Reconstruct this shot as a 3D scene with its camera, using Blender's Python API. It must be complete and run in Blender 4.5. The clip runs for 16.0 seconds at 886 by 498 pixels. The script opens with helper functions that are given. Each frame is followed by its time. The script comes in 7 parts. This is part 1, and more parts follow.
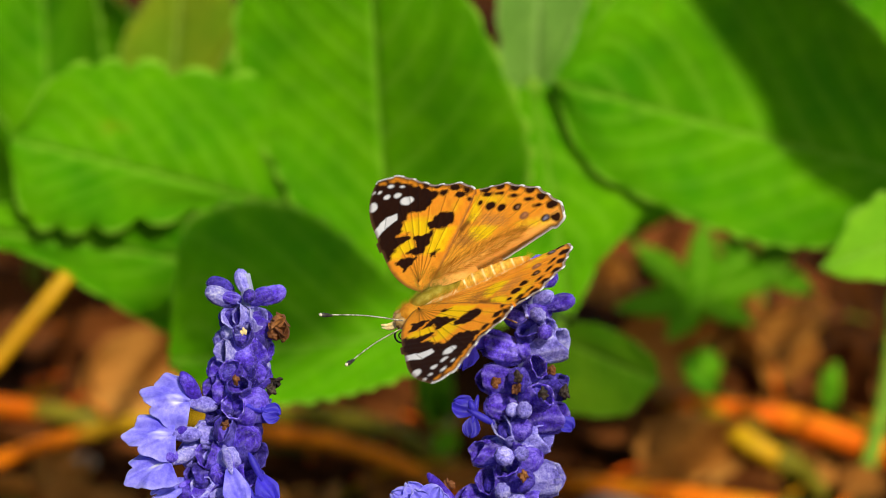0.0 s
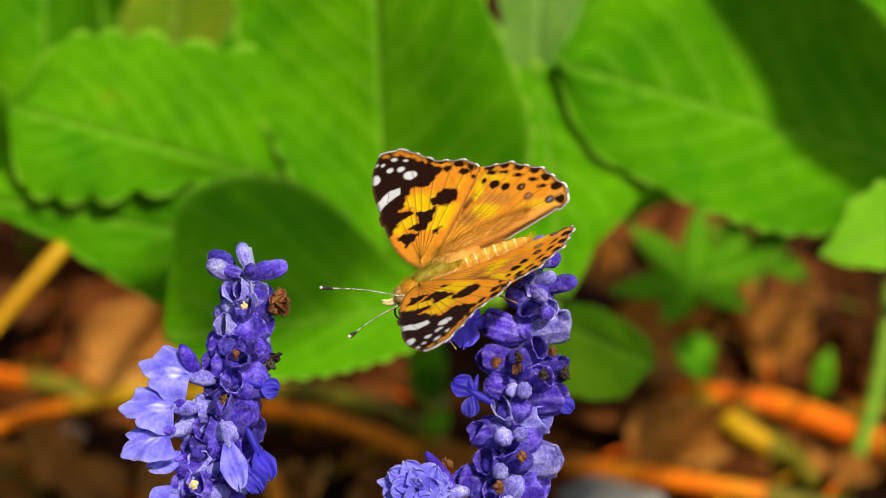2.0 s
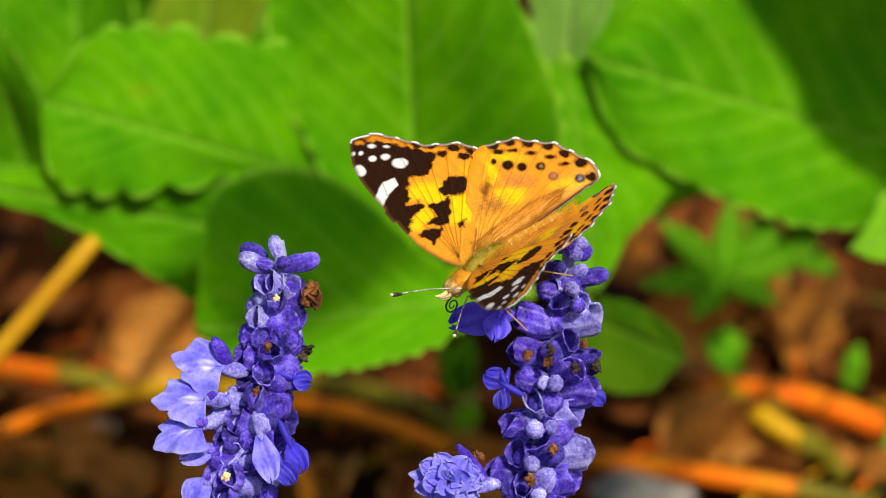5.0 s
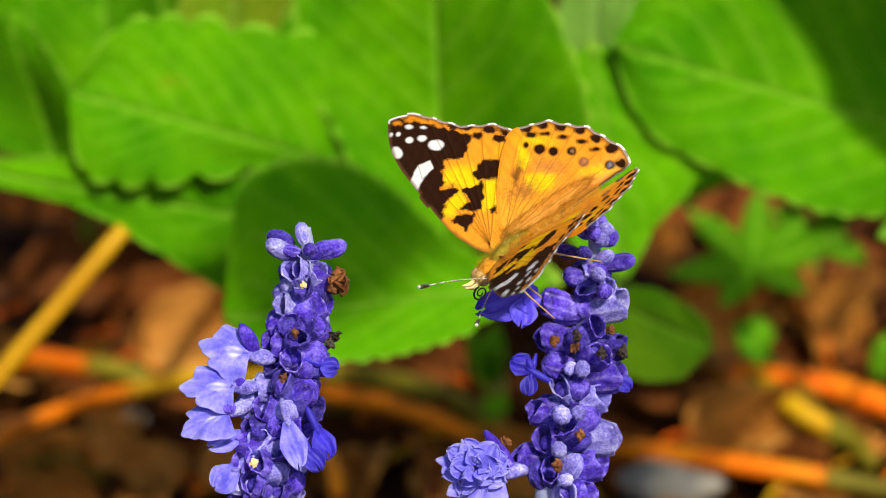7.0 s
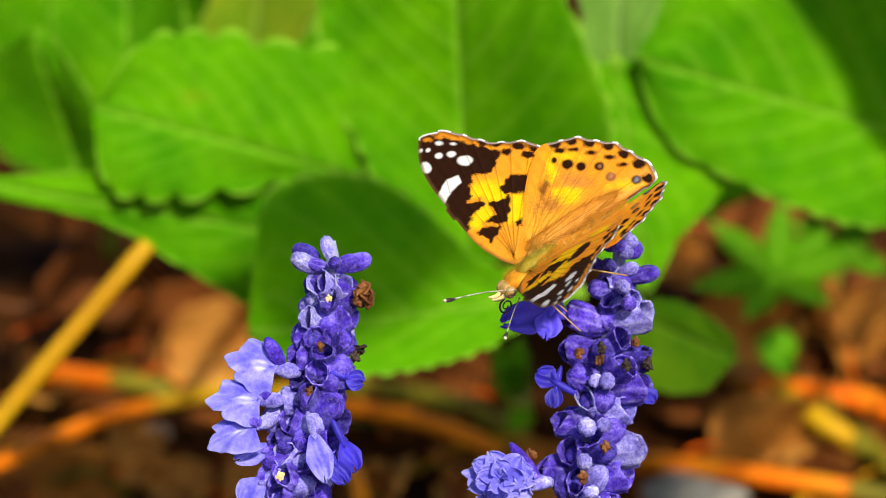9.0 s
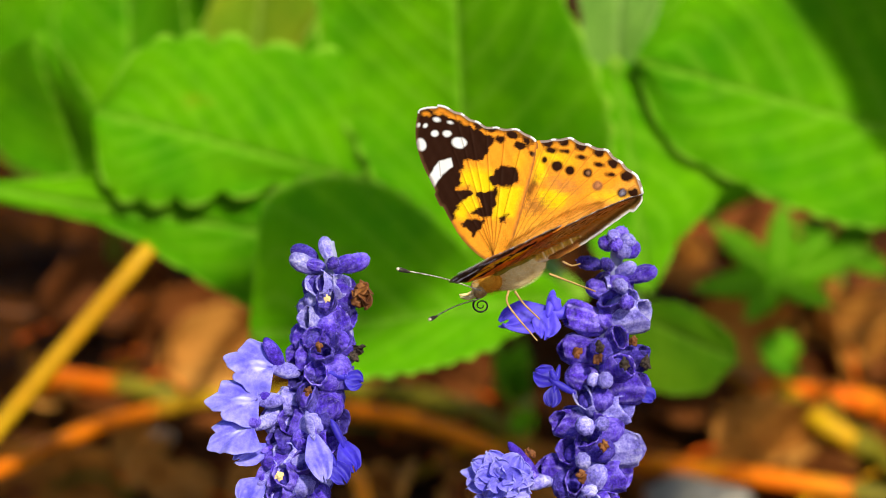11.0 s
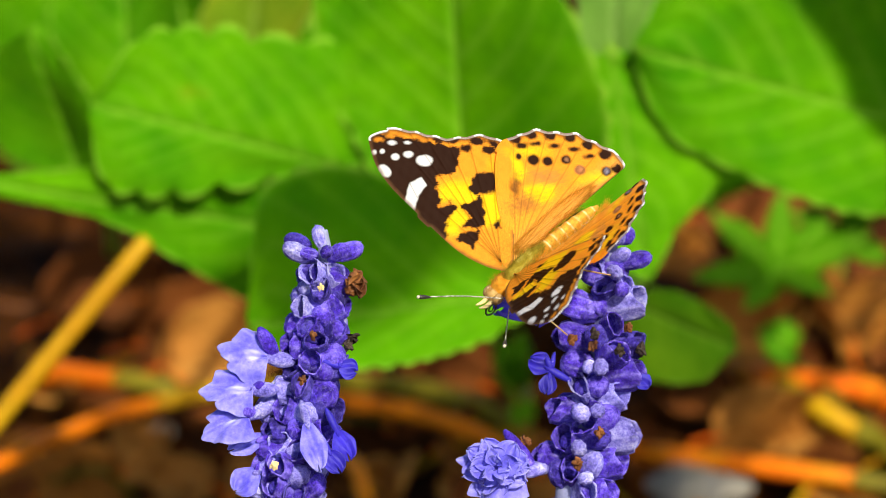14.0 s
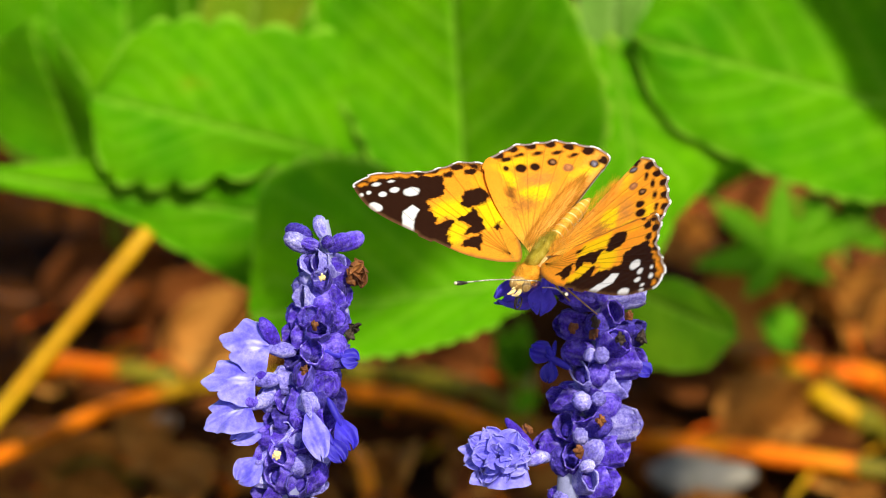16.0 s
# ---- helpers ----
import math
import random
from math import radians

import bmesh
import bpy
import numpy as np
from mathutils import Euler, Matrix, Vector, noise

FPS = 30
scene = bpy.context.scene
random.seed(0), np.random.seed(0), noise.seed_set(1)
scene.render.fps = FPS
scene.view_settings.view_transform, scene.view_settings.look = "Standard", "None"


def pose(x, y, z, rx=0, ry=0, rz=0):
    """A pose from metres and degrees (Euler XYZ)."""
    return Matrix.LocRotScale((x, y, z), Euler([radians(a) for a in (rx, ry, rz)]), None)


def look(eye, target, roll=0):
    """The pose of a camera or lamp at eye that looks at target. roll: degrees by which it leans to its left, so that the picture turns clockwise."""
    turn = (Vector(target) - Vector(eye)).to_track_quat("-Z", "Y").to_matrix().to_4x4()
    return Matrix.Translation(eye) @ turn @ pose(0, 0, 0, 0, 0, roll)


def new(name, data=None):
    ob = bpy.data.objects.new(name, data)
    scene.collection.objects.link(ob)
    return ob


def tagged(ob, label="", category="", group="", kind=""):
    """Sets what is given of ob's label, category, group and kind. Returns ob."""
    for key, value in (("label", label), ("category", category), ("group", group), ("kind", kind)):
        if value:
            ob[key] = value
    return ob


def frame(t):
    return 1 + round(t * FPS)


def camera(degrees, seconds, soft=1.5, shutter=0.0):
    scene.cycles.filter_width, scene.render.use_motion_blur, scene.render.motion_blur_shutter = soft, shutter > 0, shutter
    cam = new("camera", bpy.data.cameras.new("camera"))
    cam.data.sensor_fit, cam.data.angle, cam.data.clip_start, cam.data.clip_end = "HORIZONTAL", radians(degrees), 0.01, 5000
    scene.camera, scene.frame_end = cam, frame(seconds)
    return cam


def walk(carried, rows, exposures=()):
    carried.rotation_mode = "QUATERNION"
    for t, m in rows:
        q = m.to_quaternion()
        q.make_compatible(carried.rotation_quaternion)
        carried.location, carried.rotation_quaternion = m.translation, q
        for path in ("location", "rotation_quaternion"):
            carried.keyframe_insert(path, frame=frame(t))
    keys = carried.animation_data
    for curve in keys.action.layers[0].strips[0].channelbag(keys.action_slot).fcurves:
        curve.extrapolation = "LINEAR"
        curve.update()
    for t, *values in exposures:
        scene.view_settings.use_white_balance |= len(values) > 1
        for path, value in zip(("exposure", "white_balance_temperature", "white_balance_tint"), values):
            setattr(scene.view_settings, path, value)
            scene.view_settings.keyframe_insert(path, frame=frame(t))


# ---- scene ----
# ---------------------------------------------------------------- camera
cam = camera(16.0, 16.0, soft=0.5)
cam.data.dof.use_dof = True
cam.data.dof.focus_distance = 0.497
cam.data.dof.aperture_fstop = 22.0
PATH = [
    (0.0, pose(0.00230, -0.46896, 0.42201, 70.465, 0.645, -1.371)),
    (0.5, pose(0.00184, -0.46855, 0.42184, 70.483, 0.264, -1.258)),
    (1.0, pose(0.00109, -0.46786, 0.42163, 70.388, -0.064, -1.266)),
    (1.5, pose(0.00046, -0.46725, 0.42118, 70.235, -0.399, -1.216)),
    (2.0, pose(-0.00010, -0.46670, 0.42106, 70.085, -0.625, -1.157)),
    (2.5, pose(-0.00011, -0.46614, 0.42094, 69.962, -0.775, -1.107)),
    (3.0, pose(-0.00028, -0.46645, 0.42118, 69.912, -0.820, -1.092)),
    (3.5, pose(-0.00048, -0.46658, 0.42124, 69.934, -0.796, -1.028)),
    (4.0, pose(-0.00066, -0.46682, 0.42114, 70.012, -0.705, -0.916)),
    (6.5, pose(-0.00025, -0.46904, 0.42048, 69.933, -0.194, -0.297)),
    (7.0, pose(-0.00001, -0.46909, 0.42024, 69.882, -0.102, -0.208)),
    (7.5, pose(0.00006, -0.46979, 0.42112, 69.859, -0.049, -0.091)),
    (8.0, pose(-0.00003, -0.46991, 0.42105, 69.999, -0.003, -0.002)),
    (8.5, pose(-0.00012, -0.47003, 0.42055, 70.102, 0.125, 0.034)),
    (9.0, pose(-0.00051, -0.47040, 0.42052, 70.140, 0.261, 0.079)),
    (11.5, pose(0.00125, -0.47212, 0.41953, 70.273, 0.568, 0.052)),
    (12.0, pose(0.00153, -0.47175, 0.41919, 70.233, 0.581, -0.046)),
    (12.5, pose(0.00168, -0.47228, 0.41958, 70.181, 0.598, -0.074)),
    (13.0, pose(0.00178, -0.47171, 0.41920, 70.192, 0.679, -0.050)),
    (13.5, pose(0.00202, -0.47271, 0.41957, 70.171, 0.760, 0.010)),
    (14.0, pose(0.00242, -0.47111, 0.41836, 70.172, 0.958, 0.028)),
    (14.5, pose(0.00185, -0.47177, 0.41883, 70.101, 0.996, -0.001)),
    (15.0, pose(0.00175, -0.47189, 0.41859, 70.085, 1.084, -0.015)),
    (15.5, pose(0.00223, -0.47241, 0.41864, 70.009, 1.290, -0.029)),
    (16.0, pose(0.00266, -0.47243, 0.41888, 69.973, 1.280, -0.047)),
]

walk(cam, PATH, [(0.0, -0.04), (3.5, 0.04), (7.0, 0.17), (9.0, 0.26), (12.5, 0.26), (16.0, 0.32)])

# ---------------------------------------------------------------- light
SUN_FROM = Vector((0.30, -0.66, 0.69)).normalized()
world = bpy.data.worlds.new("sky")
scene.world = world
world.use_nodes = True
wt = world.node_tree
sky = wt.nodes.new("ShaderNodeTexSky")
sky.sky_type = "NISHITA"
sky.sun_disc = False
sky.sun_elevation = math.asin(SUN_FROM.z)
sky.air_density, sky.dust_density, sky.ozone_density = 1.0, 2.0, 1.5
sky.sun_rotation = math.atan2(SUN_FROM.x, SUN_FROM.y)
wt.links.new(sky.outputs[0], wt.nodes["Background"].inputs[0])
wt.nodes["Background"].inputs[1].default_value = 0.115
sun = new("sun", bpy.data.lights.new("sun", "SUN"))
sun.data.energy = 4.6
sun.data.angle = radians(2.5)
sun.data.color = (1.0, 0.93, 0.74)
sun.matrix_world = look(SUN_FROM * 3, (0, 0, 0))

# ---------------------------------------------------------------- plan
# The bed is laid out in millimetres: across, up the tilted picture plane, and towards the camera.
ORIGIN = Vector((0.01033, 0.00295, 0.24971))
RIGHT = Vector((0.99974, -0.01794, 0.01389))
UP = Vector((-0.00689, 0.34327, 0.93921))
NEAR = Vector((-0.02161, -0.93906, 0.34306))


def spot(p, back=0.0):
    """A place of the plan; back sets it that many millimetres further off along its sight line."""
    k = 1 + back / 500
    return ORIGIN + (RIGHT * p[0] * k + UP * p[1] * k + NEAR * (p[2] - back)) * 0.001


def tilt(v):
    return RIGHT * v[0] + UP * v[1] + NEAR * v[2]


# ---------------------------------------------------------------- materials
def material(name):
    m = bpy.data.materials.new(name)
    m.use_nodes = True
    t = m.node_tree
    return m, t, t.nodes["Principled BSDF"]


def node(t, kind, **values):
    n = t.nodes.new(kind)
    for key, value in values.items():
        n.inputs[key.replace("_", " ")].default_value = value
    return n


def ramp(t, source, stops):
    n = t.nodes.new("ShaderNodeValToRGB")
    e = n.color_ramp.elements
    e[0].position, e[0].color = stops[0][0], (*stops[0][1], 1)
    e[1].position, e[1].color = stops[-1][0], (*stops[-1][1], 1)
    for p, c in stops[1:-1]:
        e.new(p).color = (*c, 1)
    t.links.new(source, n.inputs[0])
    return n.outputs[0]


def mix(t, kind, f, a, b):
    n = t.nodes.new("ShaderNodeMix")
    n.data_type, n.blend_type = "RGBA", kind
    for socket, value in ((n.inputs[0], f), (n.inputs[6], a), (n.inputs[7], b)):
        if isinstance(value, (int, float)):
            socket.default_value = value
        elif isinstance(value, tuple):
            socket.default_value = (*value, 1)
        else:
            t.links.new(value, socket)
    return n.outputs[2]


def noise_of(t, scale, detail=4.0, rough=0.6, coords="Object"):
    n = node(t, "ShaderNodeTexNoise", Scale=scale, Detail=detail, Roughness=rough)
    c = t.nodes.new("ShaderNodeTexCoord")
    t.links.new(c.outputs[coords], n.inputs["Vector"])
    return n.outputs[0]


def bump(t, bsdf, source, strength, distance):
    b = node(t, "ShaderNodeBump", Strength=strength, Distance=distance)
    t.links.new(source, b.inputs["Height"])
    t.links.new(b.outputs[0], bsdf.inputs["Normal"])


def attribute(t, name):
    a = t.nodes.new("ShaderNodeAttribute")
    a.attribute_name = name
    return a


def surface(name, stops, scale, rough=0.6, fine=None, bumps=0.3, depth=0.0005, sheen=0.0, through_light=None, spec=0.4, wool=None, grain=0.35, hard=0.25):
    """A plain natural surface: two scales of colour, fine relief, a little light passing through."""
    m, t, b = material(name)
    big = noise_of(t, scale, 5.0)
    col = ramp(t, big, stops)
    small = noise_of(t, fine or scale * 9, 6.0, 0.7)
    col = mix(t, "OVERLAY", grain, col, ramp(t, small, [(hard, (0.2, 0.2, 0.2) if hard < 0.3 else (0.06, 0.06, 0.06)), (1 - hard, (0.8, 0.8, 0.8) if hard < 0.3 else (0.92, 0.92, 0.92))]))
    if wool:
        f = node(t, "ShaderNodeMath")
        f.operation = "MULTIPLY"
        t.links.new(attribute(t, "vein").outputs["Fac"], f.inputs[0])
        t.links.new(ramp(t, noise_of(t, fine * 0.4, 3.0), [(0.35, (0, 0, 0)), (0.6, (1, 1, 1))]), f.inputs[1])
        col = mix(t, "MIX", f.outputs[0], col, wool)
    info = t.nodes.new("ShaderNodeObjectInfo")
    hsv = t.nodes.new("ShaderNodeHueSaturation")
    vary = node(t, "ShaderNodeMapRange")
    vary.inputs["To Min"].default_value, vary.inputs["To Max"].default_value = 0.78, 1.22
    t.links.new(info.outputs["Random"], vary.inputs["Value"])
    t.links.new(vary.outputs[0], hsv.inputs["Value"])
    t.links.new(col, hsv.inputs["Color"])
    t.links.new(hsv.outputs[0], b.inputs["Base Color"])
    b.inputs["Roughness"].default_value = rough
    b.inputs["Specular IOR Level"].default_value = spec
    if sheen:
        b.inputs["Sheen Weight"].default_value = sheen
        b.inputs["Sheen Roughness"].default_value = 0.4
        b.inputs["Sheen Tint"].default_value = (0.75, 0.75, 1.0, 1)
    bump(t, b, small, bumps, depth)
    if through_light:
        thin(m, t, b, hsv.outputs[0], through_light)
    return m


def thin(m, t, b, colour, amount):
    """Lets light pass through a thin blade or petal."""
    tr = t.nodes.new("ShaderNodeBsdfTranslucent")
    t.links.new(colour, tr.inputs[0])
    s = t.nodes.new("ShaderNodeMixShader")
    s.inputs[0].default_value = amount
    t.links.new(b.outputs[0], s.inputs[1])
    t.links.new(tr.outputs[0], s.inputs[2])
    t.links.new(s.outputs[0], t.nodes["Material Output"].inputs[0])


def leaf_material(name, dark, light, vein, rough=0.5):
    m, t, b = material(name)
    big = noise_of(t, 45, 5.0)
    col = ramp(t, big, [(0.3, dark), (0.7, light)])
    small = noise_of(t, 420, 5.0, 0.7)
    col = mix(t, "OVERLAY", 0.3, col, ramp(t, small, [(0.3, (0.3, 0.3, 0.3)), (0.7, (0.7, 0.7, 0.7))]))
    blotch = noise_of(t, 150, 3.0, 0.6)
    col = mix(t, "OVERLAY", 0.3, col, ramp(t, blotch, [(0.35, (0.33, 0.38, 0.33)), (0.65, (0.66, 0.62, 0.6))]))
    spot_mask = ramp(t, noise_of(t, 75, 2.0, 0.5), [(0.70, (0, 0, 0)), (0.76, (1, 1, 1))])
    rust = node(t, "ShaderNodeMath")
    rust.operation = "MULTIPLY"
    rust.inputs[1].default_value = 0.22
    t.links.new(spot_mask, rust.inputs[0])
    col = mix(t, "MIX", rust.outputs[0], col, (0.28, 0.16, 0.01))
    col = mix(t, "MIX", attribute(t, "vein").outputs["Fac"], col, vein)
    t.links.new(col, b.inputs["Base Color"])
    b.inputs["Roughness"].default_value = rough
    b.inputs["Specular IOR Level"].default_value = 0.03
    bump(t, b, small, 0.35, 0.0006)
    thin(m, t, b, col, 0.3)
    return m


LEAF = leaf_material("leaf green", (0.040, 0.22, 0.0), (0.115, 0.36, 0.0), (0.30, 0.56, 0.04), 0.75)
LEAF_PALE = leaf_material("pale leaf green", (0.12, 0.36, 0.006), (0.20, 0.46, 0.015), (0.3, 0.55, 0.06), 0.7)
LEAF_GREY = leaf_material("greyish pale leaf", (0.12, 0.28, 0.03), (0.19, 0.36, 0.06), (0.4, 0.58, 0.16), 0.7)
LEAF_SPOTTED = leaf_material("spotted leaf", (0.035, 0.12, 0.001), (0.085, 0.18, 0.003), (0.14, 0.24, 0.02), 0.7)
LEAF_YELLOW = leaf_material("yellowing leaf", (0.11, 0.22, 0.004), (0.22, 0.27, 0.008), (0.3, 0.4, 0.06), 0.6)
SOIL = surface("soil", [(0.35, (0.014, 0.003, 0.0)), (0.65, (0.12, 0.034, 0.002))], 24, 0.95, 300, 1.0, 0.004, spec=0.1)
DEAD = surface("dead leaf", [(0.25, (0.16, 0.045, 0.003)), (0.7, (0.38, 0.155, 0.022))], 40, 0.8, 400, 0.5, 0.001, spec=0.12)
DEAD_PALE = surface("pale dead leaf", [(0.25, (0.30, 0.10, 0.012)), (0.7, (0.52, 0.24, 0.045))], 40, 0.8, 400, 0.5, 0.001, spec=0.12)
DEAD_DARK = surface("rotting leaf", [(0.25, (0.07, 0.018, 0.003)), (0.7, (0.20, 0.06, 0.01))], 40, 0.8, 400, 0.5, 0.001, spec=0.12)
PEBBLE = surface("pebble", [(0.3, (0.20, 0.18, 0.14)), (0.7, (0.38, 0.35, 0.30))], 90, 0.8, 900, 0.4, 0.001)
STALK_RED = surface("red stalk", [(0.3, (0.50, 0.045, 0.001)), (0.55, (0.68, 0.12, 0.002)), (0.75, (0.50, 0.25, 0.004))], 22, 0.5, 300, 0.2, spec=0.12)
STALK_ORANGE = surface("orange stalk", [(0.3, (0.66, 0.13, 0.002)), (0.6, (0.74, 0.21, 0.003)), (0.8, (0.60, 0.27, 0.004))], 18, 0.5, 300, 0.2, spec=0.12)
STALK_YELLOW = surface("yellow stalk", [(0.3, (0.46, 0.17, 0.002)), (0.7, (0.50, 0.33, 0.006))], 18, 0.5, 300, 0.2, spec=0.12)
STALK_OLIVE = surface("olive stalk", [(0.3, (0.09, 0.08, 0.003)), (0.7, (0.20, 0.16, 0.01))], 18, 0.5, 300, 0.2, spec=0.12)
STALK_GREEN = surface("green stalk", [(0.3, (0.09, 0.20, 0.008)), (0.7, (0.18, 0.32, 0.02))], 18, 0.5, 300, 0.2, spec=0.12)
CALYX = surface("calyx violet", [(0.30, (0.014, 0.004, 0.14)), (0.5, (0.075, 0.032, 0.52)), (0.70, (0.25, 0.18, 0.88))], 330, 0.75, 2200, 1.0, 0.0005, sheen=0.04, spec=0.1, grain=0.6, hard=0.36, wool=(0.40, 0.34, 0.88))
CALYX_PALE = surface("calyx pale", [(0.30, (0.09, 0.07, 0.42)), (0.5, (0.24, 0.21, 0.72)), (0.70, (0.52, 0.51, 0.90))], 330, 0.75, 2200, 1.0, 0.0005, sheen=0.04, spec=0.1, grain=0.6, hard=0.36, wool=(0.60, 0.58, 0.95))
CALYX_DARK = surface("calyx dark", [(0.30, (0.014, 0.007, 0.11)), (0.5, (0.045, 0.026, 0.32)), (0.70, (0.14, 0.11, 0.56))], 330, 0.75, 2200, 1.0, 0.0005, sheen=0.04, spec=0.1, grain=0.6, hard=0.36, wool=(0.24, 0.20, 0.74))
DEEP = surface("deep blue petal", [(0.3, (0.014, 0.007, 0.30)), (0.7, (0.045, 0.028, 0.60))], 200, 0.55, 2200, 0.3, 0.0002, sheen=0.2, through_light=0.2)
MID = surface("blue petal", [(0.3, (0.045, 0.028, 0.60)), (0.7, (0.13, 0.09, 0.92))], 200, 0.55, 2200, 0.3, 0.0002, sheen=0.3, through_light=0.2)
STEM = surface("stem", [(0.3, (0.16, 0.17, 0.36)), (0.7, (0.32, 0.34, 0.52))], 160, 0.7, 1500, 0.4, 0.0002, sheen=0.5)
BROWN = surface("withered brown", [(0.3, (0.05, 0.012, 0.003)), (0.55, (0.17, 0.055, 0.010)), (0.75, (0.34, 0.14, 0.03))], 500, 0.6, 3000, 0.6, 0.0003)
BLACK = surface("withered black", [(0.3, (0.010, 0.007, 0.006)), (0.7, (0.05, 0.03, 0.02))], 500, 0.6, 3000, 0.6, 0.0003)


def petal_material():
    m, t, b = material("lavender petal")
    big = noise_of(t, 300, 4.0)
    col = ramp(t, big, [(0.3, (0.085, 0.065, 0.70)), (0.7, (0.33, 0.30, 0.97))])
    fine = noise_of(t, 1700, 5.0, 0.7)
    col = mix(t, "OVERLAY", 0.55, col, ramp(t, fine, [(0.3, (0.22, 0.22, 0.3)), (0.7, (0.78, 0.78, 0.8))]))
    col = mix(t, "MIX", attribute(t, "vein").outputs["Fac"], col, (0.86, 0.86, 0.95))
    t.links.new(col, b.inputs["Base Color"])
    b.inputs["Roughness"].default_value = 0.6
    b.inputs["Sheen Weight"].default_value = 0.3
    bump(t, b, noise_of(t, 1800, 5.0), 0.3, 0.0002)
    thin(m, t, b, col, 0.25)
    return m


PETAL = petal_material()


def pigment_material(name, rough, amount, grain=6000.0):
    """Scales of a wing: the pigment of each spot, with a fine grain of scales."""
    m, t, b = material(name)
    col = attribute(t, "pigment").outputs["Color"]
    small = noise_of(t, grain, 3.0, 0.7)
    col = mix(t, "OVERLAY", 0.5, col, ramp(t, small, [(0.3, (0.25, 0.25, 0.25)), (0.7, (0.75, 0.75, 0.75))]))
    t.links.new(col, b.inputs["Base Color"])
    b.inputs["Roughness"].default_value = rough
    b.inputs["Specular IOR Level"].default_value = 0.06
    bump(t, b, small, 0.25, 0.00006)
    if amount:
        pale = t.nodes.new("ShaderNodeGamma")
        pale.inputs[1].default_value = 0.72
        t.links.new(col, pale.inputs[0])
        thin(m, t, b, pale.outputs[0], amount)
        k = node(t, "ShaderNodeMath")
        k.operation = "MULTIPLY_ADD"
        k.inputs[1].default_value, k.inputs[2].default_value = 0.46, amount
        t.links.new(attribute(t, "underside").outputs["Fac"], k.inputs[0])
        t.links.new(k.outputs[0], t.nodes["Mix Shader"].inputs[0])
    return m


WING = pigment_material("wing scales", 0.6, 0.31)
FUR = surface("olive fur", [(0.3, (0.24, 0.18, 0.01)), (0.55, (0.42, 0.32, 0.03)), (0.75, (0.58, 0.48, 0.10))], 700, 0.9, 5000, 0.9, 0.0004, spec=0.1)
FUR_ORANGE = surface("orange fur", [(0.3, (0.62, 0.22, 0.01)), (0.7, (0.85, 0.42, 0.04))], 700, 0.9, 5000, 0.9, 0.0004, spec=0.1)
FUR_TAN = surface("tan fur", [(0.3, (0.48, 0.27, 0.06)), (0.7, (0.74, 0.50, 0.20))], 700, 0.9, 5000, 0.9, 0.0004, spec=0.1)
FUR_CREAM = surface("cream fur", [(0.3, (0.84, 0.60, 0.22)), (0.7, (0.97, 0.82, 0.46))], 700, 0.9, 5000, 0.9, 0.0004, spec=0.1)
EYE = surface("eye", [(0.3, (0.22, 0.12, 0.03)), (0.7, (0.45, 0.3, 0.12))], 1500, 0.25, 6000, 0.2)
HORN = surface("dark horn", [(0.3, (0.012, 0.01, 0.009)), (0.7, (0.05, 0.04, 0.035))], 900, 0.4, 5000, 0.2)
HORN_PALE = surface("pale horn", [(0.3, (0.5, 0.4, 0.25)), (0.7, (0.8, 0.72, 0.55))], 1200, 0.5, 5000, 0.2)
HORN_GREY = surface("ringed horn", [(0.42, (0.10, 0.08, 0.05)), (0.58, (0.62, 0.56, 0.42))], 2200, 0.5, 6000, 0.2)
LEG = surface("leg", [(0.3, (0.32, 0.18, 0.05)), (0.7, (0.56, 0.36, 0.14))], 900, 0.6, 5000, 0.2)


# ---------------------------------------------------------------- builders
def mesh_of(name, verts, faces, values=None, smooth=True):
    me = bpy.data.meshes.new(name)
    verts = np.asarray(verts, dtype=np.float32)
    faces = np.asarray(faces, dtype=np.int32)
    k = faces.shape[1]
    me.vertices.add(len(verts))
    me.vertices.foreach_set("co", verts.ravel())
    me.loops.add(faces.size)
    me.loops.foreach_set("vertex_index", faces.ravel())
    me.polygons.add(len(faces))
    me.polygons.foreach_set("loop_start", np.arange(0, faces.size, k, dtype=np.int32))
    me.polygons.foreach_set("loop_total", np.full(len(faces), k, dtype=np.int32))
    me.update(calc_edges=True)
    me.validate()
    me.shade_smooth() if smooth else me.shade_flat()
    for key, v in (values or {}).items():
        v = np.asarray(v, dtype=np.float32)
        if v.ndim == 2:
            a = me.attributes.new(key, "FLOAT_COLOR", "POINT")
            a.data.foreach_set("color", np.c_[v, np.ones(len(v), np.float32)].ravel())
        else:
            a = me.attributes.new(key, "FLOAT", "POINT")
            a.data.foreach_set("value", v)
    return me


def part(name, me, mat, parent, label=""):
    """Links a mesh as one part under its thing; its vertices are in the thing's space."""
    ob = new(name, me)
    me.materials.clear()
    me.materials.append(mat)
    ob.parent = parent
    if label:
        tagged(ob, label)
    return ob


def thing(name, at, label, category, group="", kind=""):
    ob = new(name)
    ob.location = at
    ob.empty_display_size = 0.01
    return tagged(ob, label, category, group, kind)


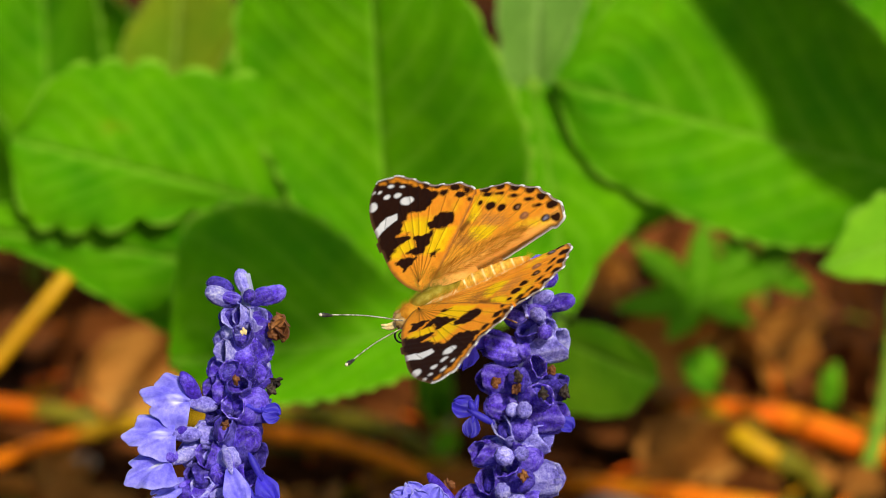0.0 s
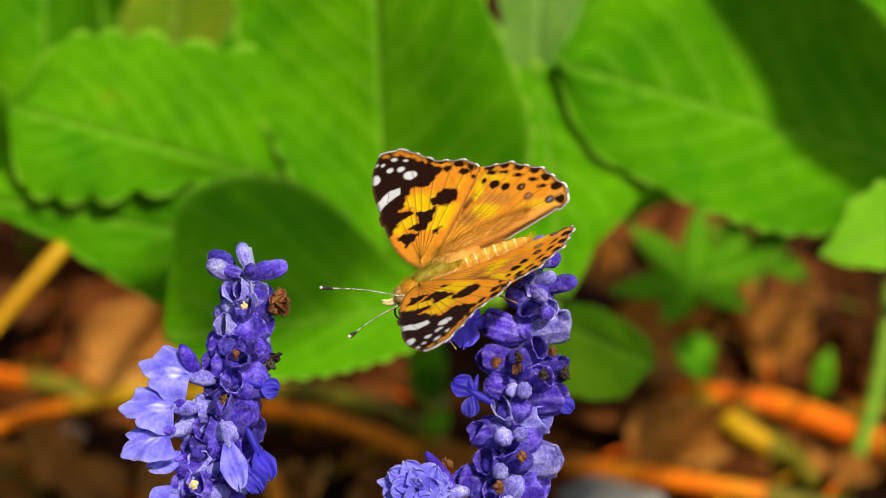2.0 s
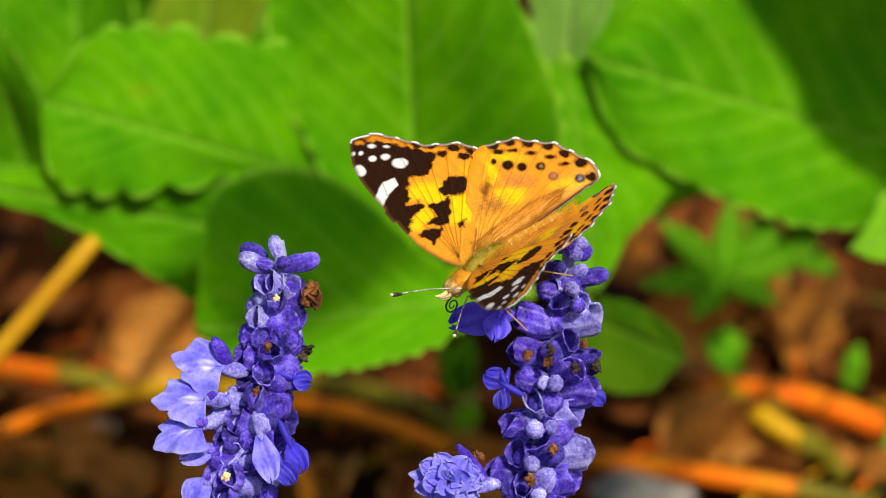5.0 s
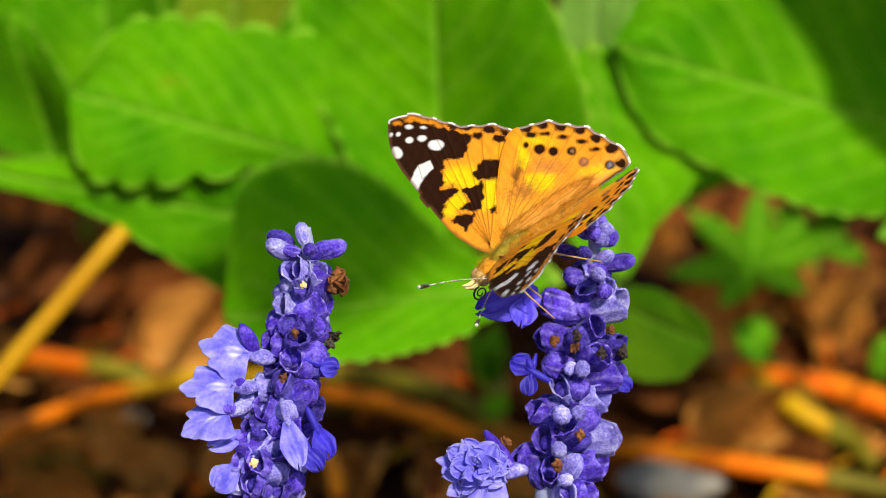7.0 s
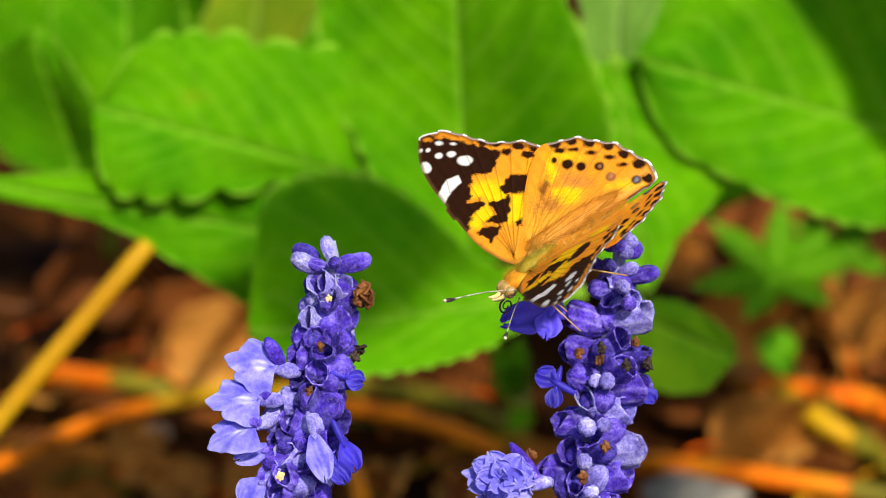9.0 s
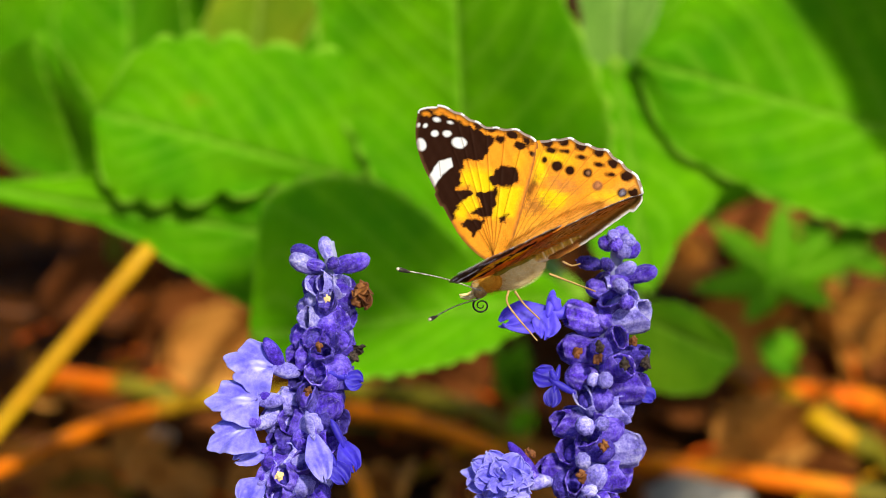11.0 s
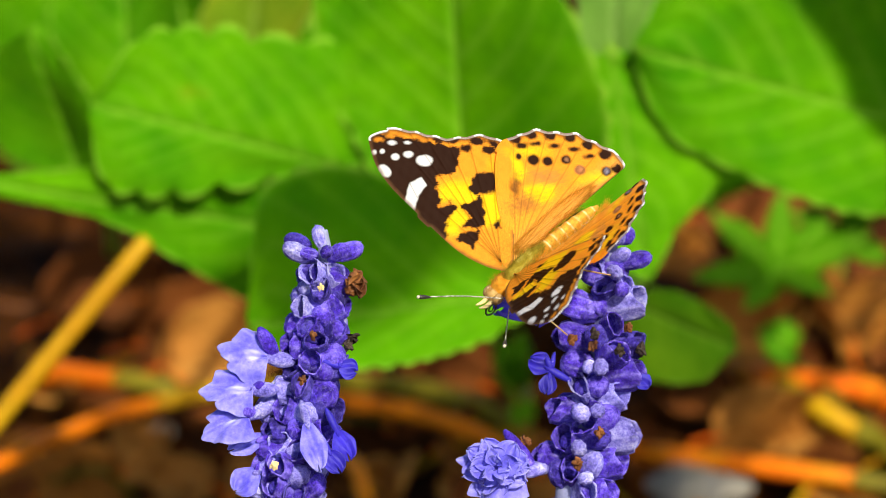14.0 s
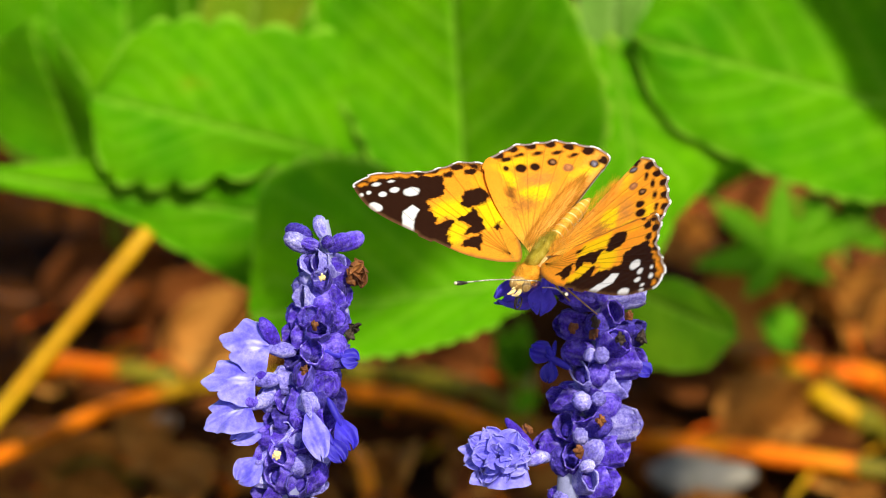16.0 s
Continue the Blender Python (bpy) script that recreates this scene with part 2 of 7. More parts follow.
def sheet(name, grid, thick, values=None, wrap=False):
    """A closed thin sheet from a grid of points (n, m, 3); wrap joins its first and last column."""
    n, m, _ = grid.shape
    du = np.gradient(grid, axis=0)
    dv = np.gradient(grid, axis=1)
    if wrap:
        dv = (np.roll(grid, -1, 1) - np.roll(grid, 1, 1)) / 2
    nor = np.cross(du, dv)
    nor /= np.linalg.norm(nor, axis=2, keepdims=True) + 1e-12
    top, low = grid + nor * thick / 2, grid - nor * thick / 2
    idx = np.arange(n * m).reshape(n, m)
    if wrap:
        a, b, c, d = idx[:-1], np.roll(idx, -1, 1)[:-1], np.roll(idx, -1, 1)[1:], idx[1:]
    else:
        a, b, c, d = idx[:-1, :-1], idx[:-1, 1:], idx[1:, 1:], idx[1:, :-1]
    f = np.stack([a.ravel(), d.ravel(), c.ravel(), b.ravel()], 1)
    g = f[:, ::-1] + n * m
    if wrap:
        rims = [np.r_[idx[0], idx[0, :1]], np.r_[idx[-1], idx[-1, :1]][::-1]]
    else:
        rims = [np.r_[idx[0], idx[1:, -1], idx[-1, -2::-1], idx[-2::-1, 0]]]
    sides = [np.stack([r[:-1], r[1:], r[1:] + n * m, r[:-1] + n * m], 1) for r in rims]
    vals = {k: np.concatenate([v.reshape(n * m, *v.shape[2:])] * 2) for k, v in (values or {}).items()}
    return mesh_of(name, np.concatenate([top.reshape(-1, 3), low.reshape(-1, 3)]), np.concatenate([f, g, *sides]), vals)


def glide(points, count):
    """Points spread along a smooth line through the given ones."""
    p = np.array([tuple(q) for q in points], float)
    p = np.concatenate([[2 * p[0] - p[1]], p, [2 * p[-1] - p[-2]]])
    out = []
    for s in np.linspace(0, len(p) - 3 - 1e-6, count):
        i, f = int(s), s - int(s)
        a, b, c, d = p[i:i + 4]
        out.append(0.5 * (2 * b + (c - a) * f + (2 * a - 5 * b + 4 * c - d) * f**2 + (3 * b - a - 3 * c + d) * f**3))
    return np.array(out)


def tube(name, points, radii, sides=10, count=None, rough=0.0):
    """A closed round rod along a smooth line; radii run along it."""
    p = glide(points, count or max(8, 4 * len(points)))
    n = len(p)
    r = np.interp(np.linspace(0, 1, n), np.linspace(0, 1, len(radii)), radii)
    d = np.gradient(p, axis=0)
    d /= np.linalg.norm(d, axis=1, keepdims=True) + 1e-12
    ref = np.array([0.3, 0.2, 0.93]) if abs(d[0] @ [0.3, 0.2, 0.93]) < 0.9 else np.array([1.0, 0, 0])
    a = np.cross(d, ref)
    a /= np.linalg.norm(a, axis=1, keepdims=True)
    b = np.cross(d, a)
    th = np.linspace(0, 2 * np.pi, sides, endpoint=False)
    wob = 1 + rough * np.random.default_rng(n * 7 + sides).normal(size=(n, sides))
    ring = p[:, None] + (r[:, None] * wob)[..., None] * (np.cos(th)[None, :, None] * a[:, None] + np.sin(th)[None, :, None] * b[:, None])
    v = np.concatenate([ring.reshape(-1, 3), p[:1], p[-1:]])
    idx = np.arange(n * sides).reshape(n, sides)
    nxt = np.roll(idx, -1, 1)
    q = np.stack([idx[:-1].ravel(), nxt[:-1].ravel(), nxt[1:].ravel(), idx[1:].ravel()], 1)
    e0, e1 = n * sides, n * sides + 1
    caps = np.concatenate([np.stack([nxt[0], idx[0], np.full(sides, e0), np.full(sides, e0)], 1), np.stack([idx[-1], nxt[-1], np.full(sides, e1), np.full(sides, e1)], 1)])
    me = bpy.data.meshes.new(name)
    me.from_pydata(v.tolist(), [], q.tolist() + [c[:3].tolist() for c in caps])
    me.shade_smooth()
    return me


def lump(name, size, seed, rough=0.15, detail=3, stretch=(1, 1, 1), at=(0, 0, 0), turn=None):
    """An uneven rounded body."""
    bm = bmesh.new()
    bmesh.ops.create_icosphere(bm, subdivisions=detail, radius=1.0)
    for v in bm.verts:
        k = noise.noise(v.co * 1.3 + Vector((seed * 3.7, seed, 0))) + 0.5 * noise.noise(v.co * 3.1 + Vector((seed, 0, seed * 2.1)))
        v.co = Vector([c * s for c, s in zip(v.co * (1 + rough * k), stretch)]) * size
        if turn:
            v.co = turn @ v.co
        v.co += Vector(at)
    me = bpy.data.meshes.new(name)
    bm.to_mesh(me)
    bm.free()
    me.shade_smooth()
    return me


def facing(along, normal):
    """Axes of a blade: across, along, and out of its face."""
    y = along.normalized()
    z = (normal - y * normal.dot(y)).normalized()
    return np.array([tuple(y.cross(z)), tuple(y), tuple(z)])


def blade(name, base, tip, width, normal, fold=0.2, droop=0.0, curl=0.0, teeth=13, bite=0.035, heart=0.12, blunt=0.55, seed=1, veins=7, wave=1.0, relief=0.35, square=0.0, cells=(110, 81)):
    """A broad leaf blade with scalloped margin, midrib, side veins, a fold and an uneven face."""
    along = tip - base
    size = along.length
    ax = facing(along, normal)
    nt, ns = cells
    t = np.linspace(0, 1, nt)[:, None]
    s = np.linspace(-1, 1, ns)[None]
    rng = np.random.default_rng(seed)
    half = width / 2 * np.sin(np.pi * np.clip(0.03 + 0.955 * t, 0, 1) ** 0.82) ** blunt
    half = half * (1 - square) + square * width / 2 * (1 - np.abs(2 * t - 1) ** 3.2) ** 0.5
    edge = np.abs(s) ** 6
    ph = rng.uniform(0, 1, 2)
    side = (s > 0) * 1.0
    scal = np.abs(np.sin(np.pi * (teeth * t + ph[0] * side + ph[1] * (1 - side)))) ** 0.7
    half = half * (1 + edge * bite * 2 * (scal - 0.6))
    x = s * half
    y = size * (t - heart * np.abs(s) ** 1.5 * (1 - t) ** 3 + 0.03 * np.abs(s) * np.sin(3 * t))
    c = (t - 0.42 * np.abs(s) ** 1.15 + 0.04 * (s > 0)) * veins
    d = np.abs(c - np.round(c))
    w = 0.10 + 0.10 * (1 - np.abs(s))
    rib = np.exp(-(d / w) ** 2) * (np.abs(s) < 0.97) * (c > -0.3)
    mid = np.exp(-(np.abs(x) / (0.012 * width + 0.0006)) ** 2)
    c2 = (t * 1.7 + np.abs(s)) * veins * 2.3 + 0.5 * np.sin(9 * t + 5 * s)
    net = np.exp(-((c2 - np.round(c2)) / 0.16) ** 2)
    und = wave * width * (0.03 * np.sin(5.2 * t + 2.6 * s + seed) + 0.02 * np.sin(9 * t - 5.5 * s + 2 * seed) * np.abs(s))
    z = fold * np.abs(x) + droop * size * t**2 + curl * width * (np.abs(s) ** 3) + und
    z = z - relief * (0.010 * width * rib + 0.003 * width * net) - 0.012 * width * mid + 0.012 * width * edge * scal
    grid = np.stack([x + 0 * t, y + 0 * s, z], 2) @ ax + np.array(tuple(base))
    # the last term pales the tooth tips, their highlights put into the colour
    vein = np.clip(0.24 * rib * (1 - 0.5 * np.abs(s)) + 0.42 * mid + 0.12 * net + 0.9 * np.clip((np.abs(s) - 0.945) / 0.05, 0, 1) * scal**3, 0, 1) * np.ones_like(x)
    return sheet(name, grid, 0.0005, {"vein": vein})


def smooth_line(values, at):
    """A smooth curve through evenly spaced values, read at 0..1."""
    line = glide([(k, v, 0) for k, v in enumerate(values)], 200)
    return np.interp(at, np.linspace(0, 1, 200), np.clip(line[:, 1], 0, None))


def broad(name, base, tip, left, right, normal, fold=(0.1, 0.1), curl=(0.0, 0.0), droop=0.0, teeth=9, bite=1.2, seed=1, veins=7, wave=1.0, relief=1.0, cells=(130, 97)):
    """A broad leaf with its own half-widths on either side of the midrib (millimetres, base to tip), rounded teeth, raised fields between sunken veins, a fold and rolled margins."""
    along = tip - base
    size = along.length
    ax = facing(along, normal)
    nt, ns = cells
    t = (0.5 - 0.5 * np.cos(np.linspace(0.06, np.pi - 0.06, nt)))[:, None]
    s = np.linspace(-1, 1, ns)[None]
    rng = np.random.default_rng(seed)
    reach = np.where(s < 0, smooth_line(left, t), smooth_line(right, t)) * 0.001
    a = np.abs(s)
    side = (s > 0) * 1.0
    ph = rng.uniform(0, 1, 2)
    step = teeth * (t + 0.03 * np.sin(9 * t + seed)) + ph[0] * side + ph[1] * (1 - side)
    scal = np.abs(np.sin(np.pi * step)) ** 0.6
    size_of = 0.7 + 0.6 * np.sin(np.floor(step) * 2.4 + seed) ** 2
    ends = np.clip(reach / 0.008, 0, 1)
    x = s * (reach + bite * 0.001 * size_of * (scal - 0.55) * a**8 * ends)
    width = (max(left) + max(right)) * 0.001
    y = size * (t + 0 * s)
    c = (t - 0.40 * a**1.15 + 0.05 * side) * veins
    d = np.abs(c - np.round(c))
    rib = np.exp(-(d / (0.09 + 0.05 * (1 - a))) ** 2) * (a < 0.97)
    field = (1 - (2 * d) ** 2)
    mid = np.exp(-(a * reach / 0.0009) ** 2)
    c2 = (t * 1.9 + a) * veins * 2.6 + 0.6 * np.sin(9 * t + 5 * s)
    net = np.exp(-((c2 - np.round(c2)) / 0.18) ** 2)
    und = wave * width * (0.022 * np.sin(5.2 * t + 2.6 * s + seed) + 0.016 * np.sin(9 * t - 5.5 * s + 2 * seed) * a)
    z = np.where(s < 0, fold[0], fold[1]) * a * reach + droop * size * t**2 + und
    z = z + np.where(s < 0, curl[0], curl[1]) * reach * a**4
    z = z + relief * 0.001 * (0.40 * field * (1 - a**6) - 0.3 * rib - 0.10 * net) - 0.0009 * mid + 0.0008 * a**6 * scal * ends
    grid = np.stack([x + 0 * t, y, z], 2) @ ax + np.array(tuple(base))
    # pale rim; the lit look of margin and teeth is coloured in too
    rim = np.clip((a - 0.955) / 0.035, 0, 1) * (0.22 + 0.75 * np.clip(scal * 1.6 - 0.75, 0, 1))
    vein = np.clip(0.20 * rib * (1 - 0.5 * a) + 0.35 * mid + 0.08 * net + rim, 0, 1) * np.ones_like(x)
    return sheet(name, grid, 0.0005, {"vein": vein})


# ---------------------------------------------------------------- ground
def ground():
    k = np.linspace(-1, 1, 321)
    line = np.sinh(k * 7.2) / np.sinh(7.2) * 60
    gx, gy = np.meshgrid(line, line + 0.65, indexing="ij")
    far = np.clip(1.5 - np.hypot(gx, gy - 0.65), 0, 1)
    gz = np.zeros_like(gx)
    for i in range(gx.shape[0]):
        for j in range(gx.shape[1]):
            if far[i, j] > 0:
                p = Vector((gx[i, j], gy[i, j], 0))
                gz[i, j] = 0.012 * noise.noise(p * 14) + 0.006 * noise.noise(p * 45) + 0.0025 * noise.noise(p * 130)
    v = np.stack([gx, gy, gz * far - 0.004], 2).reshape(-1, 3)
    idx = np.arange(gx.size).reshape(gx.shape)
    f = np.stack([idx[:-1, :-1].ravel(), idx[1:, :-1].ravel(), idx[1:, 1:].ravel(), idx[:-1, 1:].ravel()], 1)
    ob = new("ground", mesh_of("ground", v, f))
    ob.data.materials.append(SOIL)
    tagged(ob, "dark brown crumbly garden soil under the plants", "soil", kind="structure")
    # loose crumbs of earth
    rng = np.random.default_rng(4)
    bm = bmesh.new()
    bmesh.ops.create_icosphere(bm, subdivisions=1, radius=1.0)
    vs = np.array([tuple(q.co) for q in bm.verts])
    fs = np.array([[q.index for q in f.verts] for f in bm.faces])
    bm.free()
    V, G = [], []
    for n in range(1500):
        p = np.array([rng.uniform(-0.28, 0.30), rng.uniform(0.38, 1.0), 0.0])
        r = rng.lognormal(-6.15, 0.45)
        p[2] = 0.012 * noise.noise(Vector(p) * 14) + 0.25 * r
        V.append(p + r * vs * (1 + 0.25 * rng.normal(size=(len(vs), 1))) * rng.uniform(0.6, 1.2, 3))
        G.append(fs + n * len(vs))
    ob = new("soil_crumbs", mesh_of("soil_crumbs", np.concatenate(V), np.concatenate(G)))
    ob.data.materials.append(SOIL)
    tagged(ob, "loose crumbs of dark earth lying on the soil", "soil", kind="stuff")


ground()


# ---------------------------------------------------------------- broad-leaved plants
def plant(name, at, label):
    return thing(name, at, label, "plant")


def stalk_of(owner, top, foot, mat=STALK_GREEN):
    o = owner.location
    foot = Vector(foot)
    mid = top.lerp(foot, 0.5) + Vector((0, 0.02, 0.02))
    part("leaf_stalk", tube("leaf_stalk", [top - o, mid - o, foot - o], [0.0022, 0.0026, 0.0030]), mat, owner)


def leaf(owner, base, tip, left, right, normal, mat=LEAF, foot=None, lift=0.0, **shape):
    """A leaf of a plant: the blade as a part, its stalk running down to the ground; lift raises it towards the sun."""
    o = owner.location
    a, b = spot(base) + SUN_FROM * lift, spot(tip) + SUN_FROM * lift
    ob = part("leaf", broad("leaf", a - o, b - o, left, right, tilt(normal), **shape), mat, owner)
    if foot:
        stalk_of(owner, a, foot)
    return ob


ROUND = [0, 0.55, 0.8, 0.93, 1, 1, 0.97, 0.9, 0.76, 0.52, 0]


def oval_leaf(owner, base, tip, half, normal, mat=LEAF, foot=None, lift=0.0, **shape):
    w = [half * k for k in ROUND]
    return leaf(owner, base, tip, w, w, normal, mat, foot, lift, **shape)


herb = plant("broadleaf_plant", Vector((-0.02, 0.40, 0.0)), "broad-leaved garden plant with scalloped bright green leaves on long stalks")
# tall middle leaf, folded along its midrib
leaf(herb, (-12.9, -4.6, -290), (-15.7, 84.1, -268), [0, 11.8, 18.4, 23.4, 27.5, 31.1, 33.7, 35.1, 34.1, 28.6, 0], [0, 18, 28.5, 34.4, 36.9, 36, 33, 29.6, 25.4, 18.3, 0], (-0.02, 0.06, 1), foot=(-0.0148, 0.600, 0.0), fold=(-0.06, 0.55), teeth=12, bite=2.0, seed=3, veins=8, relief=0.8)
# leaf with the notched margin
leaf(herb, (-33.5, 17.5, -287), (-103.5, 36.4, -262), [0.5, 1.5, 3.1, 4.5, 7.9, 11.3, 14.2, 17.2, 18.6, 17.5, 3], [20, 30, 31, 29, 27, 26.2, 25.8, 24.7, 22.5, 17.8, 0], (-0.03, 0.10, 1), foot=(-0.0200, 0.6060, 0.0), fold=(0.05, 0.10), curl=(-0.05, -0.05), teeth=8, bite=3.6, seed=5, veins=9, relief=1.0)
# low leaf, half in the shade of an unseen one added above
leaf(herb, (14.0, -10.4, -258), (-63.2, -18.3, -228), [0, 4.5, 6.5, 10, 12, 13.3, 13.7, 13.3, 11.4, 7.3, 0], [0, 7, 8.5, 12, 22, 30.5, 34.7, 36.2, 35.3, 29.8, 2], (-0.03, 0.14, 1), foot=(-0.0065, 0.6224, 0.0), fold=(0.10, -0.06), teeth=13, bite=1.3, seed=8, veins=7, relief=0.8)
# leaves behind, between the big ones
leaf(herb, (25.0, 41.8, -306), (27.3, 79.6, -306), [0, 4.6, 7.4, 8.7, 9.4, 9.8, 10.3, 10.1, 9.9, 6, 0], [0, 3.0, 4.6, 5.8, 7.5, 9.1, 10.5, 11.9, 11.9, 9, 0], (-0.1, 0.2, 1), LEAF_GREY, foot=(0.0300, 0.6200, 0.0), seed=11, teeth=3)
leaf(herb, (24.0, 47.0, -280), (32.0, -10.0, -280), [12, 19, 24, 27, 27.5, 27, 23.5, 16.5, 9, 4.5, 0], [8, 11, 12, 12.4, 14.1, 15, 14.8, 14.5, 13.3, 9.4, 0], (0.32, -0.05, 0.95), foot=(0.0674, 0.5957, 0.0), teeth=5, bite=0.6, seed=12, relief=0.5)
# a low leaf under the notched one
leaf(herb, (-54.8, 4.5, -291), (-133.6, 18.7, -254), [0, 17.5, 16.8, 13.6, 10.2, 6.6, 4.6, 3.6, 3.2, 2.8, 0], [0, 11.9, 12.8, 13.3, 12.4, 11.5, 9, 6.6, 4.2, 2.3, 0], (-0.05, -0.1, 1), foot=(-0.0560, 0.6300, 0.0), teeth=8, bite=0.8, seed=17, relief=0.6)
# leaves at the back
leaf(herb, (-116.7, 18.9, -334), (-127.1, 60.4, -326), [0, 6, 15.1, 21.3, 24.2, 24.8, 23.5, 22.3, 19.9, 14.3, 0], [0, 11.1, 14, 15.5, 16.5, 16, 14.5, 12, 9, 5.6, 0], (-0.55, -0.45, 0.75), foot=(-0.1300, 0.6600, 0.0), teeth=8, bite=1.2, seed=16)
leaf(herb, (-77.4, 49.0, -400), (-73.4, 93.0, -420), [0, 6, 12.1, 14, 15.6, 15.2, 14, 12.3, 9.5, 5.9, 0], [0, 7.1, 14.2, 16.9, 18.8, 20.4, 19.2, 18.1, 14.5, 10.4, 0], (-0.3, 0.1, 1), LEAF_YELLOW, foot=(-0.0700, 0.7000, 0.0), seed=15, teeth=6)
oval_leaf(herb, (-112, 38, -405), (-116, 101, -418), 24, (-0.45, -0.3, 0.85), LEAF, foot=(-0.1200, 0.7200, 0.0), seed=14, teeth=7)
oval_leaf(herb, (-142.7, 21.9, -597), (-140.4, 112.5, -596), 65, (-0.5, -0.4, 0.75), foot=(-0.1700, 0.8800, 0.0), seed=19)
oval_leaf(herb, (-30.7, 18.2, -547), (-39.8, 105, -546), 60, (-0.5, -0.4, 0.75), foot=(-0.0400, 0.8400, 0.0), seed=20)

bush = plant("broadleaf_plant", Vector((0.16, 0.40, 0.0)), "broad-leaved plant with a large bright green leaf half in shade")
leaf(bush, (126.6, 21.1, -300), (29.2, 47.3, -274), [0, 17.9, 21.3, 24.7, 26.4, 26.1, 25.1, 22.4, 20.3, 14.5, 0], [0, 20.4, 30.7, 36.6, 40.5, 40.9, 40, 37.6, 33.2, 25, 0], (-0.02, 0.10, 1), foot=(0.1917, 0.6004, 0.0), fold=(0.08, 0.05), curl=(-0.10, 0.0), teeth=12, bite=1.3, seed=21, veins=8, relief=1.3, wave=1.3)
leaf(bush, (118.7, 7.9, -268), (91.5, 0.1, -255), [0, 2.9, 5.7, 8.6, 8.9, 8.2, 7.4, 6.3, 5, 3.7, 0], [0, 9.7, 11, 12.2, 11.3, 10.3, 9.3, 6.2, 3.6, 2.2, 0], (0.1, 0.25, 1), LEAF_PALE, foot=(0.1926, 0.5566, 0.0), teeth=4, seed=24, relief=0.6)
leaf(bush, (28.9, -15.8, -300), (53.8, -27.4, -288), [0, 5.1, 6.1, 7.2, 7.2, 7.2, 7.2, 6.6, 5.7, 4.7, 0], [0, 12.8, 14.4, 16, 16.4, 15.6, 14.9, 13.8, 12.3, 9.8, 0], (0.05, 0.0, 1), LEAF_SPOTTED, foot=(0.0633, 0.5959, 0.0), teeth=3, bite=0.4, seed=26, relief=0.5)
oval_leaf(bush, (131.6, 25, -402), (114.7, 92, -402), 26, (0.1, 0.4, 1), foot=(0.1800, 0.7000, 0.0), seed=25)
oval_leaf(bush, (60.4, 11.4, -497.7), (51.8, 97.7, -496.8), 40, (0, 0.3, 1), foot=(0.0900, 0.8000, 0.0), seed=27)
oval_leaf(bush, (112.7, 10.3, -517.8), (112.8, 96.1, -497), 45, (0, 0.3, 1), foot=(0.1500, 0.8200, 0.0), seed=28)

# unseen leaves added out of view, shaped to shade the low and right-hand leaves
shade = plant("broadleaf_plant", Vector((0.20, 0.25, 0.0)), "unseen green leaves on stalks, added above the bed to cast shade")
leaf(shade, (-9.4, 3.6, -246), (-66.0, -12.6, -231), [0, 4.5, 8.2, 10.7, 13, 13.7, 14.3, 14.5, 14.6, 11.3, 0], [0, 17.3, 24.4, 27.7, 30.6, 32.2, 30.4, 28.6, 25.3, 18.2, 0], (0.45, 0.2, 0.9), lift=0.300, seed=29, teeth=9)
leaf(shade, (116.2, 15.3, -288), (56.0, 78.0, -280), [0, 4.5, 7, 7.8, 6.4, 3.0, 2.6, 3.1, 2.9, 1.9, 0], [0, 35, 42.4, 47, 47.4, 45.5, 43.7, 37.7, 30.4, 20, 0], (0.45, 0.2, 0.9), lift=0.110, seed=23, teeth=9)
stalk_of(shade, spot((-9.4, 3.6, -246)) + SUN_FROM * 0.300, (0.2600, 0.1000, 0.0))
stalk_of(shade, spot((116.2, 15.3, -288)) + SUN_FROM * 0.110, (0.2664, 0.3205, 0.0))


def sprout(at, tips, width, seed):
    ob = thing("seedling", Vector(at), "small green seedling with narrow leaves growing from the soil", "seedling", "seedlings")
    part("stem", tube("stem", [(0, 0, -0.005), (0.002, 0, 0.02), tuple(spot(tips[0]) - ob.location)], [0.0016, 0.0012, 0.0008]), STALK_GREEN, ob)
    c = spot(tips[0]) - ob.location
    for n, q in enumerate(tips[1:]):
        part("leaf", blade("leaf", c, spot(q) - ob.location, width * 0.001, tilt((0.15 + 0.1 * math.sin(2.1 * n), 0.25, 1.0)), fold=0.1, teeth=4, bite=0.0, heart=0, blunt=0.9, seed=seed + n, veins=4, cells=(36, 21)), LEAF, ob)


sprout((0.1155, 0.5932, -0.0000), [(77.4, -8.4, -447.9), (50.8, -10.1, -427.8), (57.5, 9.1, -447.7), (78.9, 15.4, -447.7), (93.2, 6.5, -447.8), (103.9, 1.1, -437.9), (89.7, -16.0, -418.0), (65.6, -19.7, -428.0)], 9, 40)
sprout((0.1424, 0.6380, 0.0000), [(97.5, 1.4, -467.9), (83.0, 8.5, -447.7), (109.8, 13.1, -457.8), (111.5, -7.6, -448.0)], 9, 46)
sprout((0.1138, 0.5660, 0.0000), [(80.8, -32.2, -498.1), (73.9, -28.1, -488.1), (86.3, -26.0, -498.1), (80.8, -38.6, -478.2)], 10, 50)
sprout((0.1546, 0.5277, 0.0000), [(120.8, -43.9, -498.3), (119.1, -31.1, -488.2), (123.9, -29.7, -498.2)], 6, 55)
sprout((0.0175, 0.5149, 0.0000), [(-3.6, -42.1, -468.0), (-8.2, -27.5, -447.8), (-0.5, -25.4, -457.8), (1.8, -33.7, -447.9), (-7.6, -37.8, -447.9)], 9, 62)
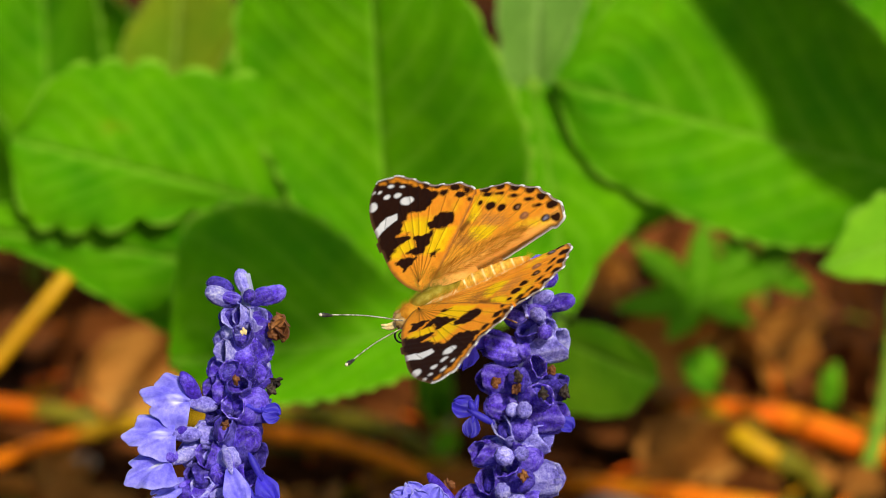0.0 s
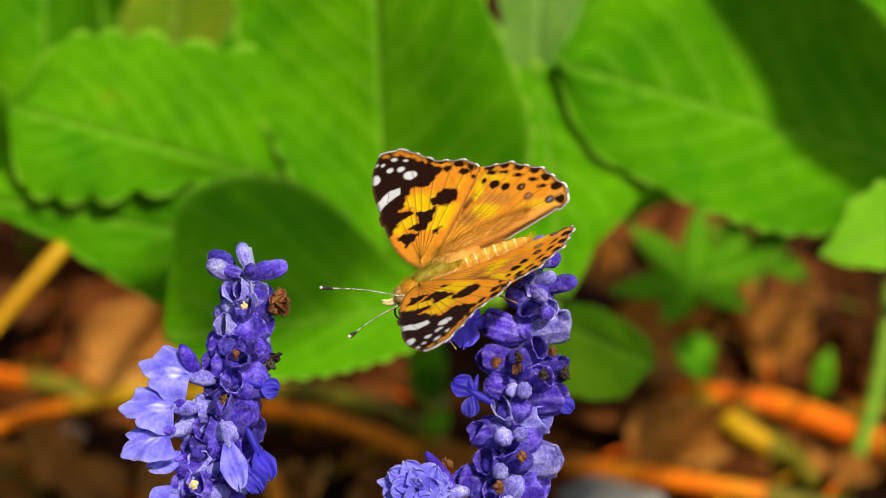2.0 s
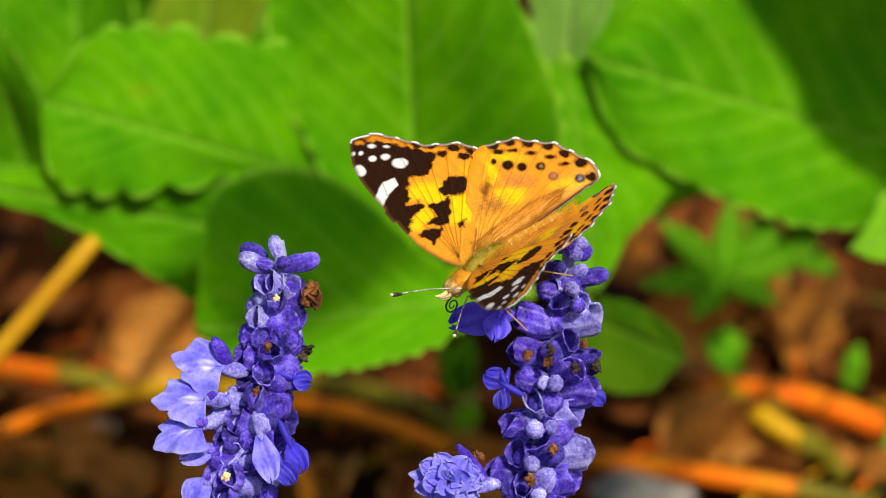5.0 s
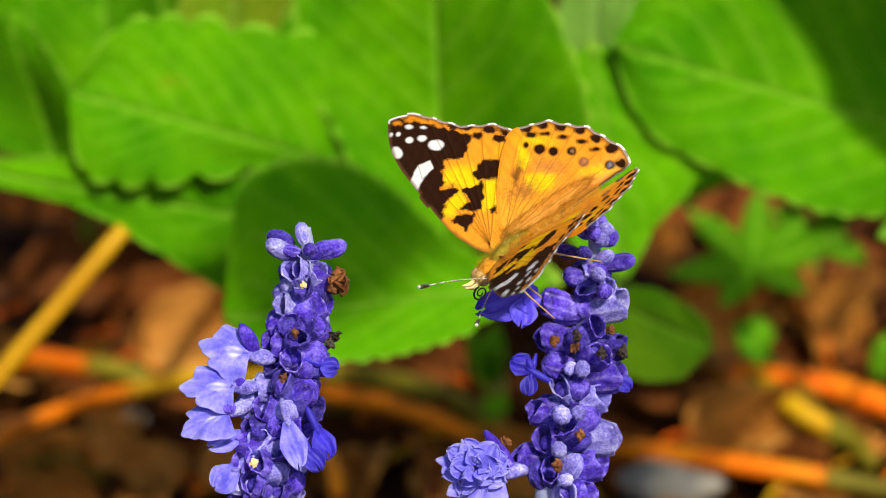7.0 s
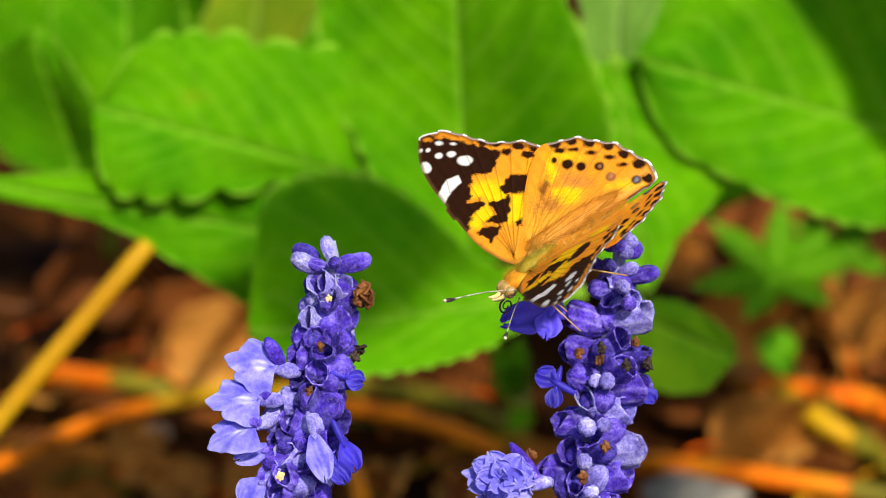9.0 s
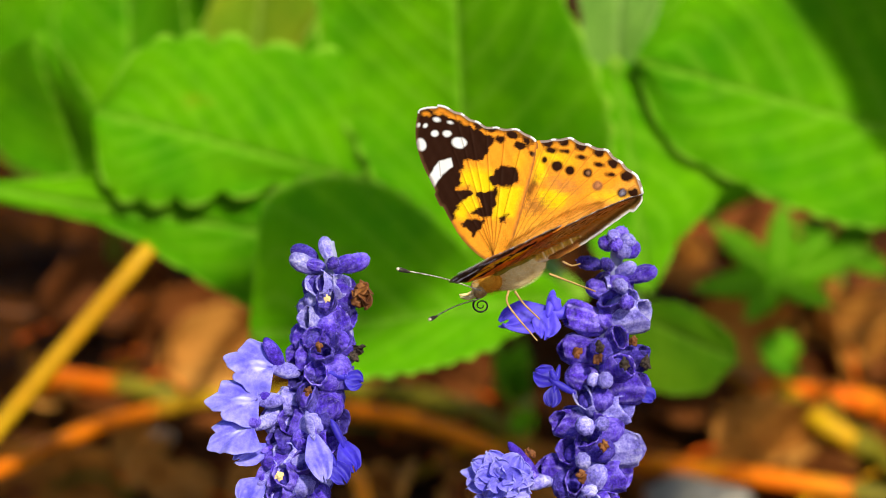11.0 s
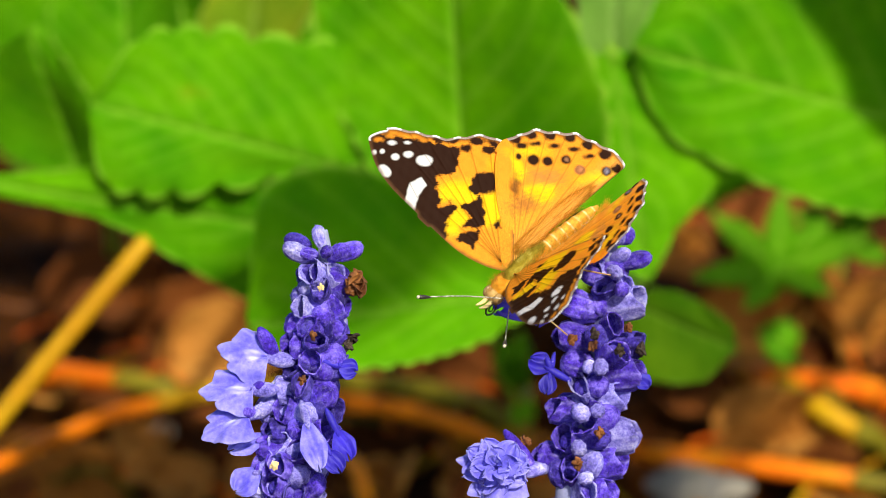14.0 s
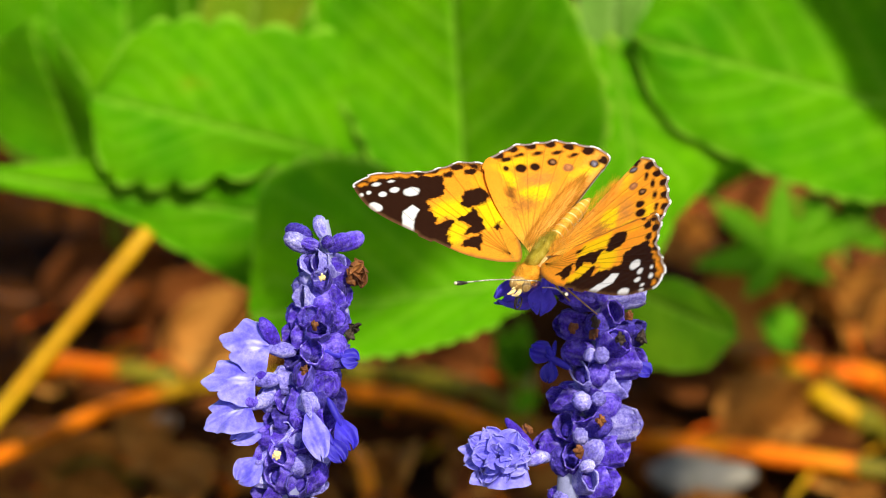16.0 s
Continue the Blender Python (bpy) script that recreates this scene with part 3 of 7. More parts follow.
sprout((0.0218, 0.4956, 0.0000), [(-1.3, -54.1, -478.1), (-3.8, -48.2, -468.0), (1.5, -47.1, -478.0)], 7, 58)


# ---------------------------------------------------------------- stalks on the ground
def runner(points, r, mat, label, tip=None, at=0.8):
    """A fallen stalk: its stem, and a withered tip of another colour."""
    ob = thing("fallen_stalk", Vector(points[0]), label, "stalk", "stalks on the soil")
    o = ob.location
    line = glide([Vector(p) - o for p in points], 41)
    k = int(at * 40)
    part("stem", tube("stem", line[:k + 1:2], [r, r * 1.05, r], 12, 30, 0.02), mat, ob)
    part("tip", tube("tip", line[k - 1:], [r, r * 0.98, r * 0.9], 12, 14, 0.03), tip or STALK_OLIVE, ob, "withered olive end")


runner([(-0.1400, 0.3380, 0.0620), (-0.1290, 0.3502, 0.0600), (-0.1276, 0.4250, 0.0340), (-0.1270, 0.4550, 0.0230), (-0.1118, 0.4830, 0.0188), (-0.0944, 0.4950, 0.0182), (-0.0782, 0.5050, 0.0180), (-0.0666, 0.5030, 0.0190), (-0.0532, 0.4980, 0.0200)], 0.0026, STALK_ORANGE, "thin orange stalk turning yellow, arched over the soil", STALK_YELLOW, 0.62)
runner([(-0.0532, 0.5010, 0.0180), (-0.0347, 0.5000, 0.0140), (-0.0194, 0.4920, 0.0150), (-0.0044, 0.4780, 0.0163), (0.0084, 0.4680, 0.0150), (0.0174, 0.4600, 0.0120), (0.0270, 0.4560, 0.0070)], 0.0030, STALK_ORANGE, "curved orange stalk lying on the soil", STALK_RED, 0.85)
runner([(-0.0348, 0.4560, 0.0110), (-0.0334, 0.4471, 0.0160), (-0.0310, 0.4330, 0.0180), (-0.0287, 0.4190, 0.0160), (-0.0280, 0.4080, 0.0080)], 0.0024, STALK_ORANGE, "short orange-red stalk on the dark soil", STALK_RED, 0.8)
runner([(-0.2013, 0.2867, 0.0000), (-0.1391, 0.2360, 0.0880), (-0.1259, 0.2384, 0.1030), (-0.1132, 0.2433, 0.1170), (-0.1006, 0.2485, 0.1310), (-0.0838, 0.2567, 0.1490), (-0.0755, 0.2625, 0.1575)], 0.0025, STALK_YELLOW, "straight yellow stalk leaning over the soil", STALK_YELLOW, 0.9)
runner([(-0.1440, 0.5300, 0.0120), (-0.1355, 0.5257, 0.0160), (-0.1213, 0.5189, 0.0170), (-0.1075, 0.5143, 0.0170), (-0.0980, 0.5120, 0.0150), (-0.0900, 0.5140, 0.0090)], 0.0036, STALK_RED, "red stalk with a withered olive end on the soil", STALK_OLIVE, 0.52)
runner([(0.0881, 0.5476, 0.0080), (0.1072, 0.5043, 0.0180), (0.1361, 0.4931, 0.0180), (0.1643, 0.4796, 0.0120), (0.1960, 0.4596, 0.0080)], 0.0046, STALK_RED, "thick red-brown stalk lying on the soil")
runner([(0.0525, 0.4712, 0.0080), (0.0765, 0.4497, 0.0140), (0.1112, 0.4370, 0.0140), (0.1468, 0.4356, 0.0080)], 0.0032, STALK_RED, "orange-red stalk lying on the soil")
runner([(0.1028, 0.5570, 0.0060), (0.1137, 0.4775, 0.0220), (0.1404, 0.4669, 0.0080)], 0.0036, STALK_YELLOW, "yellow-brown stalk lying over a red one")
runner([(-0.0460, 0.5340, 0.0080), (-0.0314, 0.5200, 0.0130), (-0.0121, 0.5110, 0.0140), (0.0087, 0.4928, 0.0140), (0.0250, 0.4800, 0.0080)], 0.0036, STALK_OLIVE, "dull green stalk lying on the soil")
runner([(0.0840, 0.5650, 0.0100), (0.1050, 0.5250, 0.0200), (0.1290, 0.4800, 0.0160), (0.1420, 0.4550, 0.0080)], 0.0030, STALK_OLIVE, "olive stalk lying over a red one")
runner([(0.1712, 0.4990, 0.0600), (0.1659, 0.4844, 0.0300), (0.1563, 0.4684, 0.0050), (0.1490, 0.4488, 0.0000)], 0.0026, STALK_GREEN, "pale green upright stalk at the edge of the bed")


# ---------------------------------------------------------------- litter
def dead_leaf(at, size, turn, lean, mat, seed, label="dry tan fallen leaf lying on the soil"):
    ob = thing("dead_leaf", Vector(at), label, "dead leaf", "fallen leaves")
    a = Vector((math.cos(turn), math.sin(turn), 0.0)) * size * 0.5
    n = Vector((0.25 * math.sin(seed), -lean, 1 - 0.5 * lean))
    part("leaf", blade("leaf", -a, a + Vector((0, 0, 0.1 * size)), size * 0.75, n, fold=0.25, droop=-0.15, curl=0.25, teeth=3, bite=0.05, heart=0.03, blunt=0.6, seed=seed, veins=5, wave=2.2, cells=(60, 41)), mat, ob)
    q = -a * 1.5 + Vector((0, 0, -0.06 * size))
    part("leaf_stalk", tube("leaf_stalk", [-a * 0.9 + n * 0.0006, -a * 1.15, q], [0.0008, 0.0007, 0.0009]), STALK_RED, ob)


dead_leaf((-0.0910, 0.5682, 0.0120), 0.046, 0.3, 0.9, DEAD_DARK, 61)
dead_leaf((-0.1092, 0.5578, 0.0080), 0.034, 2.2, 0.7, DEAD_DARK, 62)
dead_leaf((0.0826, 0.6314, 0.0150), 0.026, 0.8, 0.9, DEAD, 63)
dead_leaf((0.1322, 0.5543, 0.0150), 0.048, 1.7, 0.9, DEAD, 64)
dead_leaf((0.1132, 0.4705, 0.0100), 0.036, 0.2, 0.8, DEAD, 65)
dead_leaf((0.0931, 0.4925, 0.0080), 0.026, 1.2, 0.7, DEAD, 66)
dead_leaf((0.0970, 0.5182, 0.0300), 0.040, 0.4, 0.9, DEAD, 81)
dead_leaf((0.1556, 0.6109, 0.0100), 0.040, 0.9, 0.8, DEAD_DARK, 67)
dead_leaf((-0.0064, 0.5418, 0.0060), 0.040, 0.1, 0.5, DEAD_DARK, 68)
dead_leaf((-0.1266, 0.6132, 0.0060), 0.050, 0.5, 0.5, DEAD_DARK, 69)
dead_leaf((-0.0193, 0.5250, 0.0060), 0.034, 1.4, 0.5, DEAD_DARK, 70)
dead_leaf((-0.1060, 0.4900, 0.0060), 0.024, 0.9, 0.7, DEAD_PALE, 71, "pale tan fallen leaf lying on the soil")
dead_leaf((0.1161, 0.7011, 0.0100), 0.050, 0.3, 0.8, DEAD_DARK, 72)
dead_leaf((0.1587, 0.5436, 0.0060), 0.040, 2.0, 0.7, DEAD_DARK, 73)
dead_leaf((-0.1181, 0.4529, 0.0060), 0.030, 0.2, 0.8, DEAD, 74)
dead_leaf((0.0799, 0.5172, 0.0060), 0.030, 2.6, 0.6, DEAD_DARK, 75)
dead_leaf((0.1367, 0.4950, 0.0060), 0.030, 0.4, 0.6, DEAD, 76)
dead_leaf((0.0081, 0.4320, 0.0060), 0.030, 0.9, 0.5, DEAD_DARK, 77)


dead_leaf((-0.0830, 0.5560, 0.0100), 0.044, 0.5, 1.0, DEAD_PALE, 82, "large pale tan fallen leaf lying on the soil")
dead_leaf((0.0823, 0.6408, 0.0160), 0.030, 1.1, 0.9, DEAD_PALE, 83, "pale tan fallen leaf lying on the soil")
dead_leaf((0.1005, 0.4732, 0.0120), 0.034, 0.1, 0.8, DEAD_PALE, 84, "pale tan fallen leaf lying on the soil")
for x, y, size, k in ((-0.0985, 0.4560, 0.018, 90), (-0.0880, 0.4430, 0.022, 94), (-0.0640, 0.4420, 0.022, 91), (-0.0205, 0.4450, 0.026, 92), (0.0030, 0.4340, 0.022, 93)):
    dead_leaf((x, y, 0.0100), size, 0.7 * k, 0.6, DEAD_PALE, k, "tan fallen leaf on the dark soil under the flowers")
dead_leaf((0.1380, 0.5640, 0.0180), 0.050, 1.5, 1.0, DEAD, 85)
dead_leaf((-0.1373, 0.4440, 0.0100), 0.036, 0.4, 0.8, DEAD, 86)
rng = np.random.default_rng(77)
for n in range(26):
    x, y = rng.uniform(-0.17, 0.19), rng.uniform(0.43, 0.66)
    dead_leaf((x, y, rng.uniform(0.004, 0.012)), rng.uniform(0.010, 0.026), rng.uniform(0, 3.1), rng.uniform(0.3, 0.9), (DEAD, DEAD_DARK, DEAD_DARK, DEAD_PALE)[n % 4], 100 + n, "small broken piece of dry brown leaf on the soil")


for n in range(16):
    x, y = -0.16 + 0.021 * n + rng.uniform(-0.01, 0.01), rng.uniform(0.39, 0.47)
    dead_leaf((x, y, rng.uniform(0.004, 0.010)), rng.uniform(0.018, 0.034), rng.uniform(0, 3.1), rng.uniform(0.4, 0.9), (DEAD, DEAD_DARK, DEAD)[n % 3], 140 + n, "broken piece of dry brown leaf on the soil")


def twig(at, turn, size, seed):
    ob = thing("twig", Vector(at), "thin dry brown twig lying on the soil", "twig", "twigs on the soil")
    k = np.random.default_rng(seed)
    d = Vector((math.cos(turn), math.sin(turn), 0)) * size
    pts = [d * f + Vector(k.normal(size=3)) * size * 0.05 + Vector((0, 0, 0.004)) for f in (-0.5, -0.2, 0.1, 0.5)]
    part("stalk", tube("stalk", pts, [0.0012, 0.0010, 0.0006], 8, 20, 0.06), (STALK_OLIVE, BROWN, STALK_YELLOW)[seed % 3], ob)


for n in range(16):
    twig((rng.uniform(-0.17, 0.18), rng.uniform(0.44, 0.64), 0.004), rng.uniform(-0.6, 0.9), rng.uniform(0.03, 0.08), 300 + n)


def pebble(at, size, seed):
    ob = new("pebble", lump("pebble", size, seed, 0.2, 3, (1.4, 1.0, 0.55)))
    ob.location = Vector(at)
    ob.data.materials.append(PEBBLE)
    tagged(ob, "pale grey pebble half sunk in the soil", "pebble", "pebbles")


pebble((0.0767, 0.4475, 0.0060), 0.012, 1)
pebble((-0.1026, 0.5021, 0.0040), 0.006, 2)
pebble((0.0933, 0.4737, 0.0040), 0.007, 3)


# ---------------------------------------------------------------- sage spikes
def calyx(owner, foot, mouth, width, mat, seed, lips=0.07, closed=False, name="calyx"):
    """A ribbed woolly cup: foot on the stem, a mouth with two lips, or shut to a point."""
    foot, mouth = Vector(foot), Vector(mouth)
    along = mouth - foot
    size = along.length
    ax = facing(along, Vector((0.2, -0.9, 0.5)))
    rng = np.random.default_rng(seed)
    t = np.linspace(0, 1, 22)[:, None]
    th = np.linspace(0, 2 * np.pi, 40, endpoint=False)[None]
    if closed:
        prof = np.interp(t, [0, 0.10, 0.35, 0.7, 0.88, 0.96, 1], [0.30, 0.60, 0.92, 1.0, 0.80, 0.5, 0.06])
    else:
        prof = np.interp(t, [0, 0.1, 0.3, 0.6, 0.85, 1], [0.34, 0.62, 0.88, 1.0, 0.95, 0.70 + 0.2 * rng.uniform()])
    ph = rng.uniform(0, 6)
    shut = 0.0 if closed else 1.0
    rib = np.cos(8 * th + ph + 0.25 * np.sin(5 * t + seed))
    ribs = 1 + 0.05 * rib * np.clip(t * 3, 0, 1) + 0.006 * rng.normal(size=(22, 40)) * np.clip(t * 2, 0, 1)
    r = width / 2 * prof * ribs
    # the mouth is pressed flat between two lips
    press = 1 - shut * rng.uniform(0.1, 0.4) * t**1.6
    roll = rng.uniform(-0.9, 0.9)
    cx, cz = r * np.cos(th) * (1 + 0.22 * shut * t**2), r * np.sin(th) * press * rng.uniform(0.8, 1.0)
    fray = 0.01 * rng.normal(size=(1, 40)) + 0.05 * np.cos(5 * th + ph)
    y = size * (t * 0.84 + t**3 * 0.16 * (1 + shut * (-lips * 8 * np.cos(2 * th) + 2.0 * fray)))
    bow = shut * size * 0.06 * np.sin(th) * np.clip((t - 0.75) / 0.25, 0, 1) ** 2
    cz = cz + bow
    grid = np.stack([cx * math.cos(roll) - cz * math.sin(roll), y + 0 * th, cx * math.sin(roll) + cz * math.cos(roll)], 2)
    grid[..., 0] += size * 0.04 * np.sin(3 * t + seed)
    streak = np.clip(rib, 0, 1) ** 2 * rng.uniform(0.3, 1.0, (1, 40))
    wool = np.clip((0.8 * streak + 0.05) * np.clip(1.35 - 0.95 * t, 0.3, 1) + 0.5 * shut * np.clip((t - 0.93) / 0.07, 0, 1) * (streak > 0.3) + 0.10 * rng.normal(size=(22, 40)), 0, 1)
    me = sheet(name, grid @ ax + np.array(tuple(foot)), width * 0.05, {"vein": wool}, wrap=True)
    return part(name, me, mat, owner)


def bud(owner, foot, tip, width, mat, seed, name="bud"):
    foot, tip = Vector(foot), Vector(tip)
    along = tip - foot
    y = along.normalized()
    turn = y.to_track_quat("Y", "Z").to_matrix()
    me = lump(name, 1.0, seed, 0.08, 3, (width / 2, along.length / 2, width / 2), (foot + tip) / 2, turn)
    return part(name, me, mat, owner)


def petal(owner, foot, tip, width, normal, mat, seed, lobes=2, cup=0.10, mark=True, name="petal"):
    """A flower's lip: a soft ruffled fan with rounded lobes, fine veins and two white marks near its throat."""
    foot, tip = Vector(foot), Vector(tip)
    along = tip - foot
    size = along.length
    ax = facing(along, Vector(normal))
    t = np.linspace(0, 1, 34)[:, None]
    s = np.linspace(-1, 1, 57)[None]
    a = np.clip(t, 0, 0.995)
    half = width / 2 * (0.16 * (1 - a) ** 2 + np.sin(np.pi * a**0.9) ** 0.36 * np.clip(0.45 + 1.1 * a, 0, 1))
    notch = np.exp(-((s / 0.16) ** 2)) * (0.16 if lobes == 2 else 0.05)
    x = s * half * (1 + 0.03 * np.sin(9 * t + seed) * np.abs(s))
    y = size * (t * (1 - notch * t**2.5) + (0.035 * np.sin(6 * s + seed) + 0.02 * np.sin(17 * s + 2 * seed)) * t**3 * (1 - s**4))
    if lobes == 3:
        r = t * (1 - 0.16 * (1 - np.abs(np.cos(1.5 * np.pi * s + 0.2 * math.sin(seed))) ** 0.4) + 0.03 * np.sin(13 * s + seed) + 0.02 * np.sin(23 * s + 2 * seed))
        x = width / 1.75 * r * np.sin(1.5 * s) * (0.75 + 0.25 * t)
        y = size * (1.04 * r * np.cos(1.5 * s) + 0.06 * (1 - t))
    z = cup * width * (0.6 * s**2 - 0.9 * t**2) + 0.03 * width * np.sin(4 * s + 3 * t + seed) + 0.08 * width * np.sin(7 * s + 4 * t + seed) * t**1.5 + (0.05 if lobes == 3 else 0.02) * width * np.sin(15 * s + 6 * t + 2 * seed) * t**3
    z = z + 0.006 * width * np.cos(17 * s + 2 * s * t) * t
    dots = np.clip(1 - np.hypot((t - 0.32) / 0.22, (s - 0.08 * math.sin(seed)) / 0.55), 0, 1) * (0.55 + 0.45 * np.cos(10 * s + seed) * np.cos(9 * t))
    vein = np.clip(dots * 1.5, 0, 0.9) * (1.0 if mark else 0.0) + 0.05 * np.cos(11 * s + 2 * s * t) ** 10 * t + 0.18 * t**8
    grid = np.stack([x, y + 0 * s, z], 2) @ ax + np.array(tuple(foot))
    return part(name, sheet(name, grid, width * 0.025, {"vein": np.clip(vein, 0, 1) + 0 * s}), mat, owner)


def spike(axis, cups, buds, seed, label, dense, back=0.0):
    """A flower spike: stem, whorls of woolly cups (given ones in front, others all round)."""
    ob = thing("sage_spike", Vector((*(spot(axis[-1], back).xy), 0.0)), label, "flower", "sage spikes")
    o = ob.location
    pts = [spot(p, back) - o for p in axis]
    foot = Vector((pts[-1].x * 1.0 + 0.004, pts[-1].y + 0.004, -0.01))
    part("stem", tube("stem", [foot] + [pts[-1].lerp(foot, 0.4)] + pts[::-1], [0.0020, 0.0019, 0.0018, 0.0013, 0.0009], 12, 60), STEM, ob)
    line = glide(axis, 200)
    rng = np.random.default_rng(seed)

    def on_axis(v):
        return line[np.argmin(np.abs(line[:, 1] - v))]

    for n, (u, v, w, size, tone) in enumerate(cups):
        a = on_axis(v - 0.35 * size * (0.4 if abs(u - on_axis(v)[0]) > 4 else 1.0))
        m = np.array([u, v, w])
        d = m - a
        d = d / (np.linalg.norm(d) + 1e-6)
        f = m - d * size
        f = a + (f - a) * 0.8
        calyx(ob, spot(f, back) - o, spot(m, back) - o, size * (0.00070 if back == 0 else 0.00073), (CALYX, CALYX_PALE, CALYX_DARK)[int(tone)], seed + n, closed=n % 3 == 1)
        if n % 4 == 0:
            q = m - d * size * 0.25
            bud(ob, spot(q - d * 1.2, back) - o, spot(q + d * 0.6, back) - o, size * 0.0005, CALYX_DARK, seed + n, "dried_corolla")
    for n, (u, v, w, size, tone) in enumerate(buds):
        m = np.array([u, v, w])
        a = on_axis(v - size * 0.3)
        d = (m - a) / (np.linalg.norm(m - a) + 1e-6)
        long, wide = (0.56, 0.00058) if size > 3.5 else (0.55, 0.00095)
        calyx(ob, spot(m - d * size * long, back) - o, spot(m + d * size * long, back) - o, size * wide, (CALYX, CALYX_PALE, CALYX_DARK)[int(tone)], seed + 60 + n, closed=True, name="bud")
    # the rest of each whorl, round the sides and the back
    v, k = axis[0][1] - 8.5, 0
    while v > axis[-1][1]:
        a = on_axis(v)
        reach = dense * (0.62 + 0.38 * min(1.0, (axis[0][1] - v) / 30))
        for j in range(7 if back == 0 else 5):
            th = 2 * np.pi * (j + 0.5 * (k % 2)) / (7 if back == 0 else 5) + rng.uniform(-0.2, 0.2)
            d = np.array([np.cos(th), 0.45 + rng.uniform(-0.15, 0.2), np.sin(th) * 0.9])
            d /= np.linalg.norm(d)
            size = rng.uniform(4.6, 6.0)
            r = reach * rng.uniform(0.8, 1.0)
            m = a + d * r
            calyx(ob, spot(a + d * (r - size), back) - o, spot(m, back) - o, size * 0.00070, (CALYX, CALYX, CALYX_DARK, CALYX_PALE)[rng.integers(4)], seed + 200 + 10 * k + j, closed=bool(rng.uniform() < 0.8))
        v -= rng.uniform(4.0, 4.8) * (1.0 if back == 0 else 1.25)
        k += 1
    return ob


LEFT_AXIS = [(-30.3, 1.4, 0.0), (-29.9, -3.5, 0.0), (-30.8, -14.3, 0.0), (-33.1, -26.8, 0.0), (-35.8, -41.1, 0.0), (-36.9, -50.1, 0.0)]
LEFT_CUPS = [
    (-32.2, -5.0, 4, 6.0, 1), (-34.0, -7.1, 2, 5.5, 1), (-26.4, -6.4, 1, 7.0, 0), (-30.4, -7.5, 5, 5.5, 2), (-35.5, -8.9, 0, 5.5, 1),
    (-27.2, -9.9, 2, 6.0, 0), (-34.0, -10.7, 4, 5.0, 1), (-30.2, -11.6, 5, 5.5, 0), (-36.0, -13.5, 1, 5.5, 0), (-32.8, -13.5, 5, 5.5, 0),
    (-26.4, -14.7, 2, 7.0, 0), (-31.5, -16.2, 6, 5.5, 2), (-36.0, -16.8, 3, 6.5, 0),
]
LEFT_CUPS_LOW = [
    (-27.4, -17.8, 4, 6.5, 0), (-32.2, -19.2, 6, 5.5, 0), (-35.5, -20.3, 4, 5.5, 2), (-29.5, -20.7, 5, 5.5, 0), (-26.5, -20.3, 2, 6.0, 2),
    (-34.0, -23.0, 6, 6.0, 2), (-28.9, -23.7, 5, 6.5, 0), (-38.2, -23.7, 3, 6.0, 1), (-36.9, -26.4, 5, 6.0, 0), (-33.1, -27.0, 6, 5.5, 1),
    (-28.6, -27.2, 4, 6.5, 2), (-40.7, -27.0, 2, 6.0, 1), (-34.9, -29.7, 6, 6.0, 0), (-39.3, -29.9, 4, 6.0, 2), (-29.9, -30.4, 5, 6.0, 0),
]
LEFT_CUPS_FOOT = [
    (-41.4, -32.6, 3, 6.5, 0), (-37.8, -32.2, 5, 6.0, 1), (-34.6, -33.5, 6, 6.0, 0), (-30.8, -33.5, 6, 6.0, 2), (-37.8, -35.3, 7, 6.0, 0),
    (-40.7, -35.8, 4, 6.0, 0), (-34.0, -36.7, 6, 6.0, 1), (-43.2, -38.3, 3, 7.0, 1), (-38.9, -38.6, 6, 6.0, 0), (-30.8, -38.5, 4, 6.5, 0),
    (-35.3, -40.2, 6, 6.0, 2), (-41.6, -42.0, 4, 6.5, 0),
]
LEFT_BUDS = [(-30.4, 0.1, 0, 4.0, 1), (-34.0, -2.0, 3, 5.0, 1), (-26.2, -2.1, 2, 5.2, 0), (-34.4, -0.5, -2, 4.4, 2), (-29.5, -2.2, 4, 3.6, 0), (-32.2, -2.4, 3, 3.6, 0), (-27.7, -2.4, 2, 4.2, 0)]
left_spike = spike(LEFT_AXIS, LEFT_CUPS + LEFT_CUPS_LOW + LEFT_CUPS_FOOT, LEFT_BUDS, 100, "blue-violet mealy sage spike with open lavender flowers low down", 6.0)

RIGHT_AXIS = [(15.8, 1.9, 0.0), (15.6, -5.3, 0.0), (14.4, -13.4, 0.0), (12.2, -25.0, 0.0), (9.5, -37.6, 0.0), (7.5, -48.3, 0.0)]
RIGHT_CUPS = [
    (20.3, -10.7, 2, 8.0, 1), (10.8, -6.6, 2, 5.0, 0), (14.4, -8.4, 5, 5.5, 2), (18.0, -8.2, 4, 5.0, 1), (8.6, -11.4, 2, 6.5, 0),
    (16.0, -14.3, 6, 5.0, 0), (7.0, -16.2, 2, 6.5, 0), (12.6, -15.9, 6, 5.5, 2), (16.7, -18.6, 6, 6.0, 0), (20.1, -17.8, 2, 6.0, 2),
    (7.5, -20.3, 4, 6.0, 0), (19.8, -22.5, 3, 7.0, 0), (9.9, -23.7, 5, 6.0, 1), (13.1, -23.7, 6, 5.5, 0),
]
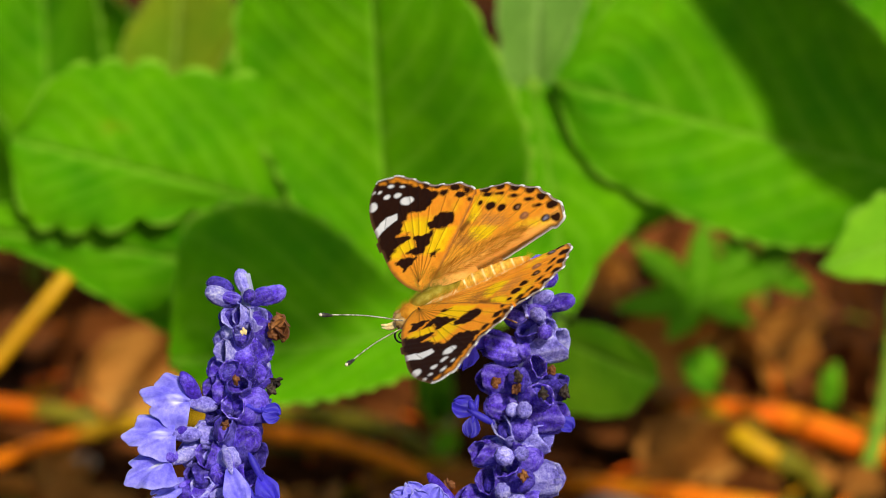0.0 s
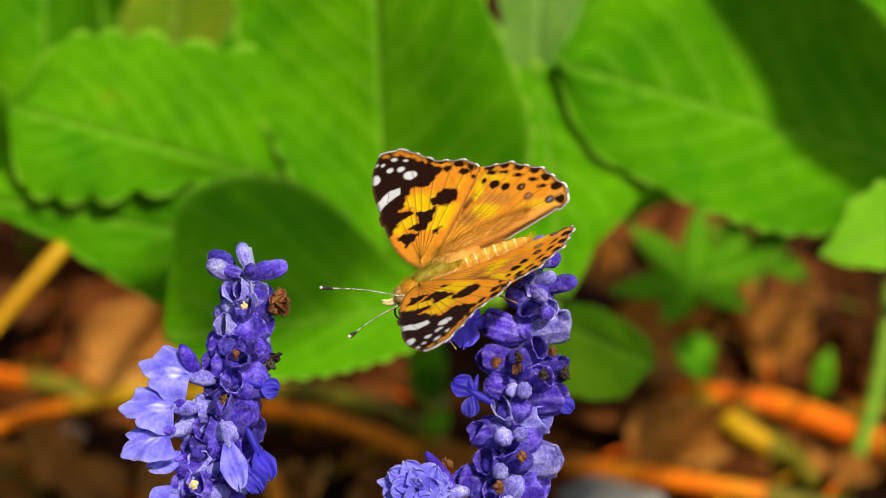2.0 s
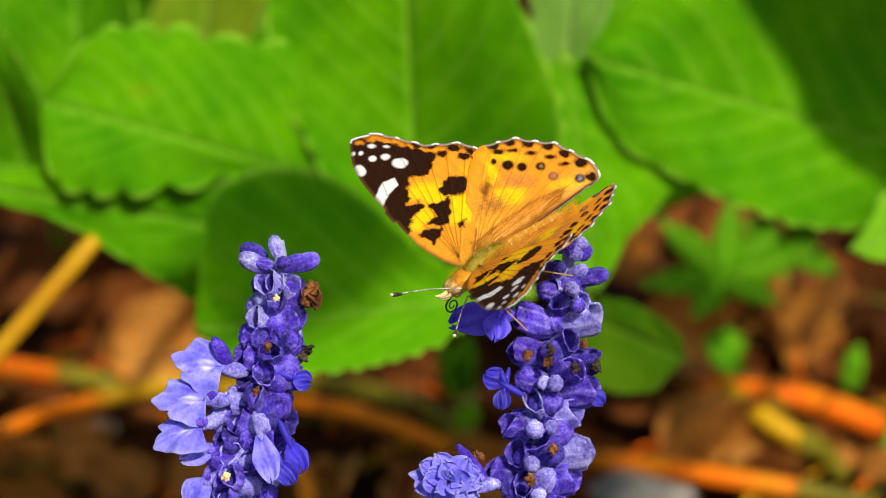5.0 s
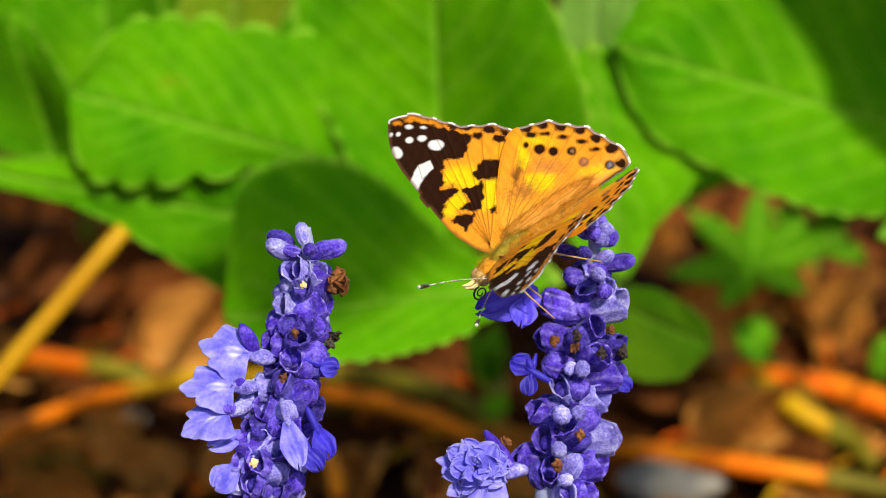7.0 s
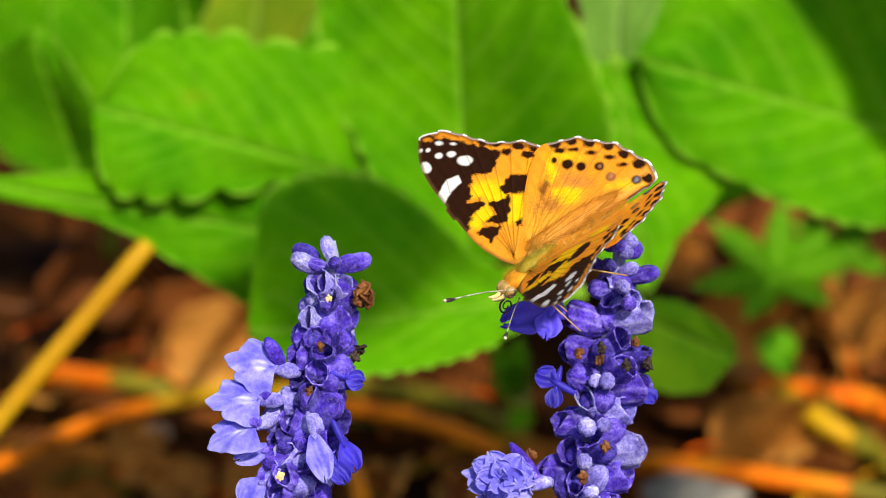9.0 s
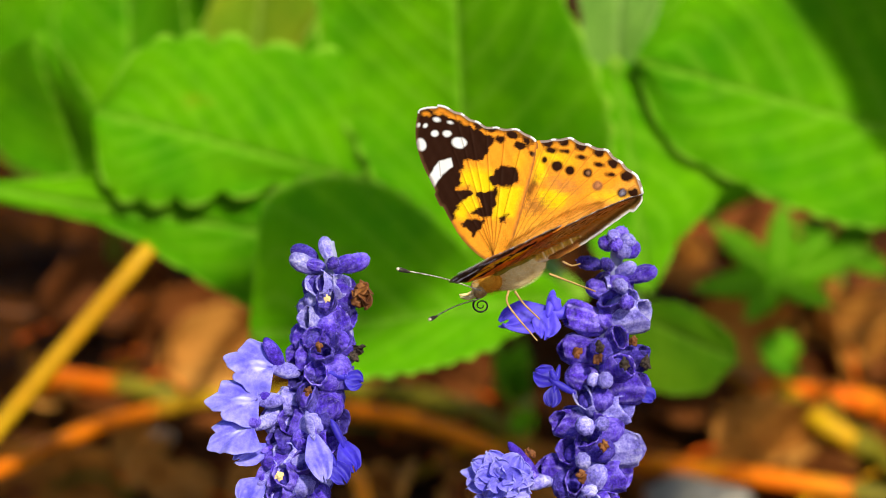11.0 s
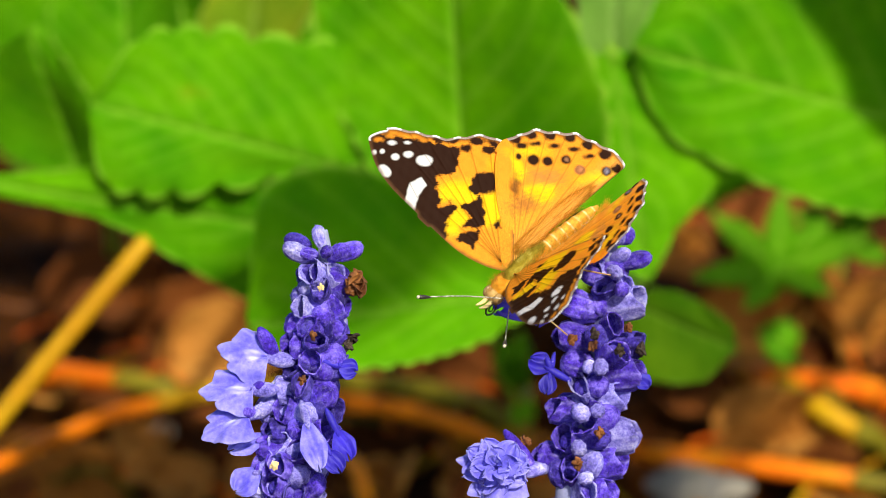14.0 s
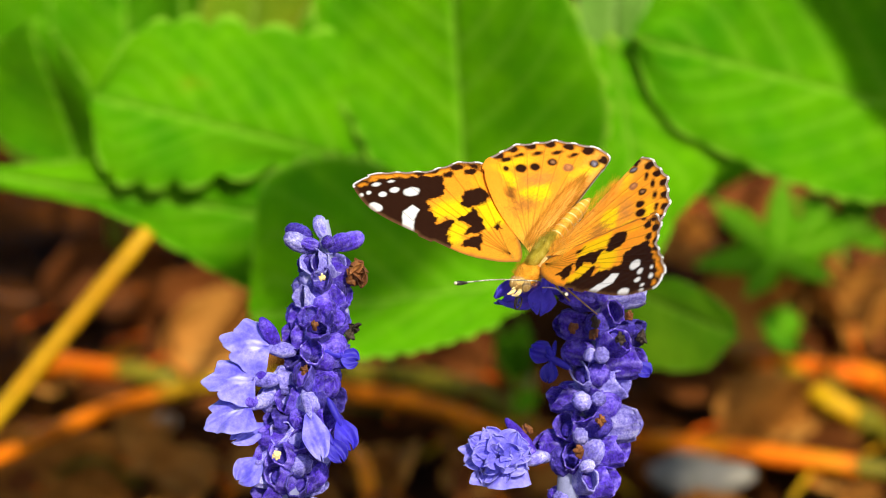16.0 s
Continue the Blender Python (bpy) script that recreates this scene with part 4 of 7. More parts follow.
RIGHT_CUPS_LOW = [
    (5.7, -28.1, 3, 6.5, 0), (17.1, -25.9, 3, 6.5, 1), (16.0, -28.8, 4, 7.0, 0), (10.8, -29.9, 6, 5.5, 0), (18.9, -32.2, 2, 7.5, 1),
    (14.0, -31.7, 6, 5.5, 2), (7.3, -32.2, 5, 6.0, 0), (3.2, -35.3, 3, 6.0, 0), (13.1, -35.8, 5, 6.0, 1), (16.7, -36.7, 3, 6.5, 0),
    (8.6, -36.7, 6, 6.0, 0), (5.5, -37.6, 5, 6.5, 2), (10.8, -40.2, 6, 6.0, 1), (14.9, -41.1, 3, 6.5, 0),
]
RIGHT_BUDS = [(14.2, 0.4, 2, 2.8, 0), (15.3, 1.7, 3, 2.2, 1), (16.5, 1.9, 0, 2.4, 0), (17.5, 0.8, 3, 2.4, 1), (15.6, 0.1, 5, 2.4, 0), (18.0, -0.5, 2, 3.0, 0), (16.7, -0.8, 3, 2.8, 1)]
RIGHT_BUDS_LOW = [
    (11.5, -2.6, 1, 4.0, 2), (14.2, -2.8, 4, 3.6, 2), (19.6, -4.6, 2, 5.0, 0), (17.1, -3.7, 2, 4.0, 1), (16.1, -6.4, 6, 2.8, 1), (13.5, -21.2, 7, 2.8, 1),
    (11.7, -21.0, 6, 2.4, 1), (10.2, -28.1, 8, 3.4, 1), (12.8, -27.9, 8, 2.4, 1), (9.8, -33.8, 8, 2.8, 1), (17.1, -8.9, 6, 2.6, 0), (10.8, -38.5, 8, 2.6, 1),
]
right_spike = spike(RIGHT_AXIS, RIGHT_CUPS + RIGHT_CUPS_LOW, RIGHT_BUDS + RIGHT_BUDS_LOW, 400, "blue-violet mealy sage spike with fading flowers, a butterfly on it", 5.0, 9.0)


WOOL = surface("mealy wool", [(0.3, (0.20, 0.15, 0.70)), (0.7, (0.42, 0.37, 0.92))], 300, 0.9, 3000, 0.1, spec=0.05)


def wool(owner, count, length, seed):
    """Short pale hairs on all the cups and buds of a spike, in one mesh."""
    rng = np.random.default_rng(seed)
    co, no = [], []
    for ob in owner.children:
        if ob.name.split(".")[0] in ("calyx", "bud", "upper_lip"):
            n = len(ob.data.vertices)
            a, b = np.empty(n * 3, np.float32), np.empty(n * 3, np.float32)
            ob.data.vertices.foreach_get("co", a)
            ob.data.vertex_normals.foreach_get("vector", b)
            co.append(a.reshape(-1, 3))
            no.append(b.reshape(-1, 3))
    co, no = np.concatenate(co), np.concatenate(no)
    pick = rng.integers(0, len(co), count)
    root, way = co[pick], no[pick] + 0.45 * rng.normal(size=(count, 3))
    way /= np.linalg.norm(way, axis=1, keepdims=True)
    s = np.cross(way, rng.normal(size=(count, 3)))
    s *= 0.000022 / np.linalg.norm(s, axis=1, keepdims=True)
    tip = root + way * length * rng.uniform(0.4, 1.2, (count, 1))
    v = np.stack([root - s, root + s, tip], 1).reshape(-1, 3)
    part("wool", mesh_of("wool", v, np.arange(count * 3).reshape(-1, 3)), WOOL, owner, "fine pale mealy hairs")


def bloom(owner, throat, lip, width, hood, mat, seed, normal=(0, 0.35, 0.9), mark=True):
    """An open flower: a lip of three lobes that spreads out, a woolly hood above, a short tube behind."""
    o = owner.location
    back = 9.0 if owner is right_spike else 0.0
    t, l, h = spot(throat, back) - o, spot(lip, back) - o, spot(hood, back) - o
    n = tilt(normal).normalized()
    big = width > 6.5
    petal(owner, t, l, width * (0.00098 if big else 0.001), n, mat, seed, 3 if big else 2, 0.14 if big else 0.10, mark=mark, name="lower_lip")
    bud(owner, t + (t - l) * 0.15, t.lerp(h, 0.85), width * 0.00030, mat if mat is not PETAL else CALYX, seed + 1, "upper_lip")
    bud(owner, t + (t - l).normalized() * 0.004, t + (l - t).normalized() * 0.0010, width * 0.00032, mat if mat is not PETAL else CALYX_PALE, seed + 2, "flower_tube")


bloom(left_spike, (-38.7, -18.7, 4), (-46.2, -17.1, 6), 8.4, (-40.7, -12.9, 5), PETAL, 31)
bloom(left_spike, (-41.1, -23.7, 5), (-49.1, -23.5, 7), 7.8, (-41.1, -22.3, 5), PETAL, 32)
bloom(left_spike, (-42.0, -27.7, 5), (-49.1, -30.4, 7), 7.2, (-43.4, -26.8, 6), PETAL, 33)
bloom(left_spike, (-39.8, -31.3, 3), (-45.6, -33.3, 4), 3.6, (-41.6, -32.2, 4), PETAL, 34, mark=False)
bloom(left_spike, (-32.8, -29.0, 8), (-30.8, -36.2, 10), 4.2, (-32.2, -29.5, 7), PETAL, 35, (0.2, 0.1, 1), False)
bloom(left_spike, (-28.3, -30.4, 6), (-26.2, -35.0, 6), 4.0, (-27.7, -30.4, 5), DEEP, 36, (0.4, 0.1, 0.9), False)
bloom(left_spike, (-29.5, -33.5, 8), (-27.7, -36.7, 9), 3.6, (-29.9, -33.1, 7), DEEP, 37, (0.2, 0.1, 1), False)
bloom(left_spike, (-27.7, -20.3, 4), (-25.0, -21.2, 4), 3.6, (-27.2, -20.1, 4), DEEP, 38, (0.3, 0.2, 0.9), False)
bloom(left_spike, (-41.1, -36.7, 5), (-44.7, -39.5, 6), 5.0, (-41.6, -35.8, 5), PETAL, 39, (-0.2, 0.1, 1), False)
bloom(right_spike, (5.2, -10.7, 3), (-2.8, -11.6, 5), 6.4, (5.2, -7.1, 4), MID, 41, (0, 0.6, 0.8))
bloom(right_spike, (4.8, -10.2, 4), (3.9, -14.2, 6), 4.6, (7.0, -8.0, 3), MID, 42, (0.1, 0.2, 1), False)
bloom(right_spike, (5.5, -21.4, 4), (2.5, -19.6, 4), 4.0, (4.8, -19.2, 4), DEEP, 43, (0, 0.2, 1), False)
bloom(right_spike, (5.5, -22.3, 4), (4.8, -25.2, 5), 3.0, (5.9, -21.4, 4), DEEP, 44, (0, 0.2, 1), False)
bloom(right_spike, (1.4, -36.7, 5), (-8.4, -34.9, 8), 7.0, (-2.6, -29.7, 5), PETAL, 45, (0, 0.45, 0.9))
bloom(right_spike, (1.4, -37.6, 6), (-7.1, -39.8, 9), 7.0, (0.5, -34.9, 5), PETAL, 46, (0, 0.2, 1), False)
bloom(right_spike, (19.4, -22.8, 3), (21.2, -24.6, 3), 3.0, (19.4, -22.3, 3), DEEP, 47, (0.4, 0.2, 0.9), False)

# the ruffled double flower low on the spike: three rings of small petals round a heart
for n in range(19):
    ring = 0 if n < 9 else 1 if n < 15 else 2
    th = n * 2.4 + 0.4 * ring
    r = (5.2, 3.6, 1.9)[ring]
    heart = (-3.2 + 0.9 * math.cos(th), -36.4 + 0.7 * math.sin(th), 7.5 + 1.2 * ring)
    p = (-3.4 + r * math.cos(th), -36.4 + 0.85 * r * math.sin(th), 8.5 + 1.7 * ring + 0.5 * math.sin(3 * n))
    petal(right_spike, spot(heart, 9.0) - right_spike.location, spot(p, 9.0) - right_spike.location, (4.2, 3.6, 2.6)[ring] * 0.001, tilt((0.35 * math.sin(n * 2.3), 0.25 + 0.3 * math.cos(n * 1.7), 0.9)), PETAL, 80 + n, 1 + n % 2, 0.28, n == 16)

# the tube that carries the flower under the butterfly
calyx(right_spike, spot((13.5, -12.0, 1), 9.0) - right_spike.location, spot((7.5, -10.5, 3), 9.0) - right_spike.location, 0.0044, CALYX, 777)

for owner, p, size, mat in (
    (left_spike, (-24.9, -6.5, 3), 2.6, BROWN), (left_spike, (-24.4, -7.8, 3), 2.2, BROWN), (left_spike, (-25.5, -8.2, 3), 1.5, BROWN), (left_spike, (-25.8, -16.0, 2), 1.8, BLACK), (left_spike, (-26.4, -17.1, 3), 1.2, BLACK),
    (left_spike, (-31.5, -15.3, 9), 1.0, BROWN), (left_spike, (-33.3, -22.1, 10), 0.9, BROWN), (left_spike, (-37.8, -35.3, 11), 1.0, FUR_CREAM), (left_spike, (-30.1, -7.7, 8), 0.7, FUR_CREAM),
    (right_spike, (9.1, -16.7, 7), 1.2, BROWN), (right_spike, (12.6, -15.9, 9), 1.3, BLACK), (right_spike, (12.4, -17.8, 8), 1.2, BROWN), (right_spike, (16.5, -18.6, 9), 1.2, BLACK),
    (right_spike, (18.0, -15.1, 5), 1.0, BROWN), (right_spike, (20.1, -18.7, 4), 1.4, BLACK), (right_spike, (1.4, -32.6, 5), 1.3, BROWN), (right_spike, (13.1, -31.3, 9), 1.2, BROWN), (right_spike, (9.5, -36.2, 9), 1.3, BROWN),
):
    q = spot(p, 9.0 if owner is right_spike else 0.0) - owner.location
    if size > 1.7:
        rng = np.random.default_rng(int(size * 100) + int(p[0]))
        for n in range(4):
            d = Vector(rng.normal(size=3)).normalized()
            petal(owner, q - d * size * 0.0004, q + d * size * 0.0007, size * 0.001, rng.normal(size=3), mat, n + 3, 2, 0.5, False, "withered_petal")
    else:
        part("withered_flower", lump("withered_flower", size * 0.00055, p[0], 0.9, 4, (1.0, 0.7, 1.25), q), mat, owner, "withered brown flower remnant")


wool(left_spike, 42000, 0.00026, 5)
wool(right_spike, 36000, 0.00026, 6)


# ---------------------------------------------------------------- butterfly
# Wing patterns are laid out in millimetres: back along the body, and out from it.
ORANGE, YELLOW = np.array((0.97, 0.34, 0.020)), np.array((1.0, 0.62, 0.006))
DARK, WHITE = np.array((0.026, 0.008, 0.003)), np.array((0.86, 0.84, 0.82))
TAN, DUSK = np.array((0.74, 0.36, 0.035)), np.array((0.20, 0.085, 0.015))
PINK, BLUE = np.array((0.62, 0.25, 0.10)), np.array((0.30, 0.30, 0.42))
CREAM, OLIVE = np.array((0.98, 0.82, 0.42)), np.array((0.60, 0.32, 0.05))


def rough_noise(a, b, scale, seed):
    rng = np.random.default_rng(seed)
    out = np.zeros_like(a)
    for k in range(10):
        w = rng.normal(size=2) / scale
        out += np.sin(a * w[0] * 6.3 + b * w[1] * 6.3 + rng.uniform(0, 6.3))
    return out / 3.2


def inside(a, b, shape):
    """Distance in mm inside a polygon, negative outside."""
    p = np.array(shape, float)
    q = np.roll(p, -1, 0)
    far = np.full(a.shape, 1e9)
    inn = np.zeros(a.shape, bool)
    for (x0, y0), (x1, y1) in zip(p, q):
        dx, dy = x1 - x0, y1 - y0
        k = np.clip(((a - x0) * dx + (b - y0) * dy) / (dx * dx + dy * dy + 1e-9), 0, 1)
        far = np.minimum(far, np.hypot(a - x0 - k * dx, b - y0 - k * dy))
        cross = ((y0 > b) != (y1 > b)) & (a < dx * (b - y0) / (dy + 1e-12 * (dy == 0)) + x0)
        inn ^= cross
    return np.where(inn, far, -far)


def oval(a, b, ca, cb, ra, rb=None, ang=0.0):
    rb = rb or ra
    c, s = math.cos(ang), math.sin(ang)
    x, y = (a - ca) * c + (b - cb) * s, -(a - ca) * s + (b - cb) * c
    return (1 - np.hypot(x / ra, y / rb)) * min(ra, rb)


def lay(col, d, colour, soft=0.12, amount=1.0):
    k = (np.clip(d / soft * 0.5 + 0.5, 0, 1) * amount)[..., None]
    col[:] = col * (1 - k) + np.asarray(colour) * k


def near_line(a, b, x0, y0, x1, y1):
    dx, dy = x1 - x0, y1 - y0
    k = np.clip(((a - x0) * dx + (b - y0) * dy) / (dx * dx + dy * dy), 0, 1)
    return np.hypot(a - x0 - k * dx, b - y0 - k * dy)


FORE_EDGE = [(0.5, 0.0), (-1.6, 2.8), (-3.2, 6.5), (-4.0, 10.6), (-4.6, 17.0), (-5.0, 22.0), (-4.6, 26.2), (-3.1, 29.8), (-1.9, 30.8), (1.3, 29.4), (4.2, 26.2), (5.9, 23.8), (8.0, 21.8), (11.0, 20.0), (13.0, 17.6), (12.9, 14.8), (9.0, 9.0), (4.5, 3.2), (2.0, 0.6)]
HIND_EDGE = [(2.0, 0.6), (5.5, 8.5), (10.0, 14.5), (13.4, 16.3), (16.3, 15.4), (18.8, 14.4), (21.0, 12.0), (23.4, 9.9), (24.7, 7.2), (26.2, 4.0), (26.3, 1.6), (25.0, 0.2), (20.5, -0.5), (13.0, -1.3), (5.0, -1.0)]
FORE_VEINS = [(-1.5, 15.0), (0.6, 22.0), (3.0, 27.5), (4.7, 25.2), (6.9, 22.6), (9.6, 20.6), (12.2, 18.4)]
HIND_VEINS = [(14.8, 15.6), (17.4, 14.6), (19.8, 13.0), (22.2, 10.8), (24.0, 8.4), (25.3, 5.6), (25.6, 2.4)]


def fore_pattern(a, b, edge, under):
    n1 = 0.28 * rough_noise(a, b, 2.2, 5) + 0.12 * rough_noise(a, b, 0.7, 6)
    col = np.ones((*a.shape, 3)) * ORANGE
    base = np.clip(1 - np.hypot(a - 1, b) / 8.5, 0, 1)[..., None]
    dust = (rough_noise(a, b, 0.35, 9) > 0.35)[..., None] * base
    if under:
        col = np.ones((*a.shape, 3)) * (np.array((1.0, 0.40, 0.07)))
        lay(col, 2.2 - np.hypot(a - 1.5, b - 6), (0.95, 0.17, 0.03), 3.0)
    col[:] = col * (1 - 0.45 * base) + TAN * 0.45 * base
    col[:] = col * (1 - 0.38 * dust) + DUSK * 0.38 * dust
    for ca, cb, ra, rb, an in ((3.9, 14.9, 2.3, 1.3, -0.6), (5.4, 9.8, 2.6, 1.25, 0.95), (-0.6, 11.3, 1.5, 1.2, 0.5), (2.4, 16.4, 1.5, 1.0, -0.5), (1.4, 13.0, 1.2, 1.0, 0.0), (9.8, 14.6, 1.4, 0.9, 0.9)):
        lay(col, oval(a, b, ca, cb, ra, rb, an) + 0.5 * n1, YELLOW, 0.7, 0.35)
    for shape in ([(0.9, 17.0), (2.9, 16.2), (4.7, 14.7), (4.4, 12.9), (4.7, 11.9), (2.7, 12.6), (1.6, 13.8), (1.3, 15.0), (-0.2, 15.6)], [(5.5, 11.6), (8.5, 10.3), (5.7, 6.8), (3.5, 7.5), (2.8, 8.0)], [(-1.9, 12.2), (0.6, 12.7), (1.1, 11.2), (0.9, 10.6), (-1.0, 10.8), (-1.6, 10.0), (-3.1, 11.0)]):
        lay(col, inside(a, b, shape) + 0.3 + 0.3 * n1, YELLOW, 0.5)
    apex = [(-2.4, 31.5), (0.7, 29.0), (4.8, 24.0), (7.4, 20.6), (6.4, 18.9), (4.4, 17.5), (3.4, 18.0), (1.9, 18.9), (0.9, 17.9), (-0.2, 15.8), (-1.4, 14.9), (0.9, 14.4), (1.0, 13.4), (-0.2, 12.7), (-2.1, 12.3), (-3.4, 10.4), (-6.0, 10.8), (-6.2, 26.4)]
    tone = np.array((0.10, 0.052, 0.012)) if under else DARK
    lay(col, inside(a, b, apex) + n1 * 0.9, tone, 0.22)
    for shape in ([(4.5, 14.6), (7.4, 15.3), (9.4, 13.8), (8.5, 11.2), (6.9, 11.4), (5.9, 12.1), (4.4, 12.9)], [(1.7, 12.9), (3.1, 12.3), (5.2, 12.5), (4.3, 10.2), (2.4, 8.0), (0.8, 8.8), (-0.5, 10.1), (1.5, 10.4)], [(-2.4, 9.3), (-0.8, 9.5), (1.2, 8.0), (0.2, 6.9), (-1.4, 6.4)], [(3.1, 7.7), (5.1, 7.1), (4.2, 6.1), (3.5, 6.5)]):
        lay(col, inside(a, b, shape) + 0.6 * n1, DARK, 0.18)
    # dark spots before the outer margin and along it
    for ca, cb, r in ((5.2, 21.8, 0.9), (8.4, 19.5, 0.8), (11.0, 17.1, 0.9), (6.0, 23.4, 0.8), (7.6, 21.8, 0.8), (10.4, 19.5, 0.9), (12.4, 17.2, 0.8), (12.3, 15.0, 0.6)):
        lay(col, oval(a, b, ca, cb, r * 1.3, r * 0.75, -0.85) + 0.5 * n1, DARK, 0.2)
    # orange flecks in the dark tip
    for ca, cb in ((-1.6, 29.6), (0.4, 28.9), (1.7, 27.9), (2.9, 26.6), (4.1, 25.0)):
        lay(col, oval(a, b, ca, cb, 0.7, 0.4, -0.9) + 0.4 * n1, ORANGE * 0.85, 0.25, 0.9)
    whites = [(1.9, 22.2, 1.45, 1.05, -0.7), (0.6, 24.6, 0.85, 0.6, -0.7), (-1.3, 25.6, 0.72, 0.6, -0.7), (-4.1, 24.9, 0.95, 1.3, 0.1), (-0.2, 27.7, 0.75, 0.42, -0.7), (-2.3, 27.6, 0.45, 0.4, 0), (-3.4, 28.3, 0.45, 0.4, 0), (1.7, 26.2, 0.5, 0.25, -0.8)]
    for ca, cb, ra, rb, an in whites:
        lay(col, oval(a, b, ca, cb, ra * 0.88, rb * 0.88, an) + 0.12 * n1, WHITE, 0.15)
    lay(col, inside(a, b, [(-2.3, 20.9), (-0.2, 20.4), (-0.5, 18.9), (-2.6, 18.4), (-4.6, 17.0), (-4.9, 19.0)]) + 0.15 * n1, WHITE, 0.15)
    lay(col, 0.09 - near_line(a, b, -2.9, 18.3, -2.2, 21.2), DARK, 0.08, 0.5)
    for x, y in FORE_VEINS:
        d = near_line(a, b, 0.6, 2.0, x, y)
        lay(col, 0.07 - d, DARK, 0.1, 0.55)
    # leading edge, dusted brown
    lay(col, 0.35 - edge + 0.2 * n1, (0.55, 0.33, 0.12) if under else (0.16, 0.075, 0.03), 0.3, 0.8)
    fringe(col, a, b, edge, FORE_VEINS, (a + 0.9 * b > 24.5) & (b > 16.5), 0.32)
    if under:
        tint = np.clip((b - 19) / 6, 0, 1)[..., None]
        col[:] = col * (1 - 0.12 * tint) + np.array((0.62, 0.48, 0.28)) * 0.12 * tint
    return col


def fringe(col, a, b, edge, veins, where, width):
    """White dashes of the wing's outer fringe, broken by dark at the veins."""
    d = np.full(a.shape, 9.0)
    for x, y in veins:
        d = np.minimum(d, np.hypot(a - x, b - y))
    lay(col, np.where(where, 0.75 - edge, -1), DARK * 1.5, 0.3, 0.75)
    lay(col, np.where(where, width - edge, -1), WHITE, 0.12)
    lay(col, np.where(where & (d < 1.1), width - edge, -1), (0.22, 0.12, 0.07), 0.15, 0.85)


def hind_pattern(a, b, edge, under):
    n1 = 0.28 * rough_noise(a, b, 2.0, 15) + 0.12 * rough_noise(a, b, 0.7, 16)
    col = np.ones((*a.shape, 3)) * ORANGE
    if under:
        cells = rough_noise(a, b, 2.6, 31) + 0.7 * rough_noise(a, b, 1.1, 32)
        col = np.ones((*a.shape, 3)) * OLIVE
        lay(col, cells - 0.8, CREAM * 0.85, 0.3)
        lay(col, 0.22 - np.abs(cells - 0.5), (0.40, 0.22, 0.05), 0.25)
        lay(col, -cells - 0.30, (0.10, 0.045, 0.010), 0.25)
        lay(col, 0.16 - np.abs(cells + 0.25), CREAM, 0.12, 0.9)
        lay(col, 0.10 - np.abs(rough_noise(a, b, 1.6, 35)), CREAM, 0.15, 0.55)
        lay(col, np.where(b > 3.0, 4.2 - edge - np.abs(b - 6) * 0.12 + n1, -3), (0.90, 0.32, 0.05), 1.0, 0.4)
        lay(col, 2.2 - b + 0.5 * n1 + 0.4 * cells, (0.60, 0.44, 0.18), 0.8, 0.8)
        lay(col, 5.0 - np.hypot(a - 3, b - 1) + n1, (0.72, 0.58, 0.36), 2.0, 0.35)
        for x, y in HIND_VEINS:
            lay(col, 0.11 - near_line(a, b, 2.0, 1.0, x, y), CREAM, 0.1, 0.6)
        for ca, cb in ((15.3, 11.1), (16.9, 9.5), (19.4, 7.8), (20.1, 5.1), (23.0, 2.6)):
            lay(col, oval(a, b, ca, cb, 1.3), CREAM * 0.9, 0.2)
            lay(col, oval(a, b, ca, cb, 1.0), (0.60, 0.28, 0.05), 0.2)
            lay(col, oval(a, b, ca, cb, 0.55), DARK, 0.2)
        lay(col, 0.3 - np.abs(edge - 1.6), CREAM * 0.8, 0.2, 0.7)
        lay(col, 0.22 - np.abs(edge - 1.0), (0.16, 0.09, 0.03), 0.2, 0.8)
        col *= np.array((1.0, 0.84, 0.50))
        fringe(col, a, b, edge, HIND_VEINS, (a > 14) & (b > -1.2), 0.35)
        return col
    base = np.clip(1 - np.hypot(a - 3, b - 2) / 15, 0, 1)[..., None]
    dust = (rough_noise(a, b, 0.35, 19) > 0.45)[..., None] * base
    col[:] = col * (1 - 0.5 * base) + np.array((1.0, 0.54, 0.05)) * 0.5 * base
    col[:] = col * (1 - 0.28 * dust) + DUSK * 0.28 * dust
    lay(col, 2.3 - b + 0.6 * n1, (0.92, 0.46, 0.11), 2.0, 0.8)
    for shape in ([(13.1, 13.7), (13.4, 12.5), (13.1, 10.5), (11.8, 9.9), (11.0, 10.5)], [(11.1, 8.5), (13.5, 7.4), (15.2, 5.8), (13.6, 4.7), (11.8, 5.1), (10.6, 6.7)]):
        lay(col, inside(a, b, shape) + 0.2 + 0.4 * n1, YELLOW, 0.4)
    for ca, cb, ra, rb, an in ((21.2, 2.6, 2.0, 0.6, -0.5), (15.6, 12.6, 2.2, 0.7, -0.7)):
        lay(col, oval(a, b, ca, cb, ra, rb, an) + 0.5 * n1, YELLOW, 0.8)
    speck = 0.8 * rough_noise(a, b, 0.3, 41)
    lay(col, oval(a, b, 9.4, 6.6, 2.2, 1.3, -0.4) + 0.9 * n1 + speck, (0.40, 0.15, 0.03), 0.5, 0.8)
    lay(col, oval(a, b, 10.2, 9.8, 1.4, 0.8, 0.9) + 0.8 * n1, DARK * 3, 0.5, 0.8)
    lay(col, oval(a, b, 15.0, 7.8, 2.5, 1.0, -0.75) + 0.7 * n1 + speck, (0.58, 0.22, 0.05), 0.5, 0.85)
